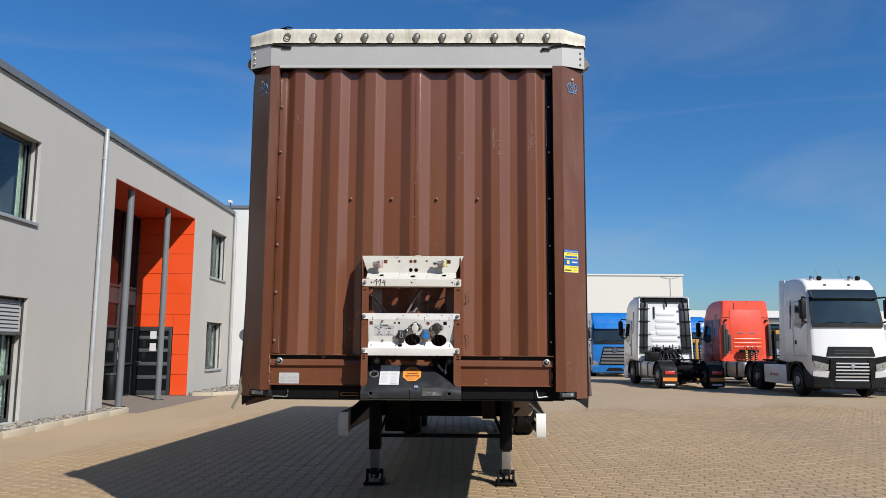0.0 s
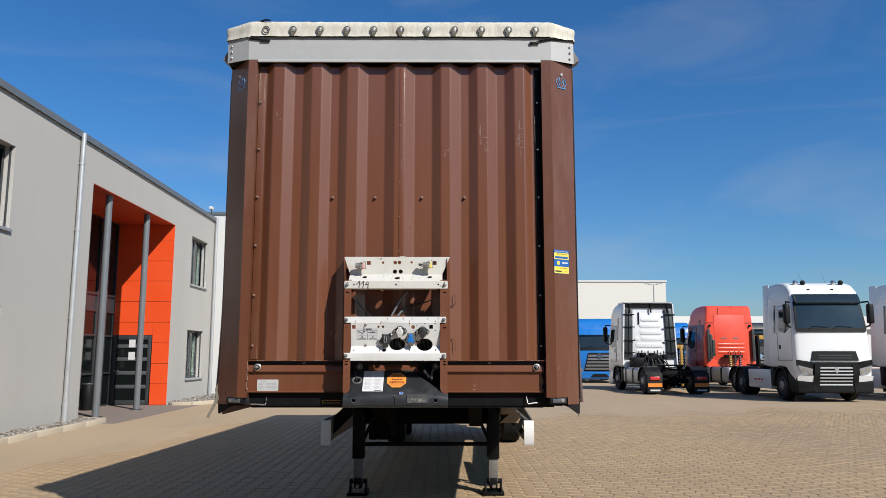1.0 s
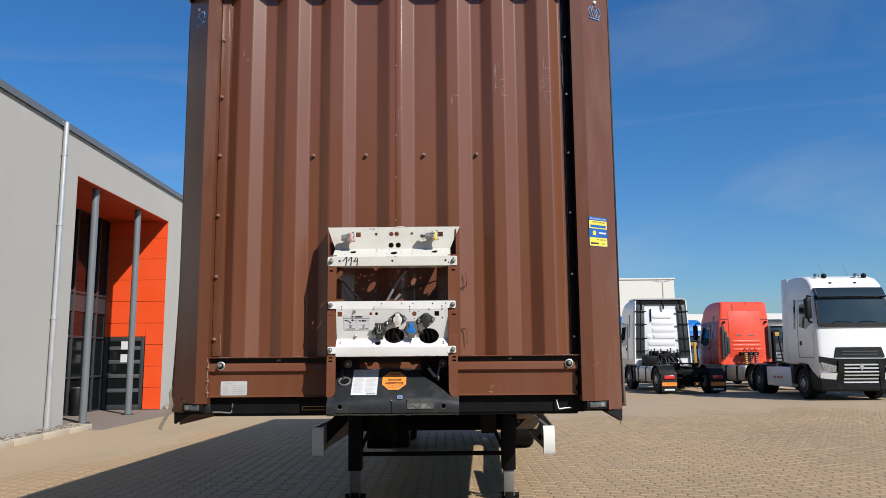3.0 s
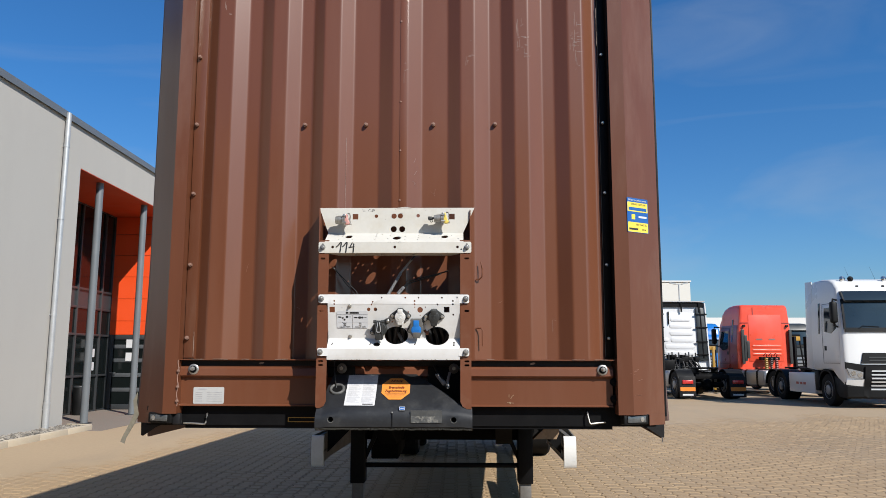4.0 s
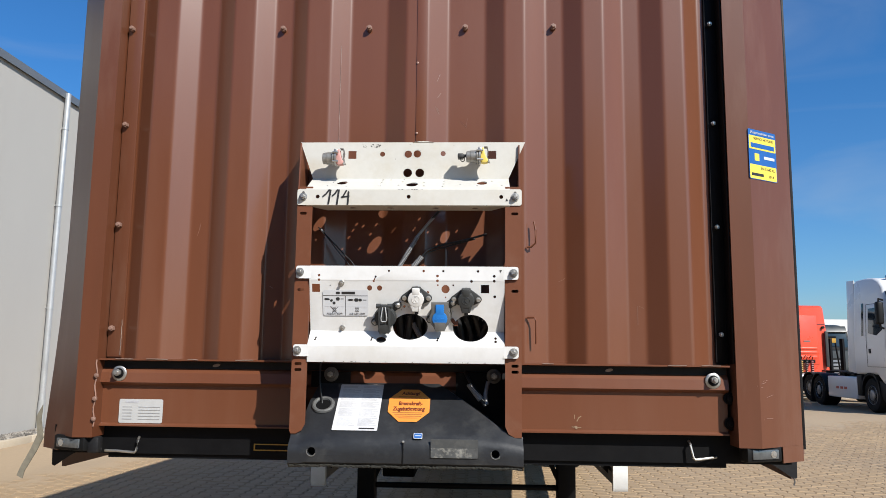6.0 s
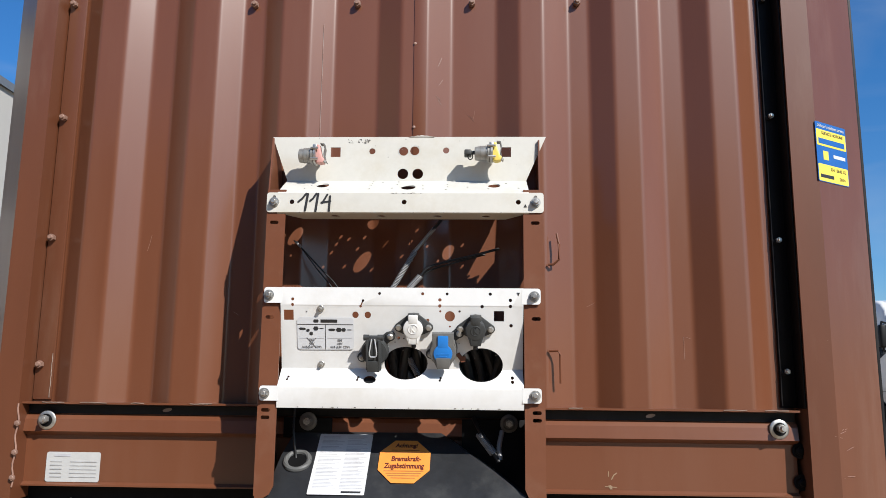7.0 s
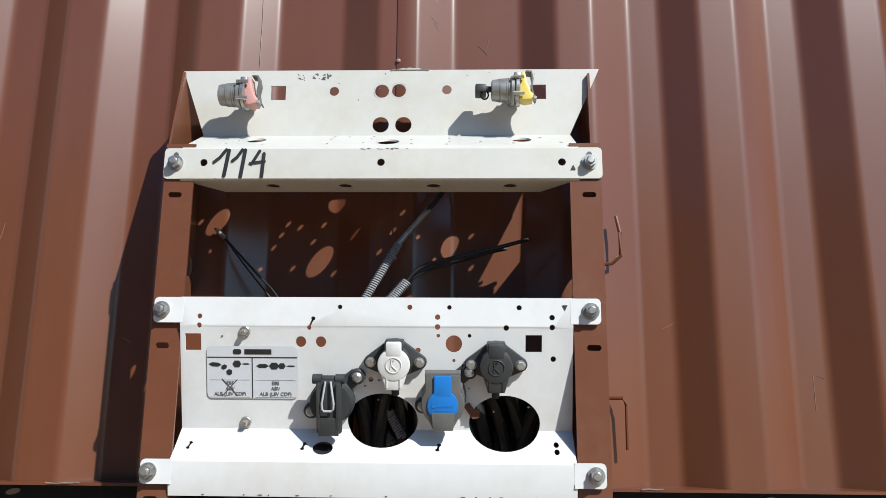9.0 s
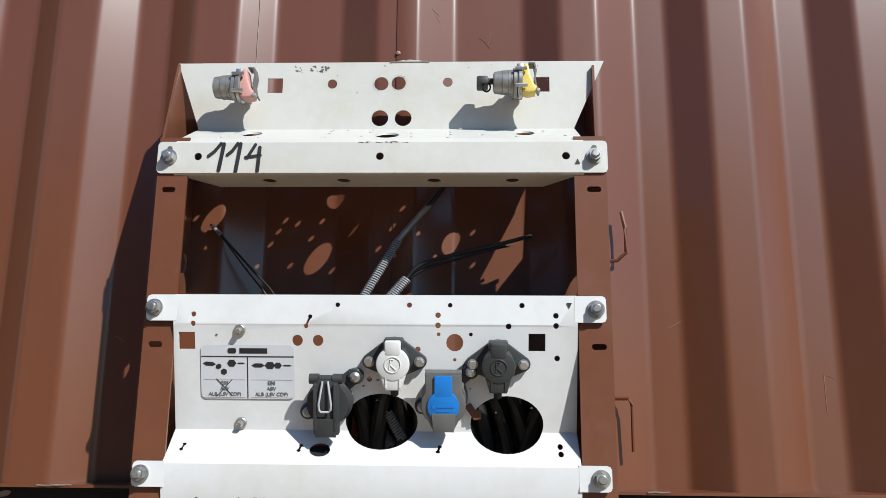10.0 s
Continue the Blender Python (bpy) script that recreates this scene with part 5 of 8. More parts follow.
for x, r in ((-0.230, 0.017), (-0.003, 0.0195), (0.221, 0.017)):
    y = -0.166 if abs(x) < 0.1 else -0.152
    add_cyl(cut, (x, y, 2.06), (x, y, 2.16), r, n=18)
for x in (-0.19, -0.07, 0.075, 0.20):
    add_cyl(cut, (x, -0.172, 2.0), (x, -0.172, 2.03), 0.012, n=14)
for x, y in ((-0.102, -0.122), (-0.076, -0.126), (-0.034, -0.123), (0.097, -0.143), (0.098, -0.163), (-0.103, -0.135), (-0.104, -0.150), (-0.036, -0.143), (0.033, -0.150), (0.094, -0.186), (-0.046, -0.174), (0.035, -0.180), (-0.105, -0.180), (0.204, -0.178), (0.252, -0.136), (0.283, -0.173), (-0.212, -0.184), (-0.262, -0.152), (-0.275, -0.180), (0.150, -0.165)):
    add_cyl(cut, (x, y, 2.06), (x, y, 2.13), 0.0046, n=10)
for s, e in ((-1, XA), (1, XB)):
    add_prism(cut, [(e + s * 0.01, -0.199), (e - s * 0.008, -0.199), (e - s * 0.062, -0.140), (e + s * 0.01, -0.140)][::s], 0.018, Matrix.Translation((0, 0, 2.001)))
tray = part("upper_panel", drilled(body, cut), WHITE_OLD, trailer, "yellowed white folded connector panel")
for s, x0, x1 in ((-1, -0.3785, XA + 0.0005), (1, XB - 0.0005, 0.3625)):
    edge = XA if s < 0 else XB
    tri = [(x0 if s < 0 else x1, 2.2478), (edge, 2.2478), (edge, 2.127)]
    part("panel_wing", add_prism(bmesh.new(), tri, 0.003, Matrix.Translation((0, -0.115, 0)) @ FRONT), WHITE_OLD, tray)
    xa, xb = (-0.3625, XA) if s < 0 else (XB, 0.3455)
    body = add_prism(bmesh.new(), tab(xa - (0.0006 if s > 0 else 0.0), 2.0198, xb + (0.0006 if s < 0 else 0.0), 2.0715, s), 0.003, Matrix.Translation((0, -0.2038, 0)) @ FRONT)
    ear = part("ear", body, WHITE_OLD, tray)
    xb_ = -0.343 if s < 0 else 0.325
    hex_bolt(xb_, -0.2045, 2.046, 0.0095, tray, washer=0.0125, length=0.012)
    part("slot", add_prism(bmesh.new(), rect(xb_ - 0.004, 2.055, xb_ + 0.004, 2.064, 0.0039), 0.001, Matrix.Translation((0, -0.2056, 0)) @ FRONT), CHIP, tray)
part("ink_triangle", add_prism(bmesh.new(), [(0.295, 2.034), (0.303, 2.034), (0.299, 2.042)], 0.0008, Matrix.Translation((0, -0.2054, 0)) @ FRONT), INK, tray)
# hand-written number in brush strokes
def stroke(pts, w, y=-0.2056, parent=tray):
    out = strip(pts, w)
    bm = add_prism(bmesh.new(), out, 0.0008, Matrix.Translation((0, y, 0)) @ FRONT)
    for a, b in ((out[0], out[-1]), (out[len(pts) - 1], out[len(pts)])):
        add_prism(bm, circle((a[0] + b[0]) / 2, (a[1] + b[1]) / 2, w / 2, 12), 0.0009, Matrix.Translation((0, y - 0.0001, 0)) @ FRONT)
    part("brush_stroke", bm, INK, parent)
stroke([(-0.2787, 2.0455), (-0.2690, 2.0535), (-0.2592, 2.0668)], 0.0050)
stroke([(-0.2595, 2.0676), (-0.2655, 2.0249)], 0.0058)
stroke([(-0.2485, 2.0475), (-0.2410, 2.0540), (-0.2327, 2.0668)], 0.0050)
stroke([(-0.2330, 2.0679), (-0.2385, 2.0231)], 0.0058)
stroke([(-0.2085, 2.0672), (-0.2207, 2.0455)], 0.0048)
stroke([(-0.2207, 2.0430), (-0.1975, 2.0462)], 0.0045)
stroke([(-0.2020, 2.0614), (-0.2040, 2.0231)], 0.0055)
rng = random.Random(2)
for k in range(34):
    near = k < 20
    x = rng.uniform(-0.175, -0.112) if near else rng.uniform(-0.30, 0.29)
    z = rng.uniform(2.228, 2.2415) if near else rng.choice([rng.uniform(2.236, 2.246), rng.uniform(2.14, 2.23)])
    r = rng.uniform(0.001, 0.0038) if near else rng.uniform(0.0006, 0.0016)
    part("paint_chip", add_prism(bmesh.new(), flake(rng, x, z, r * 1.2, rng.uniform(0.3, 0.8)), 0.0003, Matrix.Translation((0, -0.1153, 0)) @ FRONT), CHIP if k % 3 else LEG_GREY, tray)
# scratched rings round the upper pair of holes
for x in (-0.021, 0.009):
    for k in range(8):
        a0, r = rng.uniform(0, 6.28), 0.0125 + rng.uniform(0.001, 0.0035)
        pts = [(x + r * math.cos(a0 + q * 0.2), 2.2085 + r * math.sin(a0 + q * 0.2)) for q in range(rng.randint(3, 7))]
        part("worn_ring", add_prism(bmesh.new(), strip(pts, rng.uniform(0.0004, 0.0012)), 0.0003, Matrix.Translation((0, -0.1152, 0)) @ FRONT), LABEL_GREY, tray)
for k in range(14):
    x = rng.uniform(-0.045, 0.035)
    part("paint_chip", add_prism(bmesh.new(), [(a, 2.0700 + (b - 2.07) * 0.22) for a, b in flake(rng, x, 2.07 + rng.uniform(-0.004, 0.004), rng.uniform(0.002, 0.006))], 0.0004, Matrix.Translation((0, -0.2046, 0)) @ FRONT), CHIP, tray)
for k in range(18):
    x = rng.uniform(-0.29, 0.28)
    part("paint_chip", add_prism(bmesh.new(), [(a, 2.0195 + (b - 2.0195) * 0.25) for a, b in flake(rng, x, 2.0195, rng.uniform(0.001, 0.005))], 0.0005, Matrix.Translation((0, -0.2045, 0)) @ FRONT), CHIP if k % 3 else STEEL, tray)
secs = []
for k in range(19):
    x, h = -0.006 + 0.0038 * k, max(0.0008, 0.0045 * math.sin(math.pi * k / 18) + 0.003 * noise.noise((k * 0.8, 2, 0)))
    secs.append([(x, -0.1165, 2.2475), (x, -0.1175, 2.2475 + h * 0.5), (x, -0.114, 2.248 + h), (x, -0.110, 2.248 + h * 0.6), (x, -0.110, 2.2475)])
part("foam_bead", add_loft(bmesh.new(), secs), WHITE_OLD, tray)

# lower trough
body_line = [(-0.208, 1.827), (-0.208, 1.783), (-0.2065, 1.780), (-0.166, 1.6265), (-0.200, 1.5885), (-0.209, 1.580), (-0.209, 1.555), (-0.203, 1.530)]
prof = strip(body_line, 0.003)
XC, XD = -0.314, 0.292
body = add_prism(bmesh.new(), prof, XD - XC, Matrix.Translation((XC, 0, 0)) @ SIDE)
cut = bmesh.new()
for x, z, r in ((-0.126, 1.759, 0.0082), (-0.095, 1.759, 0.0082), (0.110, 1.757, 0.0128), (-0.066, 1.812, 0.0036), (0.042, 1.812, 0.004), (0.103, 1.812, 0.0035), (0.210, 1.812, 0.004),
                (0.085, 1.797, 0.0042), (0.085, 1.782, 0.0042), (0.086, 1.769, 0.0028), (0.134, 1.769, 0.0028), (0.055, 1.747, 0.004), (0.11, 1.732, 0.0025), (0.19, 1.781, 0.0042), (0.26, 1.797, 0.0042), (0.26, 1.782, 0.0042),
                (0.262, 1.735, 0.0042), (-0.284, 1.797, 0.004), (-0.284, 1.783, 0.004), (0.265, 1.607, 0.004), (0.265, 1.597, 0.004), (-0.018, 1.703, 0.004)):
    drill(cut, circle(x, z, r, 14))
for x, s in ((-0.294, 0.0125), (0.232, 0.0125)):
    drill(cut, rect(x - s, 1.758 - s, x + s, 1.758 + s))
drill(cut, circle(0.0, 1.641, 0.0545, 40, 0.0405))
drill(cut, circle(0.188, 1.638, 0.0545, 40, 0.0415))
drill(cut, circle(-0.088, 1.5995, 0.0155, 20, 0.009))
for x, z in ((-0.110, 1.787), (-0.293, 1.602), (-0.118, 1.602), (0.087, 1.602)):
    h, w = (0.007, 0.003) if z > 1.7 else (0.0036, 0.0012)
    drill(cut, circle(x + w, z + h, 0.0034, 10, 0.0034 if z > 1.7 else 0.002))
    drill(cut, circle(x - w, z - h, 0.0034, 10, 0.0034 if z > 1.7 else 0.002))
    drill(cut, [(x - w - 0.0018, z - h), (x - w + 0.0018, z - h), (x + w + 0.0018, z + h), (x + w - 0.0018, z + h)], -0.239)
# stopper added under the oval hole to block the sun
part("floor_plug", add_cyl(bmesh.new(), (-0.088, -0.187, 1.5935), (-0.093, -0.168, 1.570), 0.018, n=16), RUBBER, trailer)
trough = part("lower_panel", drilled(body, cut), WHITE, trailer, "white folded socket panel")
for z0, z1, yy in ((1.787, 1.8265, -0.2085), (1.547, 1.583, -0.2095)):
    for s in (-1, 1):
        xa, xb = (-0.3565, XC + 0.004) if s < 0 else (XD - 0.004, 0.3345)
        part("ear", add_prism(bmesh.new(), tab(xa, z0, xb, z1, s), 0.003, Matrix.Translation((0, yy + 0.0002, 0)) @ FRONT), WHITE, trough)
        hex_bolt(-0.344 if s < 0 else 0.319, yy, (z0 + z1) / 2, 0.0095, trough, washer=0.013, length=0.012)
part("ink_triangle", add_prism(bmesh.new(), [(0.276, 1.816), (0.284, 1.816), (0.280, 1.808)], 0.0008, Matrix.Translation((0, -0.2095, 0)) @ FRONT), INK, trough)
SLOPE = math.degrees(math.atan2(0.0405, 0.1535))  # lean of the trough's upper plate, its foot further in


def on_plate(x, z, out=0.0):
    """A pose on the trough's upper plate: local x along it, y up it, z out of it."""
    f = (1.780 - z) / 0.1535
    return pose(x, -0.2068 + 0.0405 * f, z, 90 + SLOPE, 0, 0) @ Matrix.Translation((0, 0, out))


rng = random.Random(4)
for k in range(12):
    part("paint_chip", add_prism(bmesh.new(), circle(rng.uniform(-0.30, 0.28), 1.5325, rng.uniform(0.001, 0.004), 7, 0.0009), 0.0006, Matrix.Translation((0, -0.2043, 0)) @ FRONT), CHIP, trough)
for k in range(14):
    part("paint_chip", add_prism(bmesh.new(), circle(0, 0, rng.uniform(0.0008, 0.003), 7, 0.0012), 0.0005, on_plate(rng.uniform(-0.30, 0.28), rng.uniform(1.65, 1.775), 0.0005)), CHIP, trough)
for z in (1.774, 1.637):
    m = on_plate(-0.2125, z, 0.0008)
    bm = add_lathe(bmesh.new(), [(0.0085, 0), (0.0085, 0.002), (0.0075, 0.003)], m, 20)
    add_lathe(bm, [(0.005, 0.003), (0.005, 0.009), (0.0035, 0.012)], m, 6)
    part("screw", bm, STEEL, trough)
# printed information label
m = on_plate(-0.2015, 1.7125, 0.0008)
info = part("info_label", add_prism(bmesh.new(), rect(-0.071, -0.041, 0.071, 0.041, 0.008), 0.0008, m), GREY_STICKER, trough, "silver printed connector label")
m = m @ Matrix.Translation((0, 0, 0.0009))
part("bar", add_prism(bmesh.new(), rect(-0.012, 0.028, 0.030, 0.036), 0.0004, m), INK, info)
part("emblem", add_prism(bmesh.new(), rect(-0.030, 0.028, -0.017, 0.036, 0.003), 0.0004, m), INK, info)
part("rule", add_prism(bmesh.new(), rect(-0.070, 0.0225, 0.070, 0.024), 0.0004, m), INK, info)
part("rule", add_prism(bmesh.new(), rect(-0.0007, -0.040, 0.0007, 0.0225), 0.0004, m), INK, info)
for cx in (-0.035, 0.036):
    for i, tx in enumerate(("EBS", "ABV", "ALB (LSV CDF)")):
        word("writing", tx, 0.0078, m @ Matrix.Translation((cx, -0.017 - 0.0085 * i, 0.0003)), SOFT_INK, info)
    for x0, z0, x1, z1 in ((-0.066, -0.012, -0.004, -0.0115), (-0.066, -0.039, -0.004, -0.0385)):
        part("rule", add_prism(bmesh.new(), rect(x0 + cx + 0.035, z0, x1 + cx + 0.035, z1), 0.0004, m), GREY_INK, info)
for pts in ([(-0.048, -0.011), (-0.024, -0.037)], [(-0.024, -0.011), (-0.048, -0.037)]):
    part("cross_stroke", add_prism(bmesh.new(), strip(pts, 0.0012), 0.0006, m), INK, info)
for x, z, w, h, t in ((-0.058, 0.012, 0.010, 0.0035, -4), (-0.044, 0.008, 0.005, 0.004, 30), (-0.036, 0.0, 0.005, 0.005, 35), (-0.024, 0.013, 0.007, 0.006, 0), (-0.010, 0.013, 0.006, 0.0012, 0), (0.016, 0.010, 0.010, 0.0035, 0), (0.034, 0.010, 0.008, 0.006, 0), (0.046, 0.010, 0.006, 0.005, 0), (0.060, 0.010, 0.007, 0.0012, 0)):
    part("pictogram", add_prism(bmesh.new(), circle(x, z, w, 6, h, t), 0.0004, m), INK, info)


def round_socket(x, z, cap_mat, label):
    """Diamond flange, two bolts and a hinged round cap."""
    m = on_plate(x, z) @ Matrix.Scale(0.86, 4)
    bm = bmesh.new()
    hull = []
    for cx, cy, r, a0, a1 in ((0.0, 0.012, 0.026, 50, 130), (-0.0435, -0.004, 0.0125, 120, 240), (0.0, -0.006, 0.030, 225, 315), (0.0435, -0.004, 0.0125, -60, 60)):
        for k in range(7):
            a = radians(a0 + (a1 - a0) * k / 6)
            hull.append((cx + r * math.cos(a), cy + r * math.sin(a)))
    add_prism(bm, hull, 0.012, m, bevel=0.002)
    sock = part("round_socket", bm, DARK_PLASTIC, trough, label)
    bm = add_lathe(bmesh.new(), [(0.027, 0.010), (0.027, 0.030), (0.025, 0.034)], m, 28)
    part("barrel", bm, DARK_PLASTIC, sock)
    outl = circle(0, -0.003, 0.0285, 30)
    bm = add_prism(bmesh.new(), outl, 0.010, m @ Matrix.Translation((0, 0, 0.032)), bevel=0.003)
    cap = part("cap", bm, cap_mat, sock)
    bm = add_box(bmesh.new(), (-0.0135, 0.012, 0.028), (0.0135, 0.037, 0.043), 0.003)
    bm.transform(m)
    part("hinge", bm, cap_mat, sock)
    bm = add_box(bmesh.new(), (-0.0165, 0.022, 0.008), (0.0165, 0.0385, 0.034), 0.003)
    bm.transform(m)
    part("hinge_block", bm, DARK_PLASTIC, sock)
    for sx in (-0.0115, 0.0115):
        bm = add_prism(bmesh.new(), rect(sx - 0.001, -0.043, sx + 0.001, -0.024), 0.0022, m @ Matrix.Translation((0, 0, 0.0395)))
        part("tab_rib", bm, cap_mat, sock)
    bm = add_prism(bmesh.new(), [(-0.024, -0.016), (0.024, -0.016), (0.0145, -0.048), (-0.0145, -0.048)], 0.010, m @ Matrix.Translation((0, 0, 0.030)), bevel=0.003)
    part("lift_tab", bm, cap_mat, sock)
    bm = add_tube(bmesh.new(), [m @ Vector((0.0135 * math.cos(k * math.tau / 20), 0.0135 * math.sin(k * math.tau / 20) - 0.003, 0.0425)) for k in range(21)], 0.0009, 5)
    add_tube(bm, [m @ Vector(p) for p in ((-0.005, -0.012, 0.0425), (-0.004, 0.006, 0.0425), (0.002, 0.006, 0.0425), (-0.004, -0.003, 0.0425), (0.006, -0.012, 0.0425))], 0.0009, 5)
    part("relief_mark", bm, cap_mat, sock)
    for s in (-1, 1):
        mm = m @ Matrix.Translation((s * 0.0435, -0.004, 0.012))
        bm = add_lathe(bmesh.new(), [(0.0092, 0), (0.0092, 0.0016)], mm, 18)
        add_lathe(bm, [(0.0082, 0.0016), (0.0082, 0.007), (0.0066, 0.0084)], mm, 6)
        part("bolt", bm, STEEL, sock)
    bm = add_cyl(bmesh.new(), m @ Vector((0, -0.03, 0.02)), m @ Vector((0, -0.062, 0.006)), 0.006, n=12)
    part("cable_stub", bm, RUBBER, sock)
    return sock


round_socket(0.0205, 1.734, WHITE_PLASTIC, "round socket with a white hinged cap")
round_socket(0.174, 1.731, DARK_PLASTIC, "round socket with a dark grey hinged cap")


def box_socket(x, z, face_mat, label, clip, body=DARK_PLASTIC):
    m = on_plate(x, z) @ Matrix.Scale(0.86, 4)
    bm = add_lathe(bmesh.new(), [(0.040, 0.0), (0.040, 0.010), (0.037, 0.014), (0.036, 0.030)], m @ Matrix.Translation((0, -0.010, 0)), 32)
    sock = part("box_socket", bm, body, trough, label)
    bm = bmesh.new()
    if clip:
        outl = rect(-0.0225, -0.060, 0.0215, 0.036, 0.004)
    else:
        left = [(-0.001 - 0.038 * math.cos(radians(a)), -0.017 + 0.038 * math.sin(radians(a))) for a in range(36, -59, -12)]
        outl = [(-0.032, 0.036)] + left + [(-0.019, -0.060), (0.017, -0.060)] + [(-0.002 - x_, y_) for x_, y_ in left[::-1]] + [(0.030, 0.036)]
    add_prism(bm, outl, 0.014, m @ Matrix.Translation((0, 0, 0.030)), bevel=0.003)
    lid = part("lid", bm, body, sock)
    for a, b, r in ((-0.029, -0.013, 0.0075), (-0.0115, 0.0095, 0.0055), (0.011, 0.027, 0.0075)) if clip else ((-0.032, 0.030, 0.0055),):
        bm = add_cyl(bmesh.new(), m @ Vector((a, 0.036, 0.036)), m @ Vector((b, 0.036, 0.036)), r, n=14)
        part("hinge", bm, body, sock)
    bm = add_prism(bmesh.new(), [(-0.018, -0.062), (0.017, -0.062), (0.020, -0.030), (-0.021, -0.030)], 0.006, m @ Matrix.Translation((0, 0, 0.043)), bevel=0.002)
    part("lid_foot", bm, body, sock)
    band = [(0.034, 0.046), (0.047, 0.048), (0.057, 0.040), (0.058, 0.029), (-0.028, -0.040), (-0.040, -0.042), (-0.051, -0.034), (-0.050, -0.022)]
    part("flange", add_prism(bmesh.new(), band, 0.007, m, bevel=0.002), DARK_PLASTIC, sock)
    for dx, dz in ((0.045, 0.034), (-0.038, -0.028)):
        mm = m @ Matrix.Translation((dx, dz, 0.0))
        bm = add_lathe(bmesh.new(), [(0.014, 0), (0.014, 0.010), (0.012, 0.012)], mm, 18)
        part("lug", bm, DARK_PLASTIC, sock)
        bm = add_lathe(bmesh.new(), [(0.009, 0.012), (0.009, 0.016), (0.005, 0.019)], mm, 14)
        part("bolt", bm, STEEL if dx > 0 else CAST, sock)
    if clip:
        pts = [(-0.005, 0.034, 0.047), (-0.011, -0.004, 0.052), (-0.010, -0.014, 0.052), (-0.007, -0.017, 0.052), (0.006, -0.017, 0.052), (0.009, -0.014, 0.052), (0.010, -0.004, 0.052), (0.004, 0.034, 0.047)]
        part("wire_clip", add_tube(bmesh.new(), [m @ Vector(p) for p in pts], 0.0016, 8), WIRE, sock)
        for sx in (-0.018, 0.016):
            part("rib", add_prism(bmesh.new(), rect(sx - 0.003, -0.05, sx + 0.003, 0.03, 0.002), 0.006, m @ Matrix.Translation((0, 0, 0.044)), bevel=0.001), DARK_PLASTIC, sock)
    else:
        bm = add_prism(bmesh.new(), circle(-0.001, -0.018, 0.0268, 36), 0.003, m @ Matrix.Translation((0, 0, 0.0445)), bevel=0.001)
        part("blue_disc", bm, face_mat, sock, "bright blue round cap face")
        bm = add_prism(bmesh.new(), rect(-0.016, -0.002, 0.014, 0.034, 0.002), 0.003, m @ Matrix.Translation((0, 0, 0.0447)), bevel=0.001)
        part("blue_tab", bm, face_mat, sock)
        for a, b, z in ((-0.020, -0.0135, -0.0215), (-0.012, 0.017, -0.0205), (-0.012, 0.010, -0.0275)):
            part("relief_bar", add_prism(bmesh.new(), rect(a, z, b, z + (0.0045 if z > -0.025 else 0.0025), 0.001), 0.0007, m @ Matrix.Translation((0, 0, 0.0475))), face_mat, sock)
    return sock


box_socket(-0.0765, 1.680, None, "dark grey square socket with a wire clip", True)
# flat brown piece added at the hole's edge, where brown shows through
part("bracket_tab", add_prism(bmesh.new(), [(0.124, 1.664), (0.134, 1.669), (0.141, 1.659), (0.150, 1.659), (0.149, 1.646), (0.139, 1.644)], 0.002, Matrix.Translation((0, -0.181, 0)) @ FRONT), BROWN_BRACKET, trough, "small flat brown piece beside the hole")
box_socket(0.095, 1.689, BLUE_CAP, "worn grey square socket with a blue cap", False, GREY_PLASTIC)


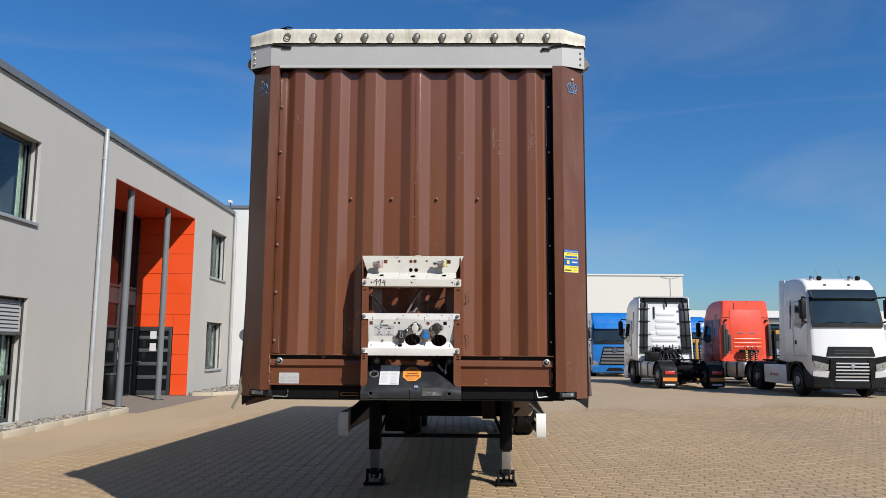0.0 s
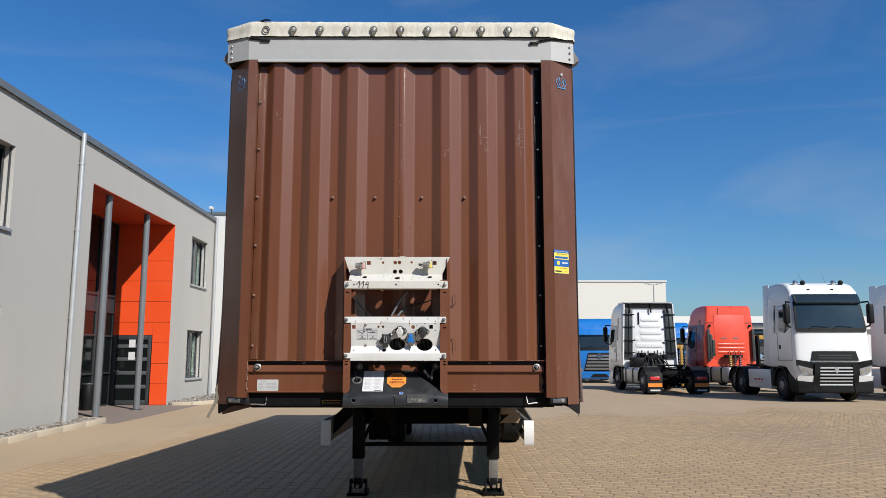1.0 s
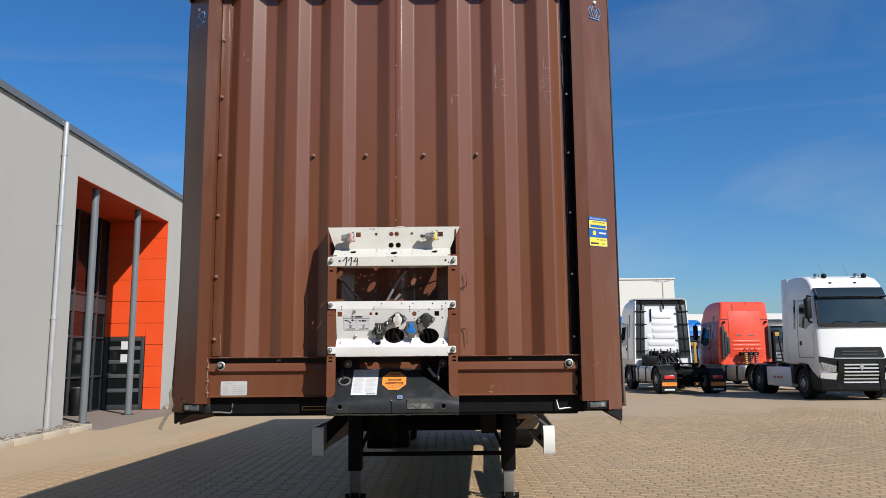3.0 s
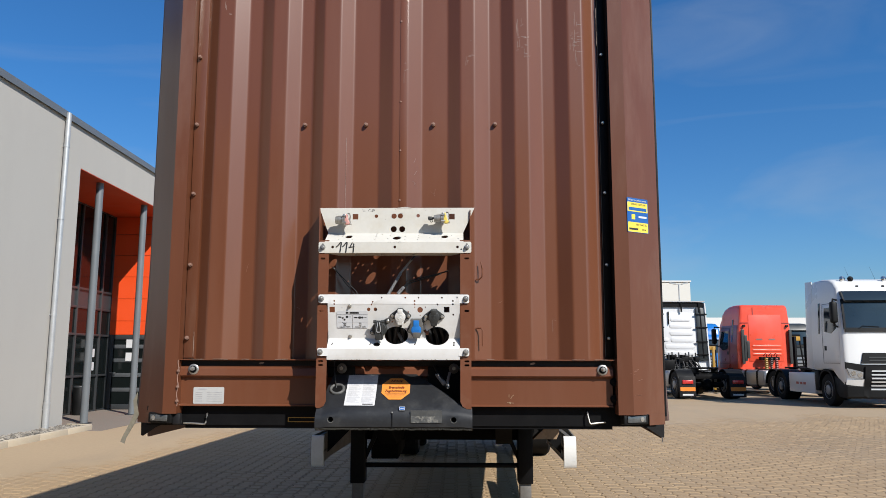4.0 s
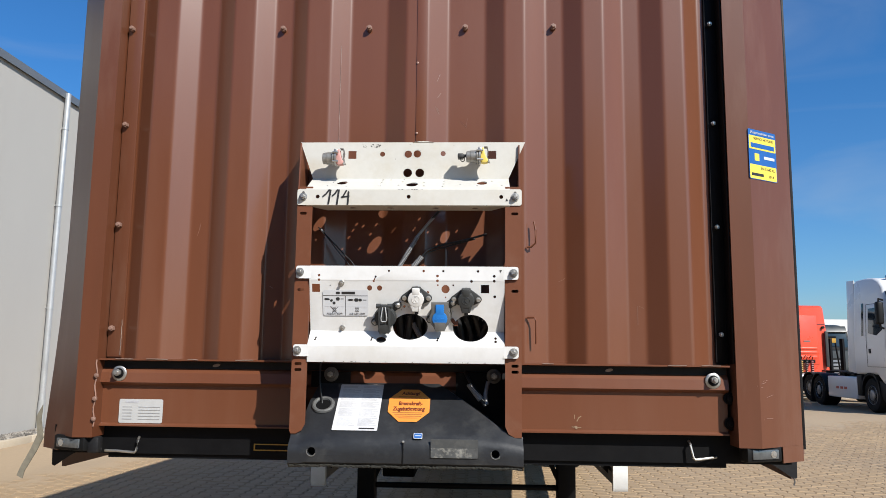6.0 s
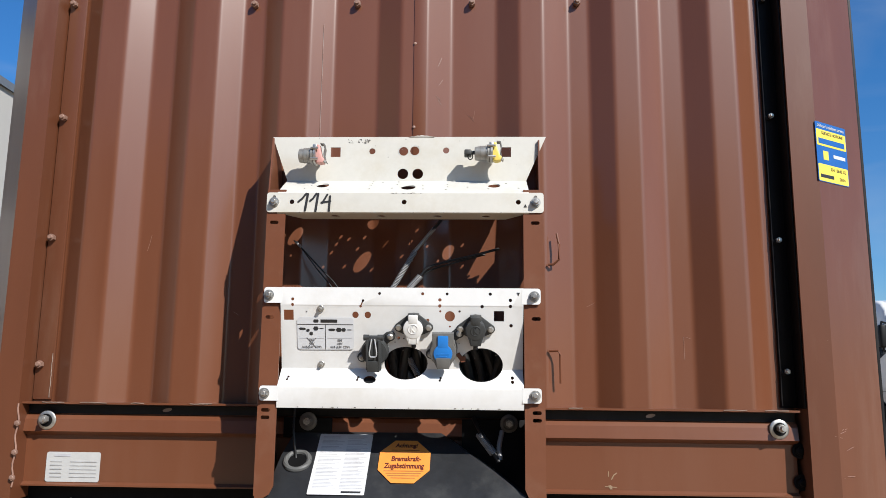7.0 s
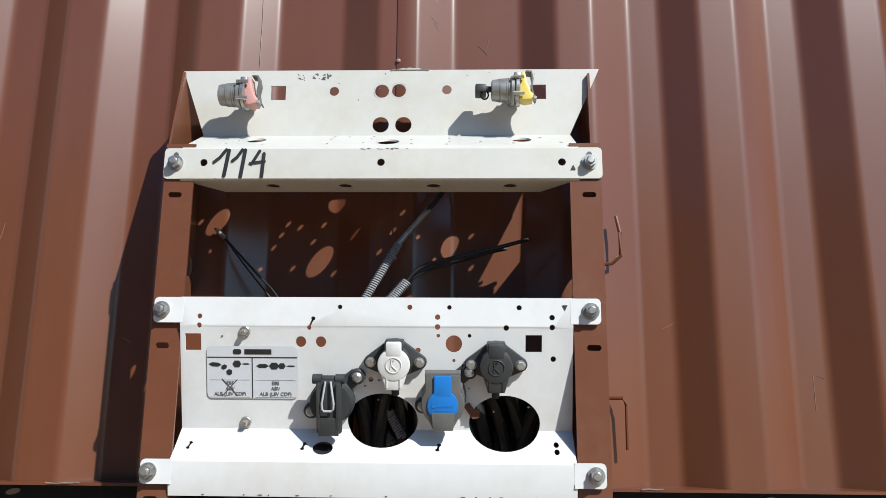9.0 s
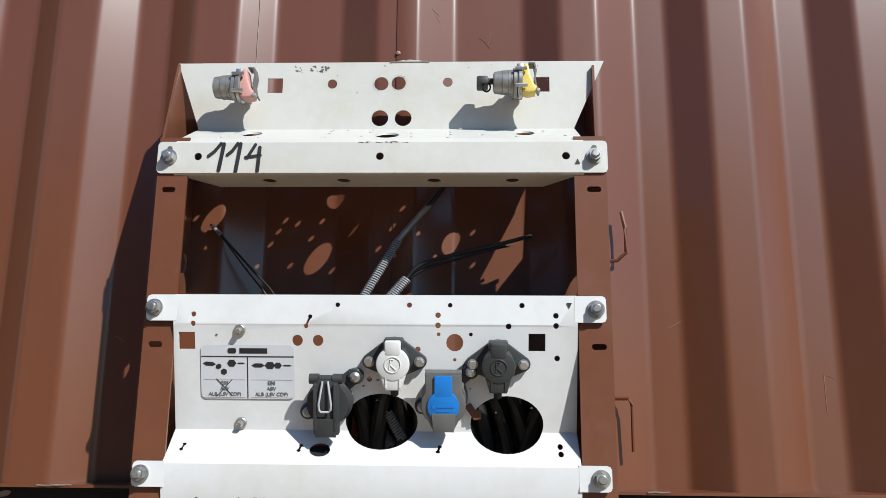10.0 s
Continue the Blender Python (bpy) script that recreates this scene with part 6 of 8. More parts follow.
def air_coupling(x, z, flap_mat, label, stub):
    """A palm coupling lying along x, its cone to the left and its coloured flap to the right."""
    y = -0.174
    m = pose(x, y, z, 0, 90, 0)
    bm = add_lathe(bmesh.new(), [(0.017, -0.052), (0.022, -0.050), (0.025, -0.030), (0.026, -0.012), (0.030, -0.010), (0.030, -0.004), (0.027, -0.002)], m, 26)
    c = part("air_coupling", bm, CAST, tray, label)
    part("collar", add_lathe(bmesh.new(), [(0.031, -0.002), (0.0325, 0.000), (0.0325, 0.006), (0.028, 0.008)], m, 26), STEEL, c)
    flap = [(0.007, -0.026), (0.018, -0.030), (0.034, -0.027), (0.036, -0.016), (0.030, -0.010), (0.023, 0.010), (0.019, 0.032), (0.010, 0.033), (0.009, 0.012), (0.006, 0.004)]
    bm = add_prism(bmesh.new(), [(x + a, z + b) for a, b in flap], 0.034, Matrix.Translation((0, y - 0.022, 0)) @ FRONT, bevel=0.003)
    part("flap", bm, flap_mat, c)
    bm = add_prism(bmesh.new(), strip([(x + 0.020, z + 0.036), (x + 0.031, z + 0.035), (x + 0.034, z + 0.020), (x + 0.031, z + 0.002), (x + 0.034, z - 0.014), (x + 0.040, z - 0.026)], 0.003), 0.026, Matrix.Translation((0, y - 0.016, 0)) @ FRONT)
    part("guide_plate", bm, LEG_GREY, c)
    part("pin", add_lathe(bmesh.new(), [(0.0045, 0), (0.0045, 0.010), (0.003, 0.012)], pose(x + 0.038, y - 0.014, z - 0.026, 90), 10), CAST, c)
    for dx, r in ((-0.016, 0.0265), (-0.021, 0.0262), (-0.034, 0.0255)):
        part("groove_ring", add_lathe(bmesh.new(), [(r - 0.002, dx - 0.0012), (r, dx), (r - 0.002, dx + 0.0012)], m, 24), LEG_GREY, c)
    part("lug_block", add_box(bmesh.new(), (x - 0.004, y - 0.02, z + 0.020), (x + 0.010, y + 0.02, z + 0.034), 0.002), STEEL, c)
    for dz in (-0.018, 0.018):
        part("spring_bolt", add_cyl(bmesh.new(), (x - 0.008, y - 0.030, z + dz), (x + 0.016, y - 0.030, z + dz), 0.004, n=8), STEEL, c)
    part("mount", add_box(bmesh.new(), (x - 0.012, y, z - 0.016), (x + 0.012, -0.119, z + 0.016), 0.003), CAST, c)
    if stub:
        bm = add_box(bmesh.new(), (x - 0.086, y - 0.012, z - 0.006), (x - 0.062, y + 0.030, z + 0.012), 0.004)
        add_cyl(bm, (x - 0.064, y, z + 0.003), (x - 0.048, y, z + 0.003), 0.0065, n=12)
        part("plug", bm, DARK_PLASTIC, c)
        ring = [(x - 0.066 + 0.008 * math.cos(k * math.tau / 12), y - 0.006, z - 0.012 + 0.010 * math.sin(k * math.tau / 12)) for k in range(13)]
        part("pull_ring", add_tube(bmesh.new(), ring, 0.0018, 6), BLACK, c)
    small = Matrix.Translation((x, -0.119, z)) @ Matrix.Scale(0.80, 4) @ Matrix.Translation((-x, 0.119, -z))
    for o in (c, *c.children):
        o.data.transform(small)
    return c


air_coupling(-0.252, 2.181, PINK, "grey air coupling with a faded pink flap", False)
air_coupling(0.212, 2.187, YELLOW, "grey air coupling with a yellow flap", True)

# cables behind the panels
def hose(pts, r, mat_, name="cable"):
    """A smooth cable through a few points."""
    P = [Vector(p) for p in pts]
    P = [2 * P[0] - P[1]] + P + [2 * P[-1] - P[-2]]
    out = []
    for i in range(1, len(P) - 2):
        for k in range(8):
            t = k / 8
            a, b, c, d = P[i - 1], P[i], P[i + 1], P[i + 2]
            out.append(0.5 * (2 * b + (c - a) * t + (2 * a - 5 * b + 4 * c - d) * t * t + (3 * b - a - 3 * c + d) * t ** 3))
    return part(name, add_tube(bmesh.new(), out + [P[-2]], r, 10), mat_, trailer)


def coil(p0, p1, r, turns, wire, mat_=COIL):
    """A wire spring sleeve wound from p0 to p1."""
    p0, p1 = Vector(p0), Vector(p1)
    d = (p1 - p0).normalized()
    u = d.cross(Vector((0, 0, 1))).normalized()
    w = d.cross(u)
    n = turns * 8
    pts = [p0.lerp(p1, k / n) + r * (math.cos(k * math.tau / 8) * u + math.sin(k * math.tau / 8) * w) for k in range(n + 1)]
    return part("spring_sleeve", add_tube(bmesh.new(), pts, wire, 5), mat_, trailer)


hose([(0.11, -0.03, 2.09), (0.083, -0.055, 2.035), (0.039, -0.066, 1.978), (0.009, -0.078, 1.938), (-0.013, -0.084, 1.892), (-0.045, -0.095, 1.838), (-0.05, -0.10, 1.75), (-0.02, -0.09, 1.63), (0.0, -0.08, 1.56)], 0.0042, CABLE)
hose([(0.062, -0.060, 2.006), (0.039, -0.066, 1.978), (0.009, -0.078, 1.938)], 0.0052, COIL)
coil((0.011, -0.077, 1.940), (-0.047, -0.096, 1.834), 0.0060, 30, 0.0018)
coil((-0.03, -0.085, 1.646), (0.006, -0.078, 1.600), 0.0085, 16, 0.0022)
hose([(0.238, -0.066, 1.950), (0.173, -0.078, 1.930), (0.104, -0.082, 1.913), (0.051, -0.084, 1.896), (0.024, -0.086, 1.868), (0.0, -0.09, 1.835), (0.0, -0.09, 1.74), (0.03, -0.08, 1.64), (0.05, -0.07, 1.57)], 0.0034, CABLE)
hose([(0.20, -0.05, 1.936), (0.17, -0.066, 1.926), (0.104, -0.072, 1.906), (0.045, -0.076, 1.884), (0.012, -0.08, 1.84), (0.02, -0.09, 1.70), (0.046, -0.08, 1.613)], 0.0026, CABLE)
coil((0.027, -0.086, 1.872), (-0.002, -0.09, 1.838), 0.0070, 12, 0.0019)
hose([(-0.325, -0.05, 1.973), (-0.30, -0.058, 1.950), (-0.276, -0.06, 1.925), (-0.235, -0.066, 1.883), (-0.202, -0.075, 1.85), (-0.17, -0.09, 1.80)], 0.0020, CABLE)
hose([(-0.318, -0.06, 1.968), (-0.302, -0.064, 1.953)], 0.0038, COIL)
hose([(-0.305, -0.058, 1.955), (-0.26, -0.05, 1.897), (-0.225, -0.045, 1.855), (-0.19, -0.04, 1.81)], 0.0016, CABLE)
hose([(-0.30, -0.06, 1.54), (-0.293, -0.10, 1.47), (-0.284, -0.105, 1.41), (-0.276, -0.112, 1.375)], 0.003, CABLE)
hose([(0.17, -0.03, 1.50), (0.19, -0.07, 1.465), (0.215, -0.085, 1.43), (0.235, -0.09, 1.395)], 0.006, CABLE)
coil((0.185, -0.068, 1.462), (0.222, -0.088, 1.415), 0.009, 14, 0.0024)
hose([(0.245, -0.06, 1.47), (0.236, -0.08, 1.43), (0.24, -0.088, 1.40)], 0.0065, COIL)
for x in (-0.269, 0.264):
    bm = add_lathe(bmesh.new(), [(0.024, 0), (0.023, 0.004), (0.016, 0.006), (0.012, 0.012)], pose(x, -0.0365, 1.487, 90), 24)
    ring = part("lashing_plate", bm, LEG_GREY, trailer)
    hex_bolt(x, -0.0455, 1.488, 0.009, ring, length=0.018)

# black sheets added behind the console's foot to deepen the shade
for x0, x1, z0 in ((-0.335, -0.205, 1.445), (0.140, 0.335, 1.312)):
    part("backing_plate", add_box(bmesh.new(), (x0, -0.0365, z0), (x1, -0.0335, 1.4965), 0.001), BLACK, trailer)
# cable bundle behind the socket panel, with cables added to keep the holes dark
crng = random.Random(14)
for k in range(11):
    x = -0.07 + 0.031 * k
    dx = crng.uniform(-0.03, 0.05)
    y = -0.085 - crng.uniform(0, 0.02)
    hose([(x - dx, y, 1.71), (x - dx * 0.3, y - 0.01, 1.675), (x + dx * 0.5, y, 1.62), (x + dx, y + 0.01, 1.55)], crng.choice((0.010, 0.012, 0.013)), CABLE)
# second layer added only to hide the bright wall behind the holes
for k in range(12):
    x = -0.075 + 0.029 * k
    hose([(x - 0.01, -0.058, 1.705), (x, -0.064, 1.66), (x + crng.uniform(-0.01, 0.01), -0.060, 1.61), (x, -0.058, 1.555)], 0.015, CABLE)
coil((0.002, -0.108, 1.655), (0.026, -0.106, 1.612), 0.007, 12, 0.0018)

# black bumper cover under the console: skinned across the width
SET_BACK, SINK = 0.033, 0.005


def cover_section(x, back, top, drop=0.0, low=0.0):
    pts = [(0.0, 1.225), (-0.033, top - 0.004), (back, top), (back * 0.5 - 0.1175, top * 0.5 + 0.6625), (-0.233, 1.327 - low), (-0.252, 1.312 - low), (-0.262, 1.292 - low * 0.6), (-0.264, 1.262), (-0.262, 1.240 - drop), (-0.246, 1.226 - drop), (-0.20, 1.222 - drop)]
    return [(x * 1.015, y + SET_BACK if y < 0 else y, z - SINK) for y, z in pts]


secs = []
for x, back, top in ((-0.352, -0.222, 1.314), (-0.332, -0.215, 1.330), (-0.318, -0.13, 1.41), (-0.30, -0.068, 1.464), (-0.15, -0.067, 1.465), (0.0, -0.067, 1.465), (0.085, -0.067, 1.465), (0.10, -0.078, 1.456), (0.15, -0.115, 1.4251), (0.22, -0.168, 1.381), (0.294, -0.222, 1.331), (0.342, -0.226, 1.313)):
    secs.append(cover_section(x, back, top, 0.004 if abs(x) > 0.3 else 0.0, 0.018 if x < -0.31 or x > 0.3 else 0.006 if x > 0.28 or x < -0.29 else 0.0))
cut = bmesh.new()
for x in (-0.286, 0.264):
    add_cyl(cut, (x, -0.29 + SET_BACK, 1.271 - SINK), (x, -0.20 + SET_BACK, 1.271 - SINK), 0.0125, n=24)
cover = part("bumper_cover", drilled(add_loft(bmesh.new(), secs), cut), COVER, trailer, "scuffed black moulded bumper cover", smooth=40)


def on_cover(x, y, out=0.0):
    """A pose on the sloping top of the bumper cover."""
    f = (y + 0.067) / (-0.233 + 0.067)
    z = 1.465 + (1.327 - 1.465) * f
    tilt = math.degrees(math.atan2(1.465 - 1.327, 0.166))
    return pose(x * 1.015, y + SET_BACK, z - SINK, tilt, 0, 0) @ Matrix.Translation((0, 0, out + 0.001))


for x, y, r in ((-0.272, -0.148, 0.030),):
    m = on_cover(x, y)
    pts = [m @ Vector((r * math.cos(k * math.tau / 24), r * math.sin(k * math.tau / 24), 0.001)) for k in range(25)]
    part("grommet_ring", add_tube(bmesh.new(), pts, 0.007, 8), GREY_RUBBER, cover)
    # flat black disc stands in for the dark inside of the grommet
    part("grommet_hole", add_prism(bmesh.new(), circle(0, 0, r, 24), 0.001, m), BLACK, cover)
for x in (-0.286, 0.264):
    m = pose(x, -0.2637 + SET_BACK, 1.271 - SINK, 90)
    # pale arc painted as the rim's lit edge, black disc deepens the hole
    part("hole_rim", add_tube(bmesh.new(), [m @ Vector((0.0135 * math.cos(radians(a)), 0.0135 * math.sin(radians(a)), 0.0)) for a in range(150, 341, 10)], 0.0016, 6), GREY_PLASTIC, cover)
    part("hole_depth", add_prism(bmesh.new(), circle(0, 0, 0.012, 20), 0.001, m @ Matrix.Translation((0, 0, -0.05))), BLACK, cover)
part("split_knob", add_lathe(bmesh.new(), [(0.004, -0.002), (0.004, 0.003), (0.002, 0.005)], pose(-0.0105, -0.2625 + SET_BACK, 1.303 - SINK, 80), 10), CAST, cover)
part("split_line", add_box(bmesh.new(), (-0.012, -0.2662 + SET_BACK, 1.238 - SINK), (-0.009, -0.2635 + SET_BACK, 1.300 - SINK)), BLACK, cover)
rng = random.Random(8)
pts = [(-0.352 + 0.694 * k / 140, -0.254 + SET_BACK + rng.uniform(-0.002, 0.0015), 1.229 - SINK + 0.003 * noise.noise((k * 0.11, 1, 0)) + rng.uniform(-0.0014, 0.0014)) for k in range(141)]
part("mud_edge", add_tube(bmesh.new(), pts, 0.0042, 6), MUCK, cover)
part("worn_plate", add_prism(bmesh.new(), rect(0.072, 1.2585, 0.212, 1.313, 0.003), 0.0016, Matrix.Translation((0, -0.2668 + SET_BACK, -SINK)) @ FRONT), PLATE_GREY, cover, "worn unreadable grey type plate")
part("worn_field", add_prism(bmesh.new(), rect(0.0725, 1.259, 0.2115, 1.287, 0.002), 0.001, Matrix.Translation((0, -0.2673 + SET_BACK, -SINK)) @ FRONT), WORN_PLATE, cover, "pale flaking lower half of the plate")
m = pose(0.033, -0.2535 + SET_BACK, 1.3195 - SINK, 55)
part("blue_tag", add_prism(bmesh.new(), rect(-0.013, -0.009, 0.013, 0.009, 0.002), 0.002, m), PAPER, cover, "small blue square tag with a white edge")
part("blue_face", add_prism(bmesh.new(), rect(-0.0115, -0.0078, 0.0115, 0.0078, 0.002), 0.0022, m), STICK_BLUE, cover)
part("tag_line", add_prism(bmesh.new(), rect(-0.009, -0.001, 0.009, 0.001), 0.0024, m), PAPER, cover)
# paper notice with a blue head
m = on_cover(-0.160, -0.153, 0.001)
notice = part("paper_notice", add_prism(bmesh.new(), rect(-0.070, -0.101, 0.069, 0.101, 0.003), 0.001, m), PAPER, cover, "white printed notice sheet")
for cx in (-0.033, 0.033):
    for k in range(40):
        w = 0.024 + 0.005 * math.sin(k * 2.7 + cx * 90)
        if k in (2, 7, 15, 22, 31):
            continue
        part("bar", add_prism(bmesh.new(), rect(cx - 0.028, 0.090 - k * 0.0044, cx - 0.028 + 2 * w, 0.0916 - k * 0.0044), 0.0004, m @ Matrix.Translation((0, 0, 0.001))), GREY_INK, notice)
part("bar", add_prism(bmesh.new(), rect(0.012, -0.096, 0.060, -0.090), 0.0004, m @ Matrix.Translation((0, 0, 0.001))), INK, notice)
m = on_cover(-0.004, -0.146, 0.001)
oct_ = [(-0.028, 0.071), (0.028, 0.071), (0.065, 0.030), (0.065, -0.029), (0.028, -0.071), (-0.028, -0.071), (-0.065, -0.029), (-0.065, 0.030)]
warn = part("warning_sticker", add_prism(bmesh.new(), oct_, 0.001, m), ORANGE_STICK, cover, "orange octagonal brake warning sticker")
word("writing", "Achtung!", 0.0185, m @ Matrix.Translation((0.002, 0.053, 0.0014)), RED_INK, warn, shear=0.2, squeeze=0.85, bold=0.0005)
word("writing", "Bremskraft-", 0.0225, m @ Matrix.Translation((0.004, 0.007, 0.0014)), RED_INK, warn, shear=0.1, squeeze=0.70, bold=0.0006)
word("writing", "Zugabstimmung", 0.0235, m @ Matrix.Translation((0.0, -0.0165, 0.0014)), RED_INK, warn, shear=0.1, squeeze=0.66, bold=0.0006)
for k, w in enumerate((0.05, 0.044, 0.040, 0.03)):
    part("bar", add_prism(bmesh.new(), rect(-w, -0.034 - k * 0.0075, w, -0.0315 - k * 0.0075), 0.0005, m @ Matrix.Translation((0, 0, 0.001))), BROWN_INK, warn)
for z, w in ((0.036, 0.036), (0.0285, 0.052)):
    part("bar", add_prism(bmesh.new(), rect(-w, z, w, z + 0.0025), 0.0005, m @ Matrix.Translation((0, 0, 0.001))), BROWN_INK, warn)

# ---- running gear ----
def off(y):
    return DRIFT * y


# landing legs
for x, lit in ((-0.630, False), (0.905, True)):
    leg = part("landing_leg", add_box(bmesh.new(), (x - 0.068, 3.36, 0.36), (x + 0.068, 3.52, 1.16), 0.012), BLACK, trailer, "dark steel landing leg")
    part("inner_leg", add_box(bmesh.new(), (x - 0.052, 3.385, 0.10), (x + 0.052, 3.495, 0.372), 0.008), LEG_GREY, leg)
    bm = add_cyl(bmesh.new(), (x - 0.10, 3.44, 0.105), (x + 0.10, 3.44, 0.105), 0.028, n=14)
    add_box(bm, (x - 0.045, 3.38, 0.03), (x + 0.045, 3.50, 0.15), 0.01)
    part("ankle", bm, BLACK, leg)
    for s in (-1, 1):
        part("foot_cheek", add_prism(bmesh.new(), [(3.32, -0.032), (3.56, -0.034), (3.56, 0.0), (3.48, 0.10), (3.40, 0.10), (3.32, 0.0)], 0.016, Matrix.Translation((x + s * 0.088 - 0.008, 0, 0)) @ SIDE), BLACK, leg)
    part("foot_plate", add_prism(bmesh.new(), [(3.30, -0.020), (3.29, -0.010), (3.30, 0.0), (3.58, 0.0), (3.59, -0.012), (3.58, -0.036), (3.31, -0.036)], 0.23, Matrix.Translation((x - 0.115, 0, 0)) @ SIDE, bevel=0.004), BLACK, leg)
    part("foot_pin", add_cyl(bmesh.new(), (x, 3.30, 0.07), (x, 3.34, 0.07), 0.02, n=12), CHROME, leg)
    part("gusset", add_prism(bmesh.new(), [(x + (0.07 if not lit else -0.07), 0.56), (x + (0.30 if not lit else -0.30), 1.06), (x + (0.25 if not lit else -0.25), 1.08), (x + (0.07 if not lit else -0.07), 0.64)], 0.05, Matrix.Translation((0, 3.42, 0)) @ FRONT), BLACK, leg)
part("cross_shaft", add_cyl(bmesh.new(), (-0.56, 3.44, 0.515), (0.84, 3.44, 0.515), 0.022, n=14), BLACK, trailer)
# main beams: shallow neck, then deep
for x in (-0.50, 0.50):
    secs = []
    for y, z0 in ((0.95, 1.145), (2.35, 1.04), (3.0, 0.76), (10.3, 0.74)):
        secs.append([(x - 0.07 + off(y), y, z0), (x + 0.07 + off(y), y, z0), (x + 0.07 + off(y), y, 1.17), (x - 0.07 + off(y), y, 1.17)])
    part("main_beam", add_loft(bmesh.new(), secs), UNDERBODY, trailer)
for y in (0.5, 1.2, 1.9, 2.6, 3.44, 4.6, 5.8, 7.0, 8.2, 9.2, 10.1):
    part("cross_member", add_box(bmesh.new(), (-1.2 + off(y), y, 1.175 if y < 1 else 1.11 if y < 3 else 1.04), (1.2 + off(y), y + 0.09, 1.195)), UNDERBODY, trailer)
part("leg_cross_beam", add_box(bmesh.new(), (-0.70, 3.50, 0.735), (0.97, 3.62, 0.98), 0.006), UNDERBODY, trailer)
part("tool_box", add_box(bmesh.new(), (-0.545, 3.7, 0.53), (-0.28, 4.6, 0.99), 0.015), UNDERBODY, trailer)
part("air_tank", add_cyl(bmesh.new(), (-0.20, 5.2, 0.74), (0.50, 5.2, 0.74), 0.14, n=20), BLACK, trailer)
# side guards with white front ends
for s, x0, x1 in ((-1, -1.066, -0.953), (1, 1.262, 1.374)):
    bm = add_prism(bmesh.new(), [(3.42, 0.50), (3.40, 0.53), (3.40, 0.72), (3.42, 0.775), (3.45, 0.78), (3.45, 0.50)], x1 - x0, Matrix.Translation((x0, 0, 0)) @ SIDE)
    part("guard_end", bm, REFLECT_WHITE, trailer, "white painted side guard end")
    xi = x1 if s < 0 else x0
    for z in (0.53, 0.70):
        part("guard_rail", add_box(bmesh.new(), (x1 - 0.060 if s > 0 else x0 + 0.018, 3.5, z - 0.03), (x1 - 0.018 if s > 0 else x0 + 0.060, 5.2, z + 0.06)), LEG_GREY, trailer)
    xp = x0 + 0.005 if s < 0 else x1 - 0.017
    part("guard_panel", add_loft(bmesh.new(), [[(xp + off(y - 3.5), y, 0.50), (xp + 0.012 + off(y - 3.5), y, 0.50), (xp + 0.012 + off(y - 3.5), y, 0.78), (xp + off(y - 3.5), y, 0.78)] for y in (3.46, 7.9)]), LEG_GREY, trailer)
    part("guard_bracket", add_prism(bmesh.new(), [(xi, 0.80), (xi, 0.60), (xi - s * 0.24, 0.84), (xi - s * 0.30, 1.0), (xi - s * 0.2, 1.0)], 0.02, Matrix.Translation((0, 3.62, 0)) @ FRONT), BLACK, trailer)
part("outrigger", add_box(bmesh.new(), (0.985, 3.30, 0.86), (1.165, 3.45, 0.965), 0.006), RUST, trailer, "ochre primed steel outrigger")
part("outrigger", add_prism(bmesh.new(), [(0.985, 0.75), (1.20, 0.75), (1.225, 0.80), (1.225, 0.855), (1.10, 0.855)], 0.12, Matrix.Translation((0, 3.45, 0)) @ FRONT), RUST, trailer)


def wheel(x, y, z, r, w, parent, rim_mat=None):
    """Tyre and rim about an axle along x."""
    m = pose(x, y, z, 0, 90, 0)
    bm = add_lathe(bmesh.new(), [(r * 0.56, -w / 2 + 0.02), (r * 0.72, -w / 2), (r * 0.93, -w / 2 + 0.01), (r, -w / 2 + 0.05), (r, w / 2 - 0.05), (r * 0.93, w / 2 - 0.01), (r * 0.72, w / 2), (r * 0.56, w / 2 - 0.02)], m, 32)
    t = part("wheel", bm, TYRE, parent)
    for s in (-1, 1):
        prof = [(r * 0.57, 0), (r * 0.55, 0.012), (r * 0.50, -0.03), (r * 0.34, -0.05), (r * 0.30, 0.02), (r * 0.16, 0.05), (r * 0.14, 0.05)]
        mm = m @ (Matrix.Translation((0, 0, s * (w / 2 - 0.02))) @ (Matrix.Identity(4) if s > 0 else Matrix.Rotation(math.pi, 4, "X")))
        part("rim", add_lathe(bmesh.new(), prof, mm, 24), rim_mat or RIM, t)
    return t


for y in (8.6, 9.75):
    zc = 0.5 - math.tan(radians(LEAN)) * y
    for s in (-1, 1):
        wheel(s * 1.03 + off(y), y, zc, 0.5, 0.36, trailer)
    part("axle", add_cyl(bmesh.new(), (-0.9 + off(y), y, zc), (0.9 + off(y), y, zc), 0.065, n=14), BLACK, trailer)
    part("mudguard", add_loft(bmesh.new(), [[(0.82 + off(y), y - 0.62, 0.75), (1.25 + off(y), y - 0.62, 0.75), (1.25 + off(y), y - 0.62, 0.77), (0.82 + off(y), y - 0.62, 0.77)], [(0.82 + off(y), y, 1.0), (1.25 + off(y), y, 1.0), (1.25 + off(y), y, 1.02), (0.82 + off(y), y, 1.02)], [(0.82 + off(y), y + 0.62, 0.75), (1.25 + off(y), y + 0.62, 0.75), (1.25 + off(y), y + 0.62, 0.77), (0.82 + off(y), y + 0.62, 0.77)]]), BLACK, trailer)
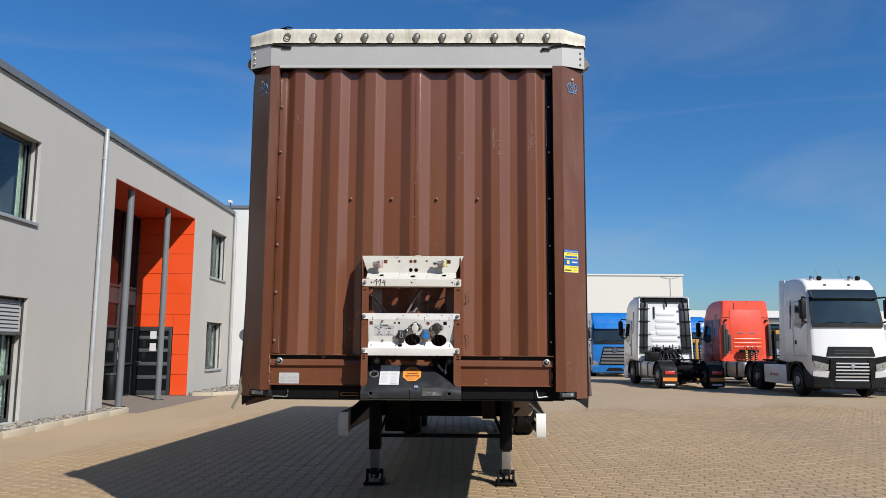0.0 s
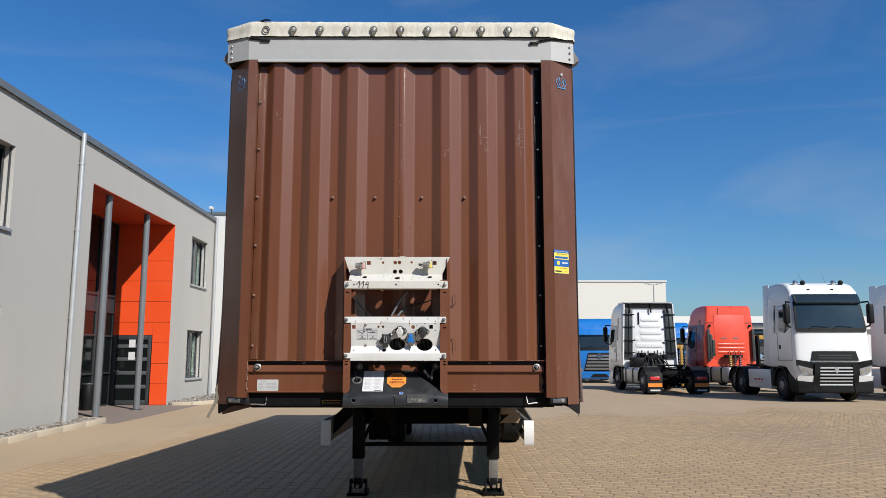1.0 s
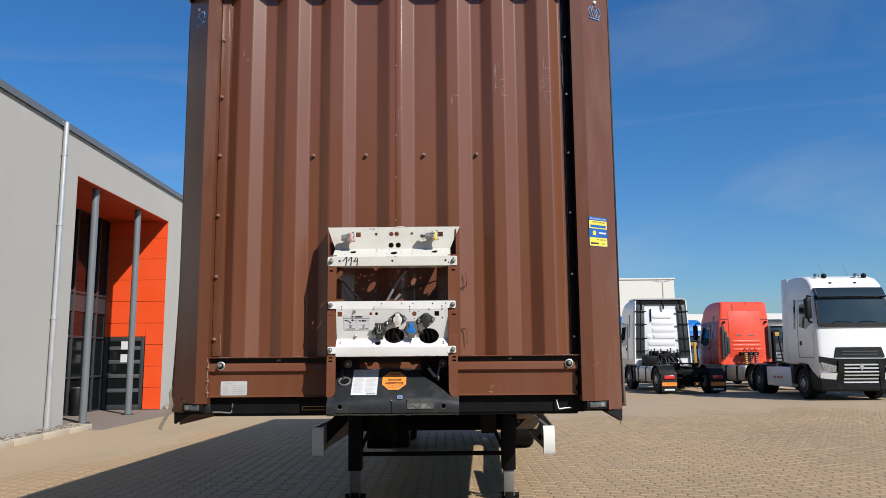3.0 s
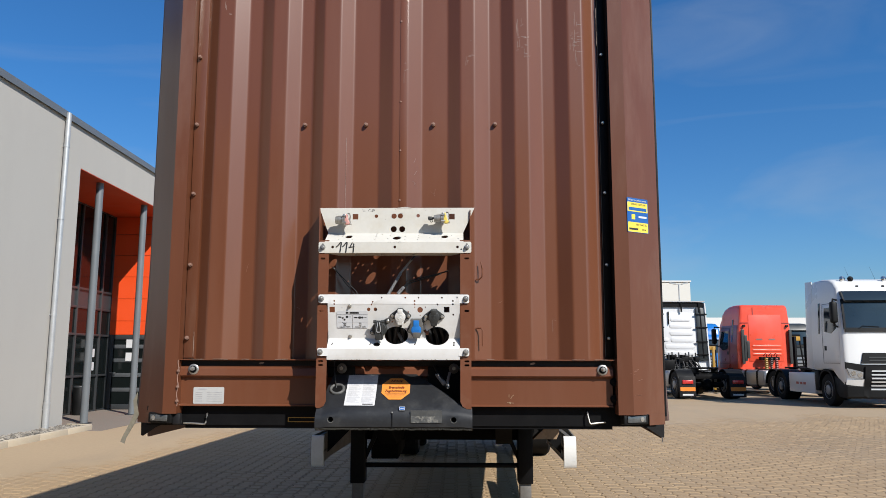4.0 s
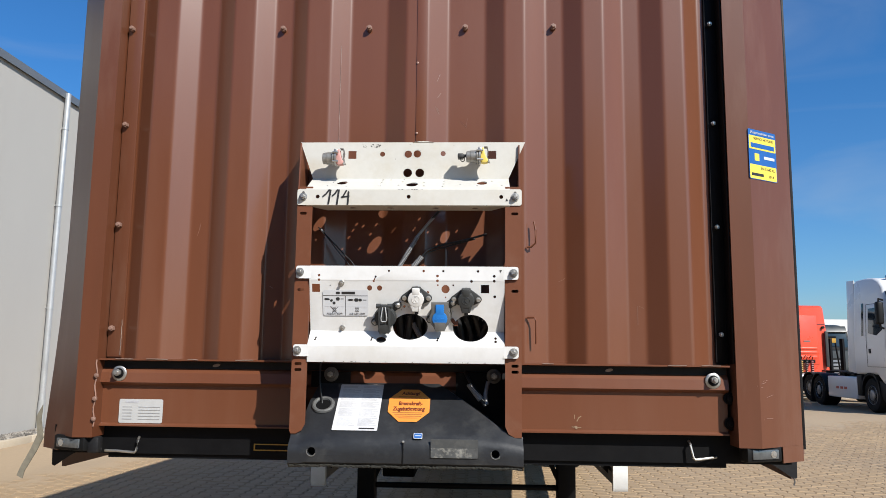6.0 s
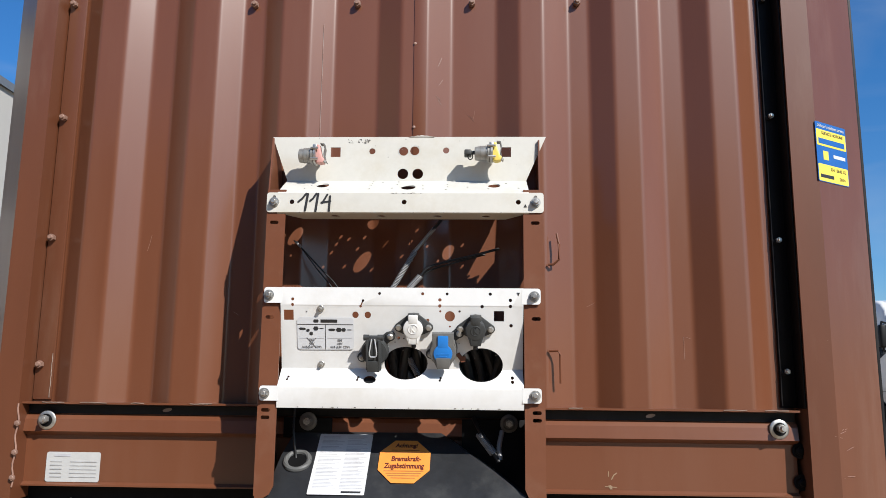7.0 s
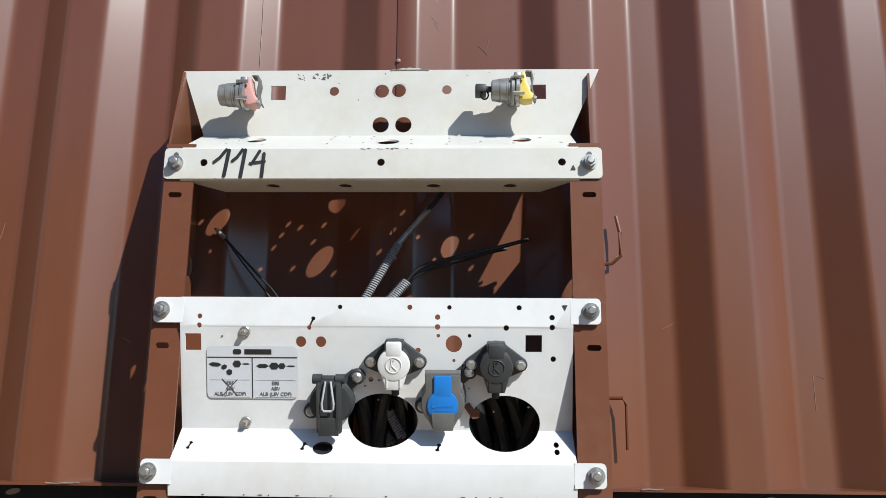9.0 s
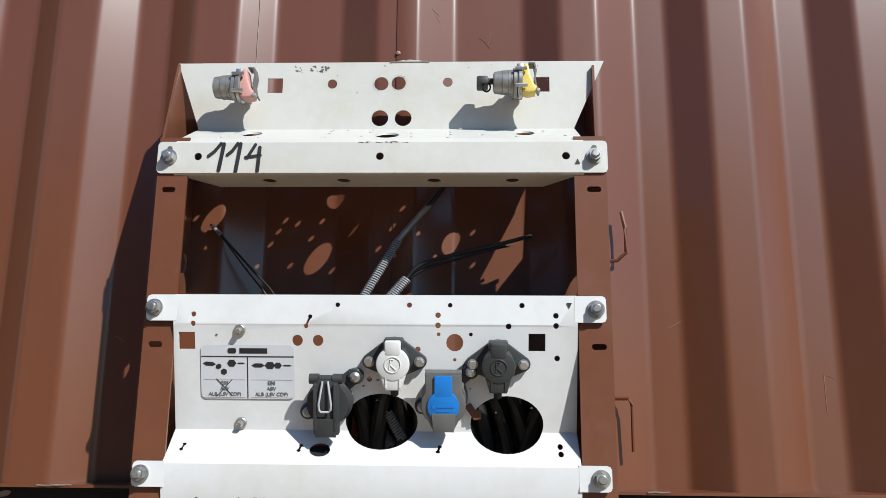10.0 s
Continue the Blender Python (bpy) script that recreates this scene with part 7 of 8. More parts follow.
part("rear_bar", add_box(bmesh.new(), (-1.2 + off(10.4), 10.3, 0.42), (1.2 + off(10.4), 10.4, 0.56)), LEG_GREY, trailer)

# ---- parked tractor units ----
def shaped(bm, top=3.0, rate=0.05, front=0.05):
    """Draws the cab in towards its roof and rounds the nose in plan."""
    for v in bm.verts:
        if v.co.z > top:
            v.co.x *= 1 - rate * (v.co.z - top)
        if v.co.y < 0.5:
            v.co.y += front * (abs(v.co.x) / 1.2) ** 2.5 * 1.6
    return bm


def cab_shell(profile, half):
    """The cab's side profile carried across its width, rounded at the edges."""
    bm = bmesh.new()
    rings = []
    xs = [-half, -half + 0.015, -half + 0.06, -half + 0.14] + [-half + 0.14 + (2 * half - 0.28) * k / 8 for k in range(1, 8)] + [half - 0.14, half - 0.06, half - 0.015, half]
    cy = sum(p[0] for p in profile) / len(profile)
    cz = sum(p[1] for p in profile) / len(profile)
    for x in xs:
        e = half - abs(x)
        inset = 0.075 if e < 0.005 else 0.042 if e < 0.03 else 0.012 if e < 0.1 else 0.0
        ring = []
        for y, z in profile:
            d = Vector((cy - y, cz - z)).normalized() * inset * 1.3
            ring.append((x, y + d.x, z + d.y))
        rings.append(ring)
    return sliced(add_loft(bm, rings))


def sliced(bm):
    """Cuts the large side faces into fields, so that they follow the cab's taper."""
    for co, no in [((0, 0, z), (0, 0, 1)) for z in (1.4, 1.9, 2.2, 2.6, 3.0, 3.4)] + [((0, y, 0), (0, 1, 0)) for y in (0.7, 1.3, 2.0, 2.15)]:
        bmesh.ops.bisect_plane(bm, geom=bm.verts[:] + bm.edges[:] + bm.faces[:], plane_co=co, plane_no=no)
    return bm


def tractor(m, paint_, label, roof, style, side_paint=None, rear="plain", lamps=False, screen=(2.25, 3.22), group="parked tractor units", skirt=None, lift=0.0, taper=0.05):
    """A 4x2 tractor unit, its nose towards local -y at y = 0, standing on z = 0."""
    t = thing("tractor_unit", label, "truck", m, group)
    H, (W0, W1) = roof, screen
    zs = [0.55, 0.75, 1.20, 1.60, W0 - 0.05, (W0 + W1) / 2, W1, W1 + 0.12, H - 0.34]
    yo = [0.10, 0.02, 0.0, 0.03, 0.08, 0.18, 0.29, 0.36, 0.54]
    prof = [(2.28, 1.02), (0.95, 1.02), (0.62, 0.78), (0.10, 0.55)] + list(zip(yo[1:], zs[1:])) + [(0.78, H - 0.14), (1.10, H - 0.04), (1.6, H), (2.20, H - 0.02), (2.28, H - 0.09)]
    part("cab", shaped(cab_shell(prof, 1.235), 2.2, taper), paint_, t, smooth=40)

    def lay(b, out=0.0):
        """Lays a flat front piece on the raked nose."""
        for v in b.verts:
            v.co.y += float(np.interp(v.co.z, zs, yo)) - out + 0.05 * (abs(v.co.x) / 1.2) ** 2.5 * 1.6
        return b

    def front_piece(name, outline, mat_, depth=0.03, out=0.02, cuts=6, parent=None):
        b = add_prism(bmesh.new(), outline, depth, FRONT)
        if cuts:
            bmesh.ops.subdivide_edges(b, edges=[e for e in b.edges if e.calc_length() > 0.25], cuts=cuts, use_grid_fill=True)
        return part(name, lay(b, out), mat_, parent or t, smooth=40)

    ws = front_piece("windscreen", [(-1.12, W0), (1.12, W0), (1.07, W1), (-1.07, W1)], CAB_GLASS, 0.03, 0.045)
    front_piece("screen_base", [(-1.15, W0 - 0.13), (1.15, W0 - 0.13), (1.13, W0), (-1.13, W0)], CAB_PLASTIC, 0.04, 0.05)
    for s in (-1, 1):
        front_piece("pillar_trim", [(s * 1.11, W0 - 0.05), (s * 1.17, W0 - 0.05), (s * 1.115, W1 + 0.03), (s * 1.06, W1 + 0.03)], CAB_PLASTIC, 0.04, 0.048)
    for x0, x1 in ((-0.75, -0.15), (0.05, 0.65)):
        b = add_tube(bmesh.new(), [(x0, 0.0, W0 - 0.03), (x0 + 0.12, 0.0, W0 + 0.05), (x1, 0.0, W0 + 0.02)], 0.014, 6)
        part("wiper", lay(b, 0.05), BLACK, ws)
    v = add_prism(bmesh.new(), [(0.34, W1 - 0.02), (0.15, W1 - 0.06), (0.11, W1 - 0.02), (0.20, W1 + 0.17), (0.30, W1 + 0.28), (0.54, W1 + 0.28)], 2.14, Matrix.Translation((-1.07, 0, 0)) @ SIDE)
    bmesh.ops.subdivide_edges(v, edges=[e for e in v.edges if e.calc_length() > 1.5], cuts=9)
    part("sun_visor", shaped(v, 9, 0, 0.05), WINDSCREEN if style == "mask" else paint_, t)
    part("bumper", shaped(add_prism(bmesh.new(), [(0.04, 0.20), (-0.03, 0.26), (-0.04, 0.56), (0.10, 0.72), (0.85, 0.86), (0.85, 0.52), (0.70, 0.32), (0.5, 0.22)], 2.46, Matrix.Translation((-1.23, 0, 0)) @ SIDE, 0.02), 9, 0, 0.05), CAB_PLASTIC if style == "mask" else paint_, t)
    if style == "mask":
        front_piece("grille_back", [(-0.80, 0.26), (0.80, 0.26), (0.80, 1.20), (-0.80, 1.20)], CAB_PLASTIC, 0.03, 0.035)
        front_piece("upper_inlet", [(-0.78, 1.27), (0.78, 1.27), (0.70, 1.58), (-0.70, 1.58)], CAB_PLASTIC, 0.06, 0.04)
        for z in (1.34, 1.43):
            front_piece("inlet_rib", [(-0.56, z), (0.56, z), (0.55, z + 0.03), (-0.55, z + 0.03)], DARK_PLASTIC, 0.02, 0.055)
        front_piece("mask", [(-1.24, 1.10), (-0.74, 1.02), (-0.74, 0.24), (0.74, 0.24), (0.74, 1.02), (1.24, 1.10), (1.24, 1.30), (0.74, 1.22), (-0.74, 1.22), (-1.24, 1.30)], CAB_PLASTIC, 0.05, 0.05)
        for s in (-1, 1):
            front_piece("mask_arm", [(s * 0.62, 0.22), (s * 0.76, 0.30), (s * 0.70, 1.16), (s * 0.52, 1.12)], CAB_PLASTIC, 0.05, 0.085)
            lampx = front_piece("headlamp", [(s * 0.78, 0.80), (s * 1.12, 0.86), (s * 1.22, 1.12), (s * 0.76, 1.00)], HEADLAMP, 0.04, 0.06)
            for cx in (0.86, 1.04):
                front_piece("reflector", circle(s * cx, 0.915 + 0.05 * (cx > 0.9), 0.07, 16), CHROME, 0.02, 0.07, 0, lampx)
            front_piece("bumper_corner", [(s * 0.74, 0.54), (s * 1.22, 0.54), (s * 1.24, 0.76), (s * 0.74, 0.78)], paint_, 0.06, 0.065)
        for z in (0.46, 0.57, 0.68, 0.79, 0.90, 1.01):
            front_piece("grille_slat", [(-0.53, z), (0.53, z), (0.54, z + 0.045), (-0.54, z + 0.045)], WIRE, 0.03, 0.075)
        front_piece("badge", [(0, 0.84), (0.07, 0.96), (0, 1.08), (-0.07, 0.96)], SILL, 0.012, 0.09, 0)
    else:
        front_piece("grille_back", [(-0.86, 0.66), (0.86, 0.66), (0.62, 1.66), (-0.62, 1.66)], CAB_PLASTIC, 0.03, 0.02)
        for k in range(5):
            z, w = 0.72 + k * 0.18, 0.80 - 0.045 * k
            front_piece("grille_slat", [(-w, z), (w, z), (w - 0.02, z + 0.11), (-w + 0.02, z + 0.11)], GRILLE_GREY, 0.04, 0.05)
        front_piece("badge", circle(0, 1.48, 0.15, 18), CHROME, 0.02, 0.085, 0)
        front_piece("lower_intake", [(-0.62, 0.30), (0.62, 0.30), (0.66, 0.50), (-0.66, 0.50)], CAB_PLASTIC, 0.04, 0.06)
        for s in (-1, 1):
            front_piece("headlamp", [(s * 0.88, 0.54), (s * 1.18, 0.58), (s * 1.22, 0.92), (s * 0.96, 0.80)], HEADLAMP, 0.04, 0.04)
    for s in (-1, 1):
        x = s * 1.236
        lean = lambda b: shaped(b, 2.2, taper, 0.0)
        if side_paint:
            part("side_panel", lean(sliced(add_prism(bmesh.new(), [(0.40, 1.06), (0.34, W0), (0.58, W1 + 0.05), (2.14, W1 + 0.05), (2.14, 1.06)], 0.010, Matrix.Translation((x - (0.009 if s < 0 else 0.001), 0, 0)) @ SIDE, 0.004))), side_paint, t)
        sd = part("door", lean(sliced(add_prism(bmesh.new(), [(0.36, 1.26), (0.30, W0), (0.52, W1 - 0.08), (1.42, W1 - 0.08), (1.42, 1.26)], 0.012, Matrix.Translation((x - (0.012 if s < 0 else 0.0), 0, 0)) @ SIDE, 0.004))), side_paint or paint_, t)
        part("side_window", lean(sliced(add_prism(bmesh.new(), [(0.46, W0), (0.62, W1 - 0.2), (1.30, W1 - 0.2), (1.30, W0 - 0.08), (0.8, W0 - 0.16)], 0.012, Matrix.Translation((x - (0.018 if s < 0 else -0.006), 0, 0)) @ SIDE))), WINDSCREEN, sd)
        for outl in ([(0.348, 1.255), (0.348, 1.266), (1.432, 1.266), (1.432, 1.255)], [(1.421, 1.266), (1.421, W1 - 0.07), (1.432, W1 - 0.07), (1.432, 1.266)], [(0.50, W1 - 0.078), (0.50, W1 - 0.067), (1.421, W1 - 0.067), (1.421, W1 - 0.078)]):
            part("door_gap", lean(sliced(add_prism(bmesh.new(), outl, 0.006, Matrix.Translation((x + (0.0125 if s > 0 else -0.0185), 0, 0)) @ SIDE))), BLACK, sd)
        part("door_grip", add_box(bmesh.new(), (x - 0.02, 1.18, 1.66), (x + 0.02, 1.32, 1.80), 0.006), CAB_PLASTIC, sd)
        part("side_slot", lean(add_prism(bmesh.new(), [(1.62, 2.2), (1.72, 2.2), (1.72, 3.2), (1.62, 3.2)], 0.012, Matrix.Translation((x - (0.014 if s < 0 else -0.002), 0, 0)) @ SIDE)), WINDSCREEN, t)
        b = add_prism(bmesh.new(), strip([(1.36 + 0.56 * math.cos(radians(a)), 0.52 + 0.56 * math.sin(radians(a))) for a in range(-5, 190, 12)], 0.06), 0.34, Matrix.Translation((x - (0.02 if s < 0 else 0.32), 0, 0)) @ SIDE)
        part("wheel_arch", b, CAB_PLASTIC, t)
        part("arch_liner", add_box(bmesh.new(), (s * 0.86 - 0.01, 0.86, 0.5), (s * 0.86 + 0.01, 1.95, 1.03)), BLACK, t)
        mir = part("mirror", add_box(bmesh.new(), (min(x + s * 0.06, x + s * 0.26), 0.14, W0 + 0.15), (max(x + s * 0.06, x + s * 0.26), 0.34, W1 - 0.06), 0.06, 3), CAB_PLASTIC, t)
        part("mirror_arm", add_tube(bmesh.new(), [(x - s * 0.04, 0.42, W1), (x + s * 0.14, 0.28, W1 + 0.02), (x + s * 0.16, 0.26, W1 - 0.08)], 0.03, 6), CAB_PLASTIC, mir)
        part("mirror_arm", add_tube(bmesh.new(), [(x - s * 0.02, 0.36, W0 + 0.02), (x + s * 0.14, 0.28, W0 + 0.08), (x + s * 0.16, 0.26, W0 + 0.18)], 0.03, 6), CAB_PLASTIC, mir)
        part("step_box", add_box(bmesh.new(), (s * 1.05 - 0.17, 1.95, 0.36), (s * 1.05 + 0.17, 2.25, 1.0), 0.03), CAB_PLASTIC, t)
        rnd = 0.03 if skirt else 0.12
        tk = part("fuel_tank" if not skirt else "side_skirt", add_box(bmesh.new(), (s * 1.0 - 0.22, 2.28, 0.34), (s * 1.0 + 0.22, 4.32, 1.02), rnd, 3), skirt or TANK, t)
        for y in (2.95, 3.22, 3.52) if skirt else ():
            part("bar", add_box(bmesh.new(), (s * 1.22 - 0.003, y, 0.62), (s * 1.22 + 0.003, y + 0.20, 0.70), 0.001), MARK_RED, tk)
        for y in () if skirt else (2.7, 3.7):
            part("tank_strap", add_box(bmesh.new(), (s * 1.0 - 0.226, y, 0.334), (s * 1.0 + 0.226, y + 0.07, 1.026), rnd, 3), BLACK, tk)
        wheel(s * 1.06, 1.36, 0.51, 0.51, 0.31, t)
        wheel(s * 0.94, 5.05, 0.51, 0.51, 0.58, t)
        b = add_prism(bmesh.new(), strip([(5.05 + 0.60 * math.cos(radians(a)), 0.50 + 0.60 * math.sin(radians(a))) for a in range(0, 181, 15)], 0.03), 0.62, Matrix.Translation((s * 0.94 - 0.31, 0, 0)) @ SIDE)
        part("mudguard", b, CAB_PLASTIC, t)
        fl = part("mud_flap", add_box(bmesh.new(), (s * 0.94 - 0.31, 5.66, 0.07), (s * 0.94 + 0.31, 5.70, 0.84), 0.02), RUBBER, t)
        part("white_bar", add_box(bmesh.new(), (s * 0.94 - 0.20, 5.701, 0.135), (s * 0.94 + 0.20, 5.705, 0.195)), PAPER, fl)
        part("orange_board", add_box(bmesh.new(), (s * 0.94 - 0.28, 5.701, 0.30), (s * 0.94 + 0.28, 5.712, 0.44)), MARK_ORANGE, fl)
        part("tail_lamp", add_box(bmesh.new(), (s * 0.94 - 0.20, 5.66, 0.56), (s * 0.94 + 0.20, 5.74, 0.70), 0.015), TAIL_RED, t)
        part("chassis_rail", add_box(bmesh.new(), (s * 0.42 - 0.04, 0.7, 0.72), (s * 0.42 + 0.04, 5.62, 0.98)), BLACK, t)
        # side deflectors behind the cab
        if rear == "spoiler":
            edge = 0.78
            d = part("side_deflector", shaped(add_prism(bmesh.new(), [(2.20, 1.05), (2.40, 1.10), (2.40, H - 0.04), (2.20, H - 0.02)], 0.06, Matrix.Translation((s * 1.215 - 0.03, 0, 0)) @ SIDE, 0.01), 1.6, 0.045, 0.0), paint_, t)
            part("rubber_strip", shaped(add_box(bmesh.new(), (min(s * edge, s * 1.15), 2.30, 1.40), (max(s * edge, s * 1.15), 2.38, H - 0.25), 0.02), 1.6, 0.045, 0.0), TRUCK_GREY, d)
            part("strip_joint", shaped(add_box(bmesh.new(), (min(s * 0.95, s * 0.99), 2.375, 1.5), (max(s * 0.95, s * 0.99), 2.40, H - 0.3)), 1.6, 0.045, 0.0), BLACK, d)
            for z in (1.62, 2.15, 2.75, 3.3):
                part("stay", add_box(bmesh.new(), (min(s * (edge - 0.12), s * 1.16), 2.38, z), (max(s * (edge - 0.12), s * 1.16), 2.43, z + 0.045)), BLACK, d)
        elif rear == "folded":
            for k in range(3 if s > 0 else 1):
                b = add_prism(bmesh.new(), rect(0.0, 1.25 + 0.12 * k, 0.13, 2.75 - 0.25 * k, 0.05), 0.08, Matrix.Translation((s * 1.08 - 0.065 - s * 0.10 * k, 2.34 + 0.03 * k, 0)) @ FRONT, 0.015)
                part("folded_deflector", b, DARK_PLASTIC, t)
            part("work_lamp", add_cyl(bmesh.new(), (s * 0.98, 2.28, 2.90), (s * 0.98, 2.38, 2.90), 0.055, n=14), CAB_PLASTIC, t)
        else:
            d = part("side_deflector", shaped(add_prism(bmesh.new(), [(2.26, 1.05), (2.75, 1.10), (2.75, H + 0.02), (2.26, H)], 0.03, Matrix.Translation((s * 1.215 - 0.015, 0, 0)) @ SIDE, 0.01), 2.2, 0.05, 0.0), paint_, t)
    if rear == "spoiler":
        part("roof_spoiler", add_prism(bmesh.new(), [(1.3, H - 0.02), (2.42, H), (2.44, H + 0.05), (1.5, H + 0.06)], 2.18, Matrix.Translation((-1.09, 0, 0)) @ SIDE), paint_, t)
        # black bar put in for the dark gap under the roof spoiler
        part("spoiler_gap", add_box(bmesh.new(), (-1.04, 2.30, H - 0.20), (1.04, 2.36, H - 0.03)), BLACK, t)
        for x in (-0.85, -0.1, 0.85):
            part("spoiler_strut", add_box(bmesh.new(), (x - 0.03, 2.36, H - 0.42), (x + 0.03, 2.41, H - 0.02)), BLACK, t)
        part("air_filter", add_prism(bmesh.new(), [(-0.50, 1.02), (0.3, 1.02), (0.26, 1.40), (0.10, 1.52), (-0.30, 1.50), (-0.50, 1.35)], 0.35, Matrix.Translation((0, 2.36, 0)) @ FRONT, 0.05), BLACK, t)
        rr = random.Random(3)
        for k in range(9):
            x0 = -0.6 + 0.14 * k
            part("air_line", add_tube(bmesh.new(), [(x0, 2.42, 1.75 - rr.random() * 0.2), (x0 + 0.1, 2.72, 1.62 - rr.random() * 0.3), (x0 + rr.uniform(-0.2, 0.2), 2.9, 1.05)], 0.028, 6), CABLE, t)
        b = bmesh.new()
        for k in range(12):
            cx, cz, w, h = rr.uniform(-0.58, 0.58), rr.uniform(1.12, 1.58), rr.uniform(0.05, 0.14), rr.uniform(0.05, 0.12)
            add_box(b, (cx - w, 2.44, cz - h), (cx + w, 2.60 + rr.uniform(0, 0.2), cz + h), 0.02)
        part("valve_stack", b, BLACK, t)
        part("battery_box", add_box(bmesh.new(), (0.45, 2.42, 1.0), (0.95, 3.0, 1.42), 0.04), BLACK, t)
    bw = part("rear_panel", add_prism(bmesh.new(), [(-0.78, 1.35), (0.78, 1.35), (0.74, H - 0.45), (-0.74, H - 0.45)], 0.03, Matrix.Translation((0, 2.27, 0)) @ FRONT, 0.012), paint_, t)
    if rear == "folded":
        for z in (1.62, 1.80, 1.98):
            part("pressed_rib", add_prism(bmesh.new(), rect(-0.70, z, 0.62, z + 0.09, 0.03), 0.018, Matrix.Translation((0, 2.30, 0)) @ FRONT, 0.01), paint_, bw)
        for x in (-0.28, 0.30):
            part("vent", add_prism(bmesh.new(), rect(x - 0.14, 2.30, x + 0.14, 2.345, 0.015), 0.015, Matrix.Translation((0, 2.302, 0)) @ FRONT), GRILLE_GREY, bw)
        part("roof_joint", add_box(bmesh.new(), (-1.10, 2.285, 3.02), (1.10, 2.296, 3.05)), TRUCK_MAROON, bw)
        part("roof_seam", add_box(bmesh.new(), (0.52, 2.285, 2.2), (0.54, 2.297, H - 0.12)), TRUCK_MAROON, bw)
    else:
        for z0, z1, x0, x1 in ((3.02, 3.18, -0.50, 0.36), (2.74, 2.92, -0.56, 0.40), (2.44, 2.64, -0.60, 0.40), (2.16, 2.36, -0.62, 0.36), (1.88, 2.08, -0.62, 0.60), (1.62, 1.80, -0.62, 0.60), (2.18, 2.34, 0.44, 0.66)):
            part("pressed_field", add_prism(bmesh.new(), rect(x0, z0, x1, z1, 0.08), 0.018, Matrix.Translation((0, 2.30, 0)) @ FRONT, 0.012), paint_, bw)
        part("ladder_rail", add_box(bmesh.new(), (0.42, 2.30, 2.9), (0.46, 2.36, H - 0.4)), BLACK, bw)
    for y in (2.6, 4.4, 5.5):
        part("cross_member", add_box(bmesh.new(), (-0.38, y, 0.76), (0.38, y + 0.10, 0.94)), BLACK, t)
    part("rear_cross_bar", add_box(bmesh.new(), (-0.62, 5.62, 0.74), (0.62, 5.70, 0.90), 0.01), BLACK, t)
    part("axle", add_cyl(bmesh.new(), (-0.75, 5.05, 0.51), (0.75, 5.05, 0.51), 0.10, n=14), BLACK, t)
    part("differential", add_lathe(bmesh.new(), [(0.06, -0.24), (0.20, -0.14), (0.24, 0.0), (0.20, 0.14), (0.06, 0.24)], pose(0, 5.05, 0.51, 90), 20), BLACK, t)
    b = add_prism(bmesh.new(), [(-0.45, 4.55), (0.45, 4.55), (0.48, 5.05), (0.34, 5.42), (0.12, 5.48), (0.06, 5.10), (-0.06, 5.10), (-0.12, 5.48), (-0.34, 5.42), (-0.48, 5.05)], 0.06, Matrix.Translation((0, 0, 1.10)), 0.01)
    add_box(b, (-0.44, 4.8, 0.98), (-0.30, 5.15, 1.10))
    add_box(b, (0.30, 4.8, 0.98), (0.44, 5.15, 1.10))
    part("fifth_wheel", b, BLACK, t)
    # coiled hoses on their bracket
    part("hose_bracket", add_box(bmesh.new(), (-0.42, 2.40, 1.42), (0.42, 2.62, 1.56), 0.01), BLACK, t)
    for k in (1, 3, 5) if rear == "folded" else range(7):
        x = -0.36 + k * 0.115
        mat_ = CABLE
        if rear == "folded" and k in (1, 5):
            mat_ = HOSE_YELLOW if k == 5 else HOSE_RED
        pts = [(x + 0.05 * math.cos(a * 0.9), 2.66 + 0.05 * math.sin(a * 0.9), 1.50 - a * 0.012) for a in range(46)]
        part("coiled_hose", add_tube(bmesh.new(), pts, 0.018 if mat_ is CABLE else 0.034, 5), mat_, t)
        if rear != "folded":
            continue
        part("hose_loop", add_tube(bmesh.new(), [(x, 2.62, 1.48), (x, 2.74, 1.66), (x + 0.06, 2.72, 1.72), (x + 0.10, 2.62, 1.60)], 0.018, 5), mat_ if mat_ is CABLE else BLACK, t)
    part("catwalk", add_box(bmesh.new(), (-0.62, 2.40, 1.0), (0.62, 4.2, 1.03)), CAB_PLASTIC, t)
    part("engine_tunnel", add_box(bmesh.new(), (-0.5, 0.6, 0.4), (0.5, 2.35, 1.06)), BLACK, t)
    if lamps:
        for x in (-0.78, -0.52, 0.52, 0.78):
            b = add_lathe(bmesh.new(), [(0.02, 0.05), (0.085, 0.0), (0.09, -0.035), (0.08, -0.05)], pose(x, 0.80, H - 0.05, 90), 16)
            lm = part("roof_lamp", b, CHROME if x in (-0.78, 0.52) else CAB_PLASTIC, t)
            part("lamp_foot", add_cyl(bmesh.new(), (x, 0.84, H - 0.16), (x, 0.84, H - 0.05), 0.016, n=8), BLACK, lm)
        for x in (-0.45, 0.35):
            part("antenna", add_cyl(bmesh.new(), (x, 1.0, H - 0.05), (x - 0.10, 1.1, H + 0.38), 0.004, 0.002, n=6), BLACK, t)
            part("roof_marker", add_box(bmesh.new(), (x - 0.05, 0.53, H - 0.33), (x + 0.03, 0.66, H - 0.28), 0.015), CAB_PLASTIC, t)
    low = ("wheel", "axle", "differential", "mudguard", "mud_flap", "tail_lamp", "chassis_rail", "cross_member", "rear_cross_bar", "fifth_wheel", "side_skirt", "fuel_tank")
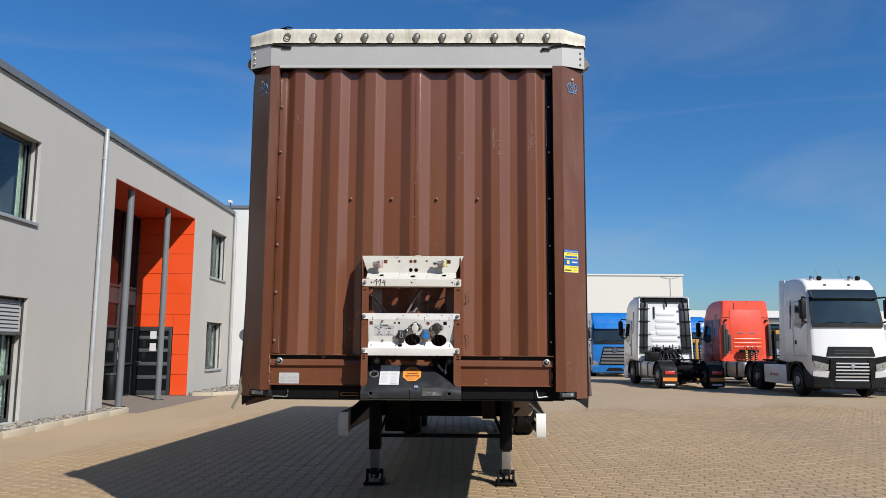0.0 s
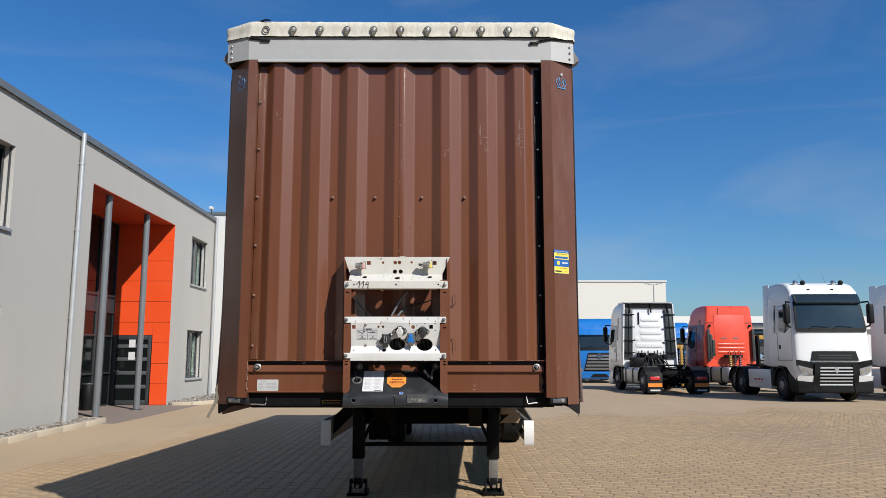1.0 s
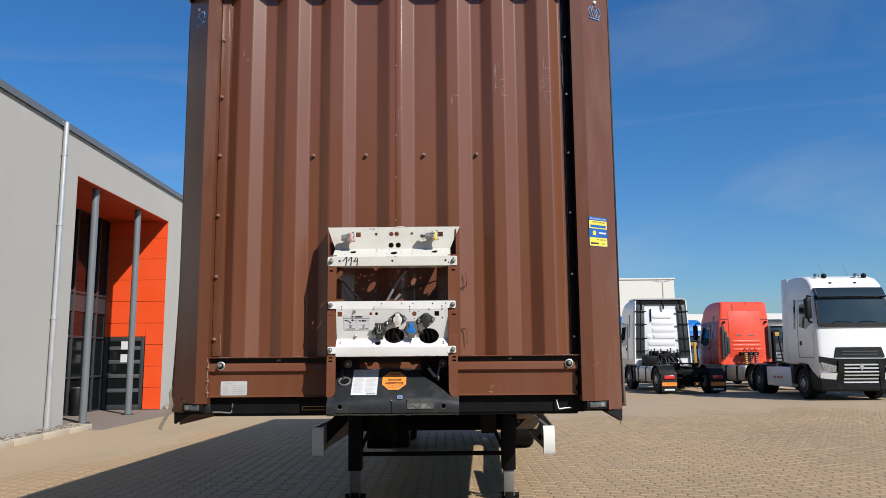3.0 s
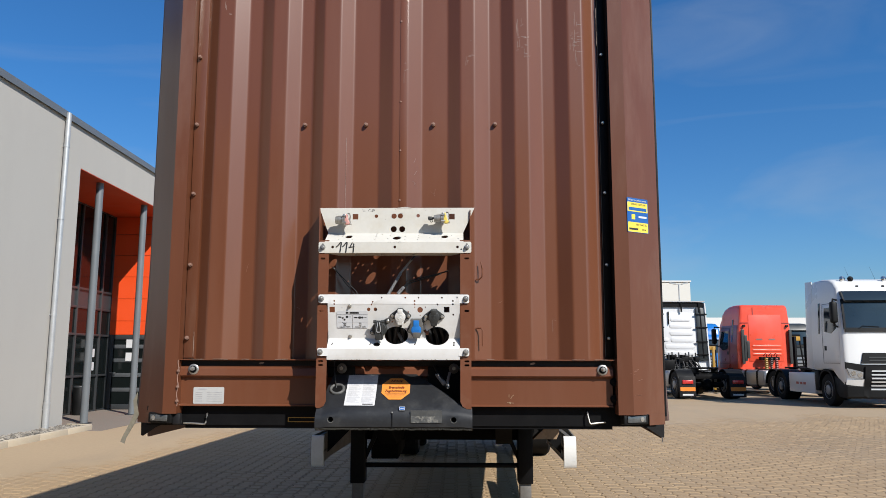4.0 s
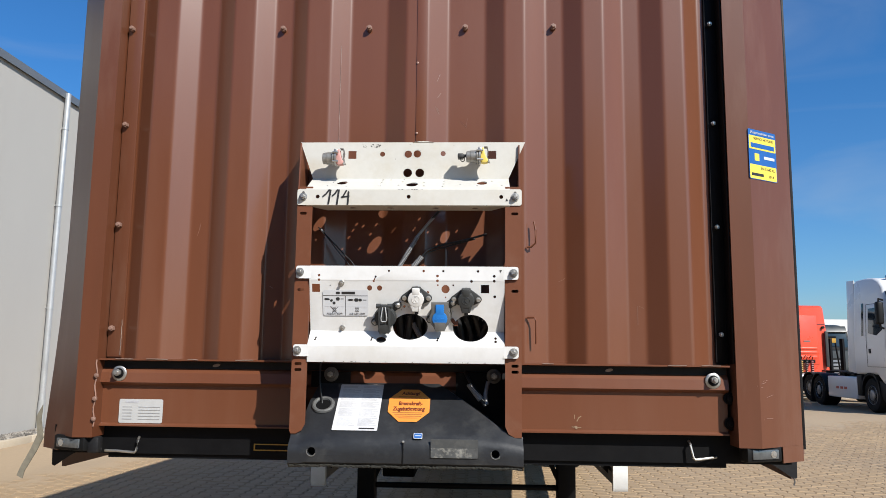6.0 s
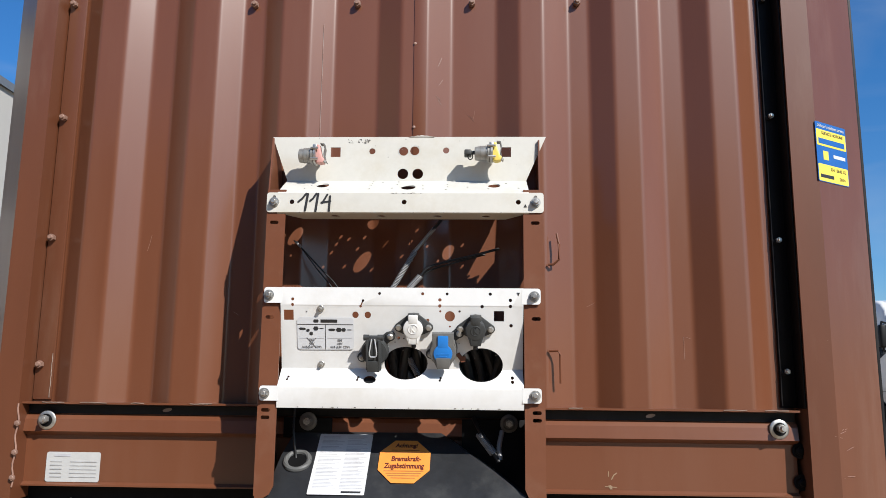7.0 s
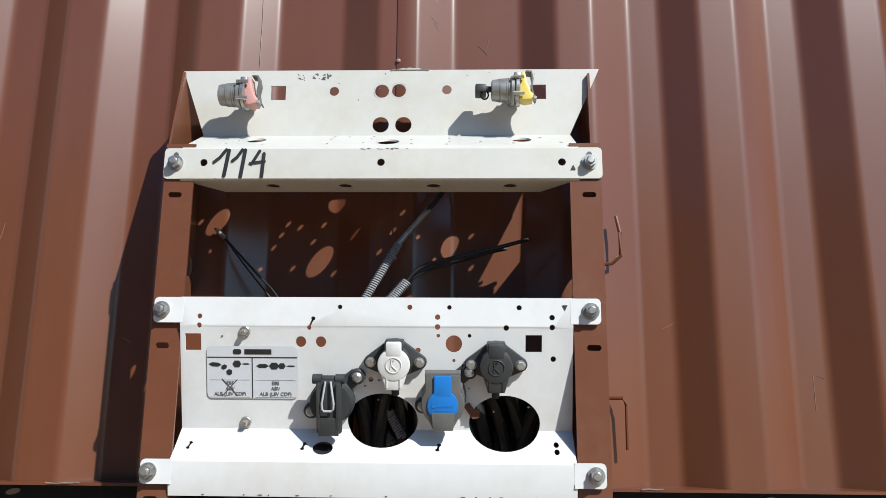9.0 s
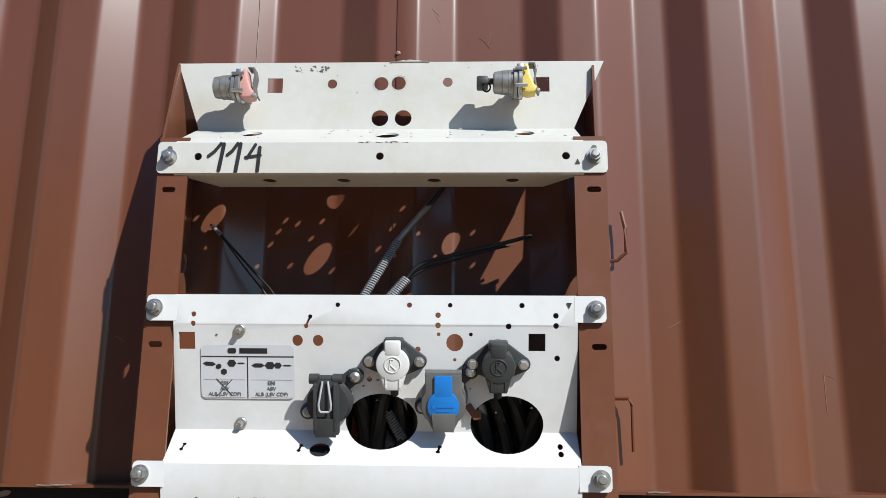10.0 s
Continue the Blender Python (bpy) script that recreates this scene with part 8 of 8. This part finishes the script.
    for c in t.children:
        if lift and c.name.split(".")[0] not in low:
            c.location.z += lift
    return t


# the white tractor facing the yard, and its twin beside it
white = tractor(pose(13.38, 19.42, 0, 0, 0, -1.5), TRUCK_WHITE, "white tractor unit with black grille and roof lamps", 3.98, "mask", lamps=True, screen=(2.35, 3.22), skirt=TRUCK_SILVER, lift=0.10)
copy_thing(white, pose(17.40, 19.6, 0, 0, 0, -3.0))
# seen from behind: a white and a red tractor
tractor(pose(9.50, 30.1, 0, 0, 0, 182.5), TRUCK_SILVER, "white tractor unit seen from behind with orange rear boards", 3.83, "slats", rear="spoiler", screen=(2.0, 2.9))
tractor(pose(13.62, 31.7, 0, 0, 0, 185.5), TRUCK_RED, "bright red tractor unit with maroon doors seen from behind", 3.84, "slats", side_paint=TRUCK_MAROON, taper=0.085, rear="folded", screen=(2.0, 2.9))
# rear rows
tractor(pose(9.20, 36.3, 0, 0, 0, -4.0), TRUCK_BLUE, "blue tractor unit with a silver slatted grille", 3.62, "slats", screen=(1.95, 2.68))
tractor(pose(15.9, 44.0, 0, 0, 0, -4.0), TRUCK_BLUE, "blue tractor unit parked in the rear row", 3.72, "slats", screen=(1.95, 2.68))
tractor(pose(18.2, 36.5, 0, 0, 0, -3.0), TRUCK_GREY, "dark grey tractor unit half hidden behind the others", 3.4, "slats", screen=(2.2, 3.0))


def lift_truck(m, mast):
    """A small counterbalance lift truck, its mast towards local -y."""
    t = thing("forklift", "yellow forklift standing between the parked trucks", "forklift", m)
    part("body", add_prism(bmesh.new(), [(0.3, 0.25), (2.0, 0.25), (2.15, 0.7), (2.05, 1.15), (1.3, 1.15), (1.2, 0.75), (0.3, 0.65)], 1.1, Matrix.Translation((-0.55, 0, 0)) @ SIDE, 0.05), HOSE_YELLOW, t)
    for x in (-0.30, 0.30):
        part("mast_rail", add_box(bmesh.new(), (x - 0.05, 0.0, 0.1), (x + 0.05, 0.14, 2.0), 0.01), mast, t)
        part("fork", add_box(bmesh.new(), (x - 0.06, -1.0, 0.08), (x + 0.06, 0.0, 0.13), 0.008), BLACK, t)
    for x in (-0.5, 0.5):
        part("roof_post", add_tube(bmesh.new(), [(x, 0.35, 0.65), (x, 0.55, 2.05)], 0.03, 6), BLACK, t)
        part("roof_post", add_tube(bmesh.new(), [(x, 1.75, 1.1), (x, 1.6, 2.05)], 0.03, 6), BLACK, t)
    part("roof_guard", add_box(bmesh.new(), (-0.55, 0.5, 2.03), (0.55, 1.65, 2.10), 0.02), BLACK, t)
    part("lamp_bar", add_box(bmesh.new(), (-0.5, 0.48, 1.86), (0.5, 0.52, 2.02), 0.01), HOSE_YELLOW, t)
    part("seat", add_prism(bmesh.new(), [(0.95, 1.1), (1.4, 1.1), (1.55, 1.65), (1.45, 1.68), (1.35, 1.22), (0.95, 1.22)], 0.5, Matrix.Translation((-0.25, 0, 0)) @ SIDE, 0.02), CAB_PLASTIC, t)
    for y, r in ((0.45, 0.32), (1.8, 0.25)):
        for x in (-0.48, 0.48):
            wheel(x, y, r, r, 0.2, t)
    return t


lift_truck(pose(16.3, 31.4, 0, 0, 0, 24) @ Matrix.Scale(1.25, 4), BLACK)
lift_truck(pose(11.30, 29.6, 0, 0, 0, -6), HOSE_YELLOW)

# ---- interlocking pavers, last ----
def paver_outline(grow=0.0):
    """A double-T stone: wide ends and a narrow waist."""
    a, w1, w2 = 0.0985 + grow, 0.0955 + grow, 0.0665 + grow
    half = [(-a, w1), (-0.064, w1), (-0.036, w2), (0.036, w2), (0.064, w1), (a, w1)]
    return half + [(x, -y) for x, y in half[::-1]]


top, foot = paver_outline(-0.012), paver_outline(0.0006)
PV = np.array([(y, x, 0.0) for x, y in top] + [(y, x, -0.009) for x, y in foot] + [(y, x, -0.03) for x, y in foot])
PF = [tuple(range(11, -1, -1))] + [(i, (i + 1) % 12, 12 + (i + 1) % 12, 12 + i) for i in range(12)] + [(12 + i, 12 + (i + 1) % 12, 24 + (i + 1) % 12, 24 + i) for i in range(12)]
stone = bpy.data.meshes.new("paver")
stone.from_pydata([tuple(p) for p in PV], [], PF)
bmx = bmesh.new()
bmx.from_mesh(stone)
bmesh.ops.recalc_face_normals(bmx, faces=bmx.faces)
if max(bmx.faces, key=lambda f: f.calc_area()).normal.z < 0:
    bmesh.ops.reverse_faces(bmx, faces=bmx.faces)
bmx.to_mesh(stone)
PF = [tuple(v.index for v in f.verts) for f in bmx.faces]
bmx.free()
stone.materials.append(PAVER)
rng = np.random.RandomState(7)
near, far = [], []
for i in range(148):
    x = -7.24 + 0.165 * i
    for j in range(131):
        y = -6.0 + 0.2 * j + (0.1 if i % 2 else 0.0)
        (near if 0.9 < x < 3.9 and 0.9 < y < 4.1 else far).append((x, y))
near = near[:300]
paving = thing("paving", "sandy interlocking concrete pavers of the yard", "paving", kind="structure")
for x, y in near:
    part("paver", stone, PAVER, paving, at=pose(x, y, rng.uniform(-0.002, 0.002), rng.uniform(-0.8, 0.8), rng.uniform(-0.8, 0.8), 0))
pts = np.array(far)
n, k = len(pts), len(PV)
tilt = rng.uniform(-0.018, 0.018, (n, 2))
allv = np.repeat(PV[None], n, 0)
allv[:, :, 2] += allv[:, :, 0] * tilt[:, :1] + allv[:, :, 1] * tilt[:, 1:] + rng.uniform(-0.002, 0.002, (n, 1))
allv[:, :, 0] += pts[:, :1]
allv[:, :, 1] += pts[:, 1:]
faces = [tuple(o + v for v in f) for o in range(0, n * k, k) for f in PF]
field = bpy.data.meshes.new("paver_field")
field.from_pydata(allv.reshape(-1, 3).tolist(), [], faces)
field.materials.append(PAVER_FIELD)
tagged(part("paver_field", field, PAVER_FIELD, paving), "rows of sandy interlocking pavers", kind="stuff")
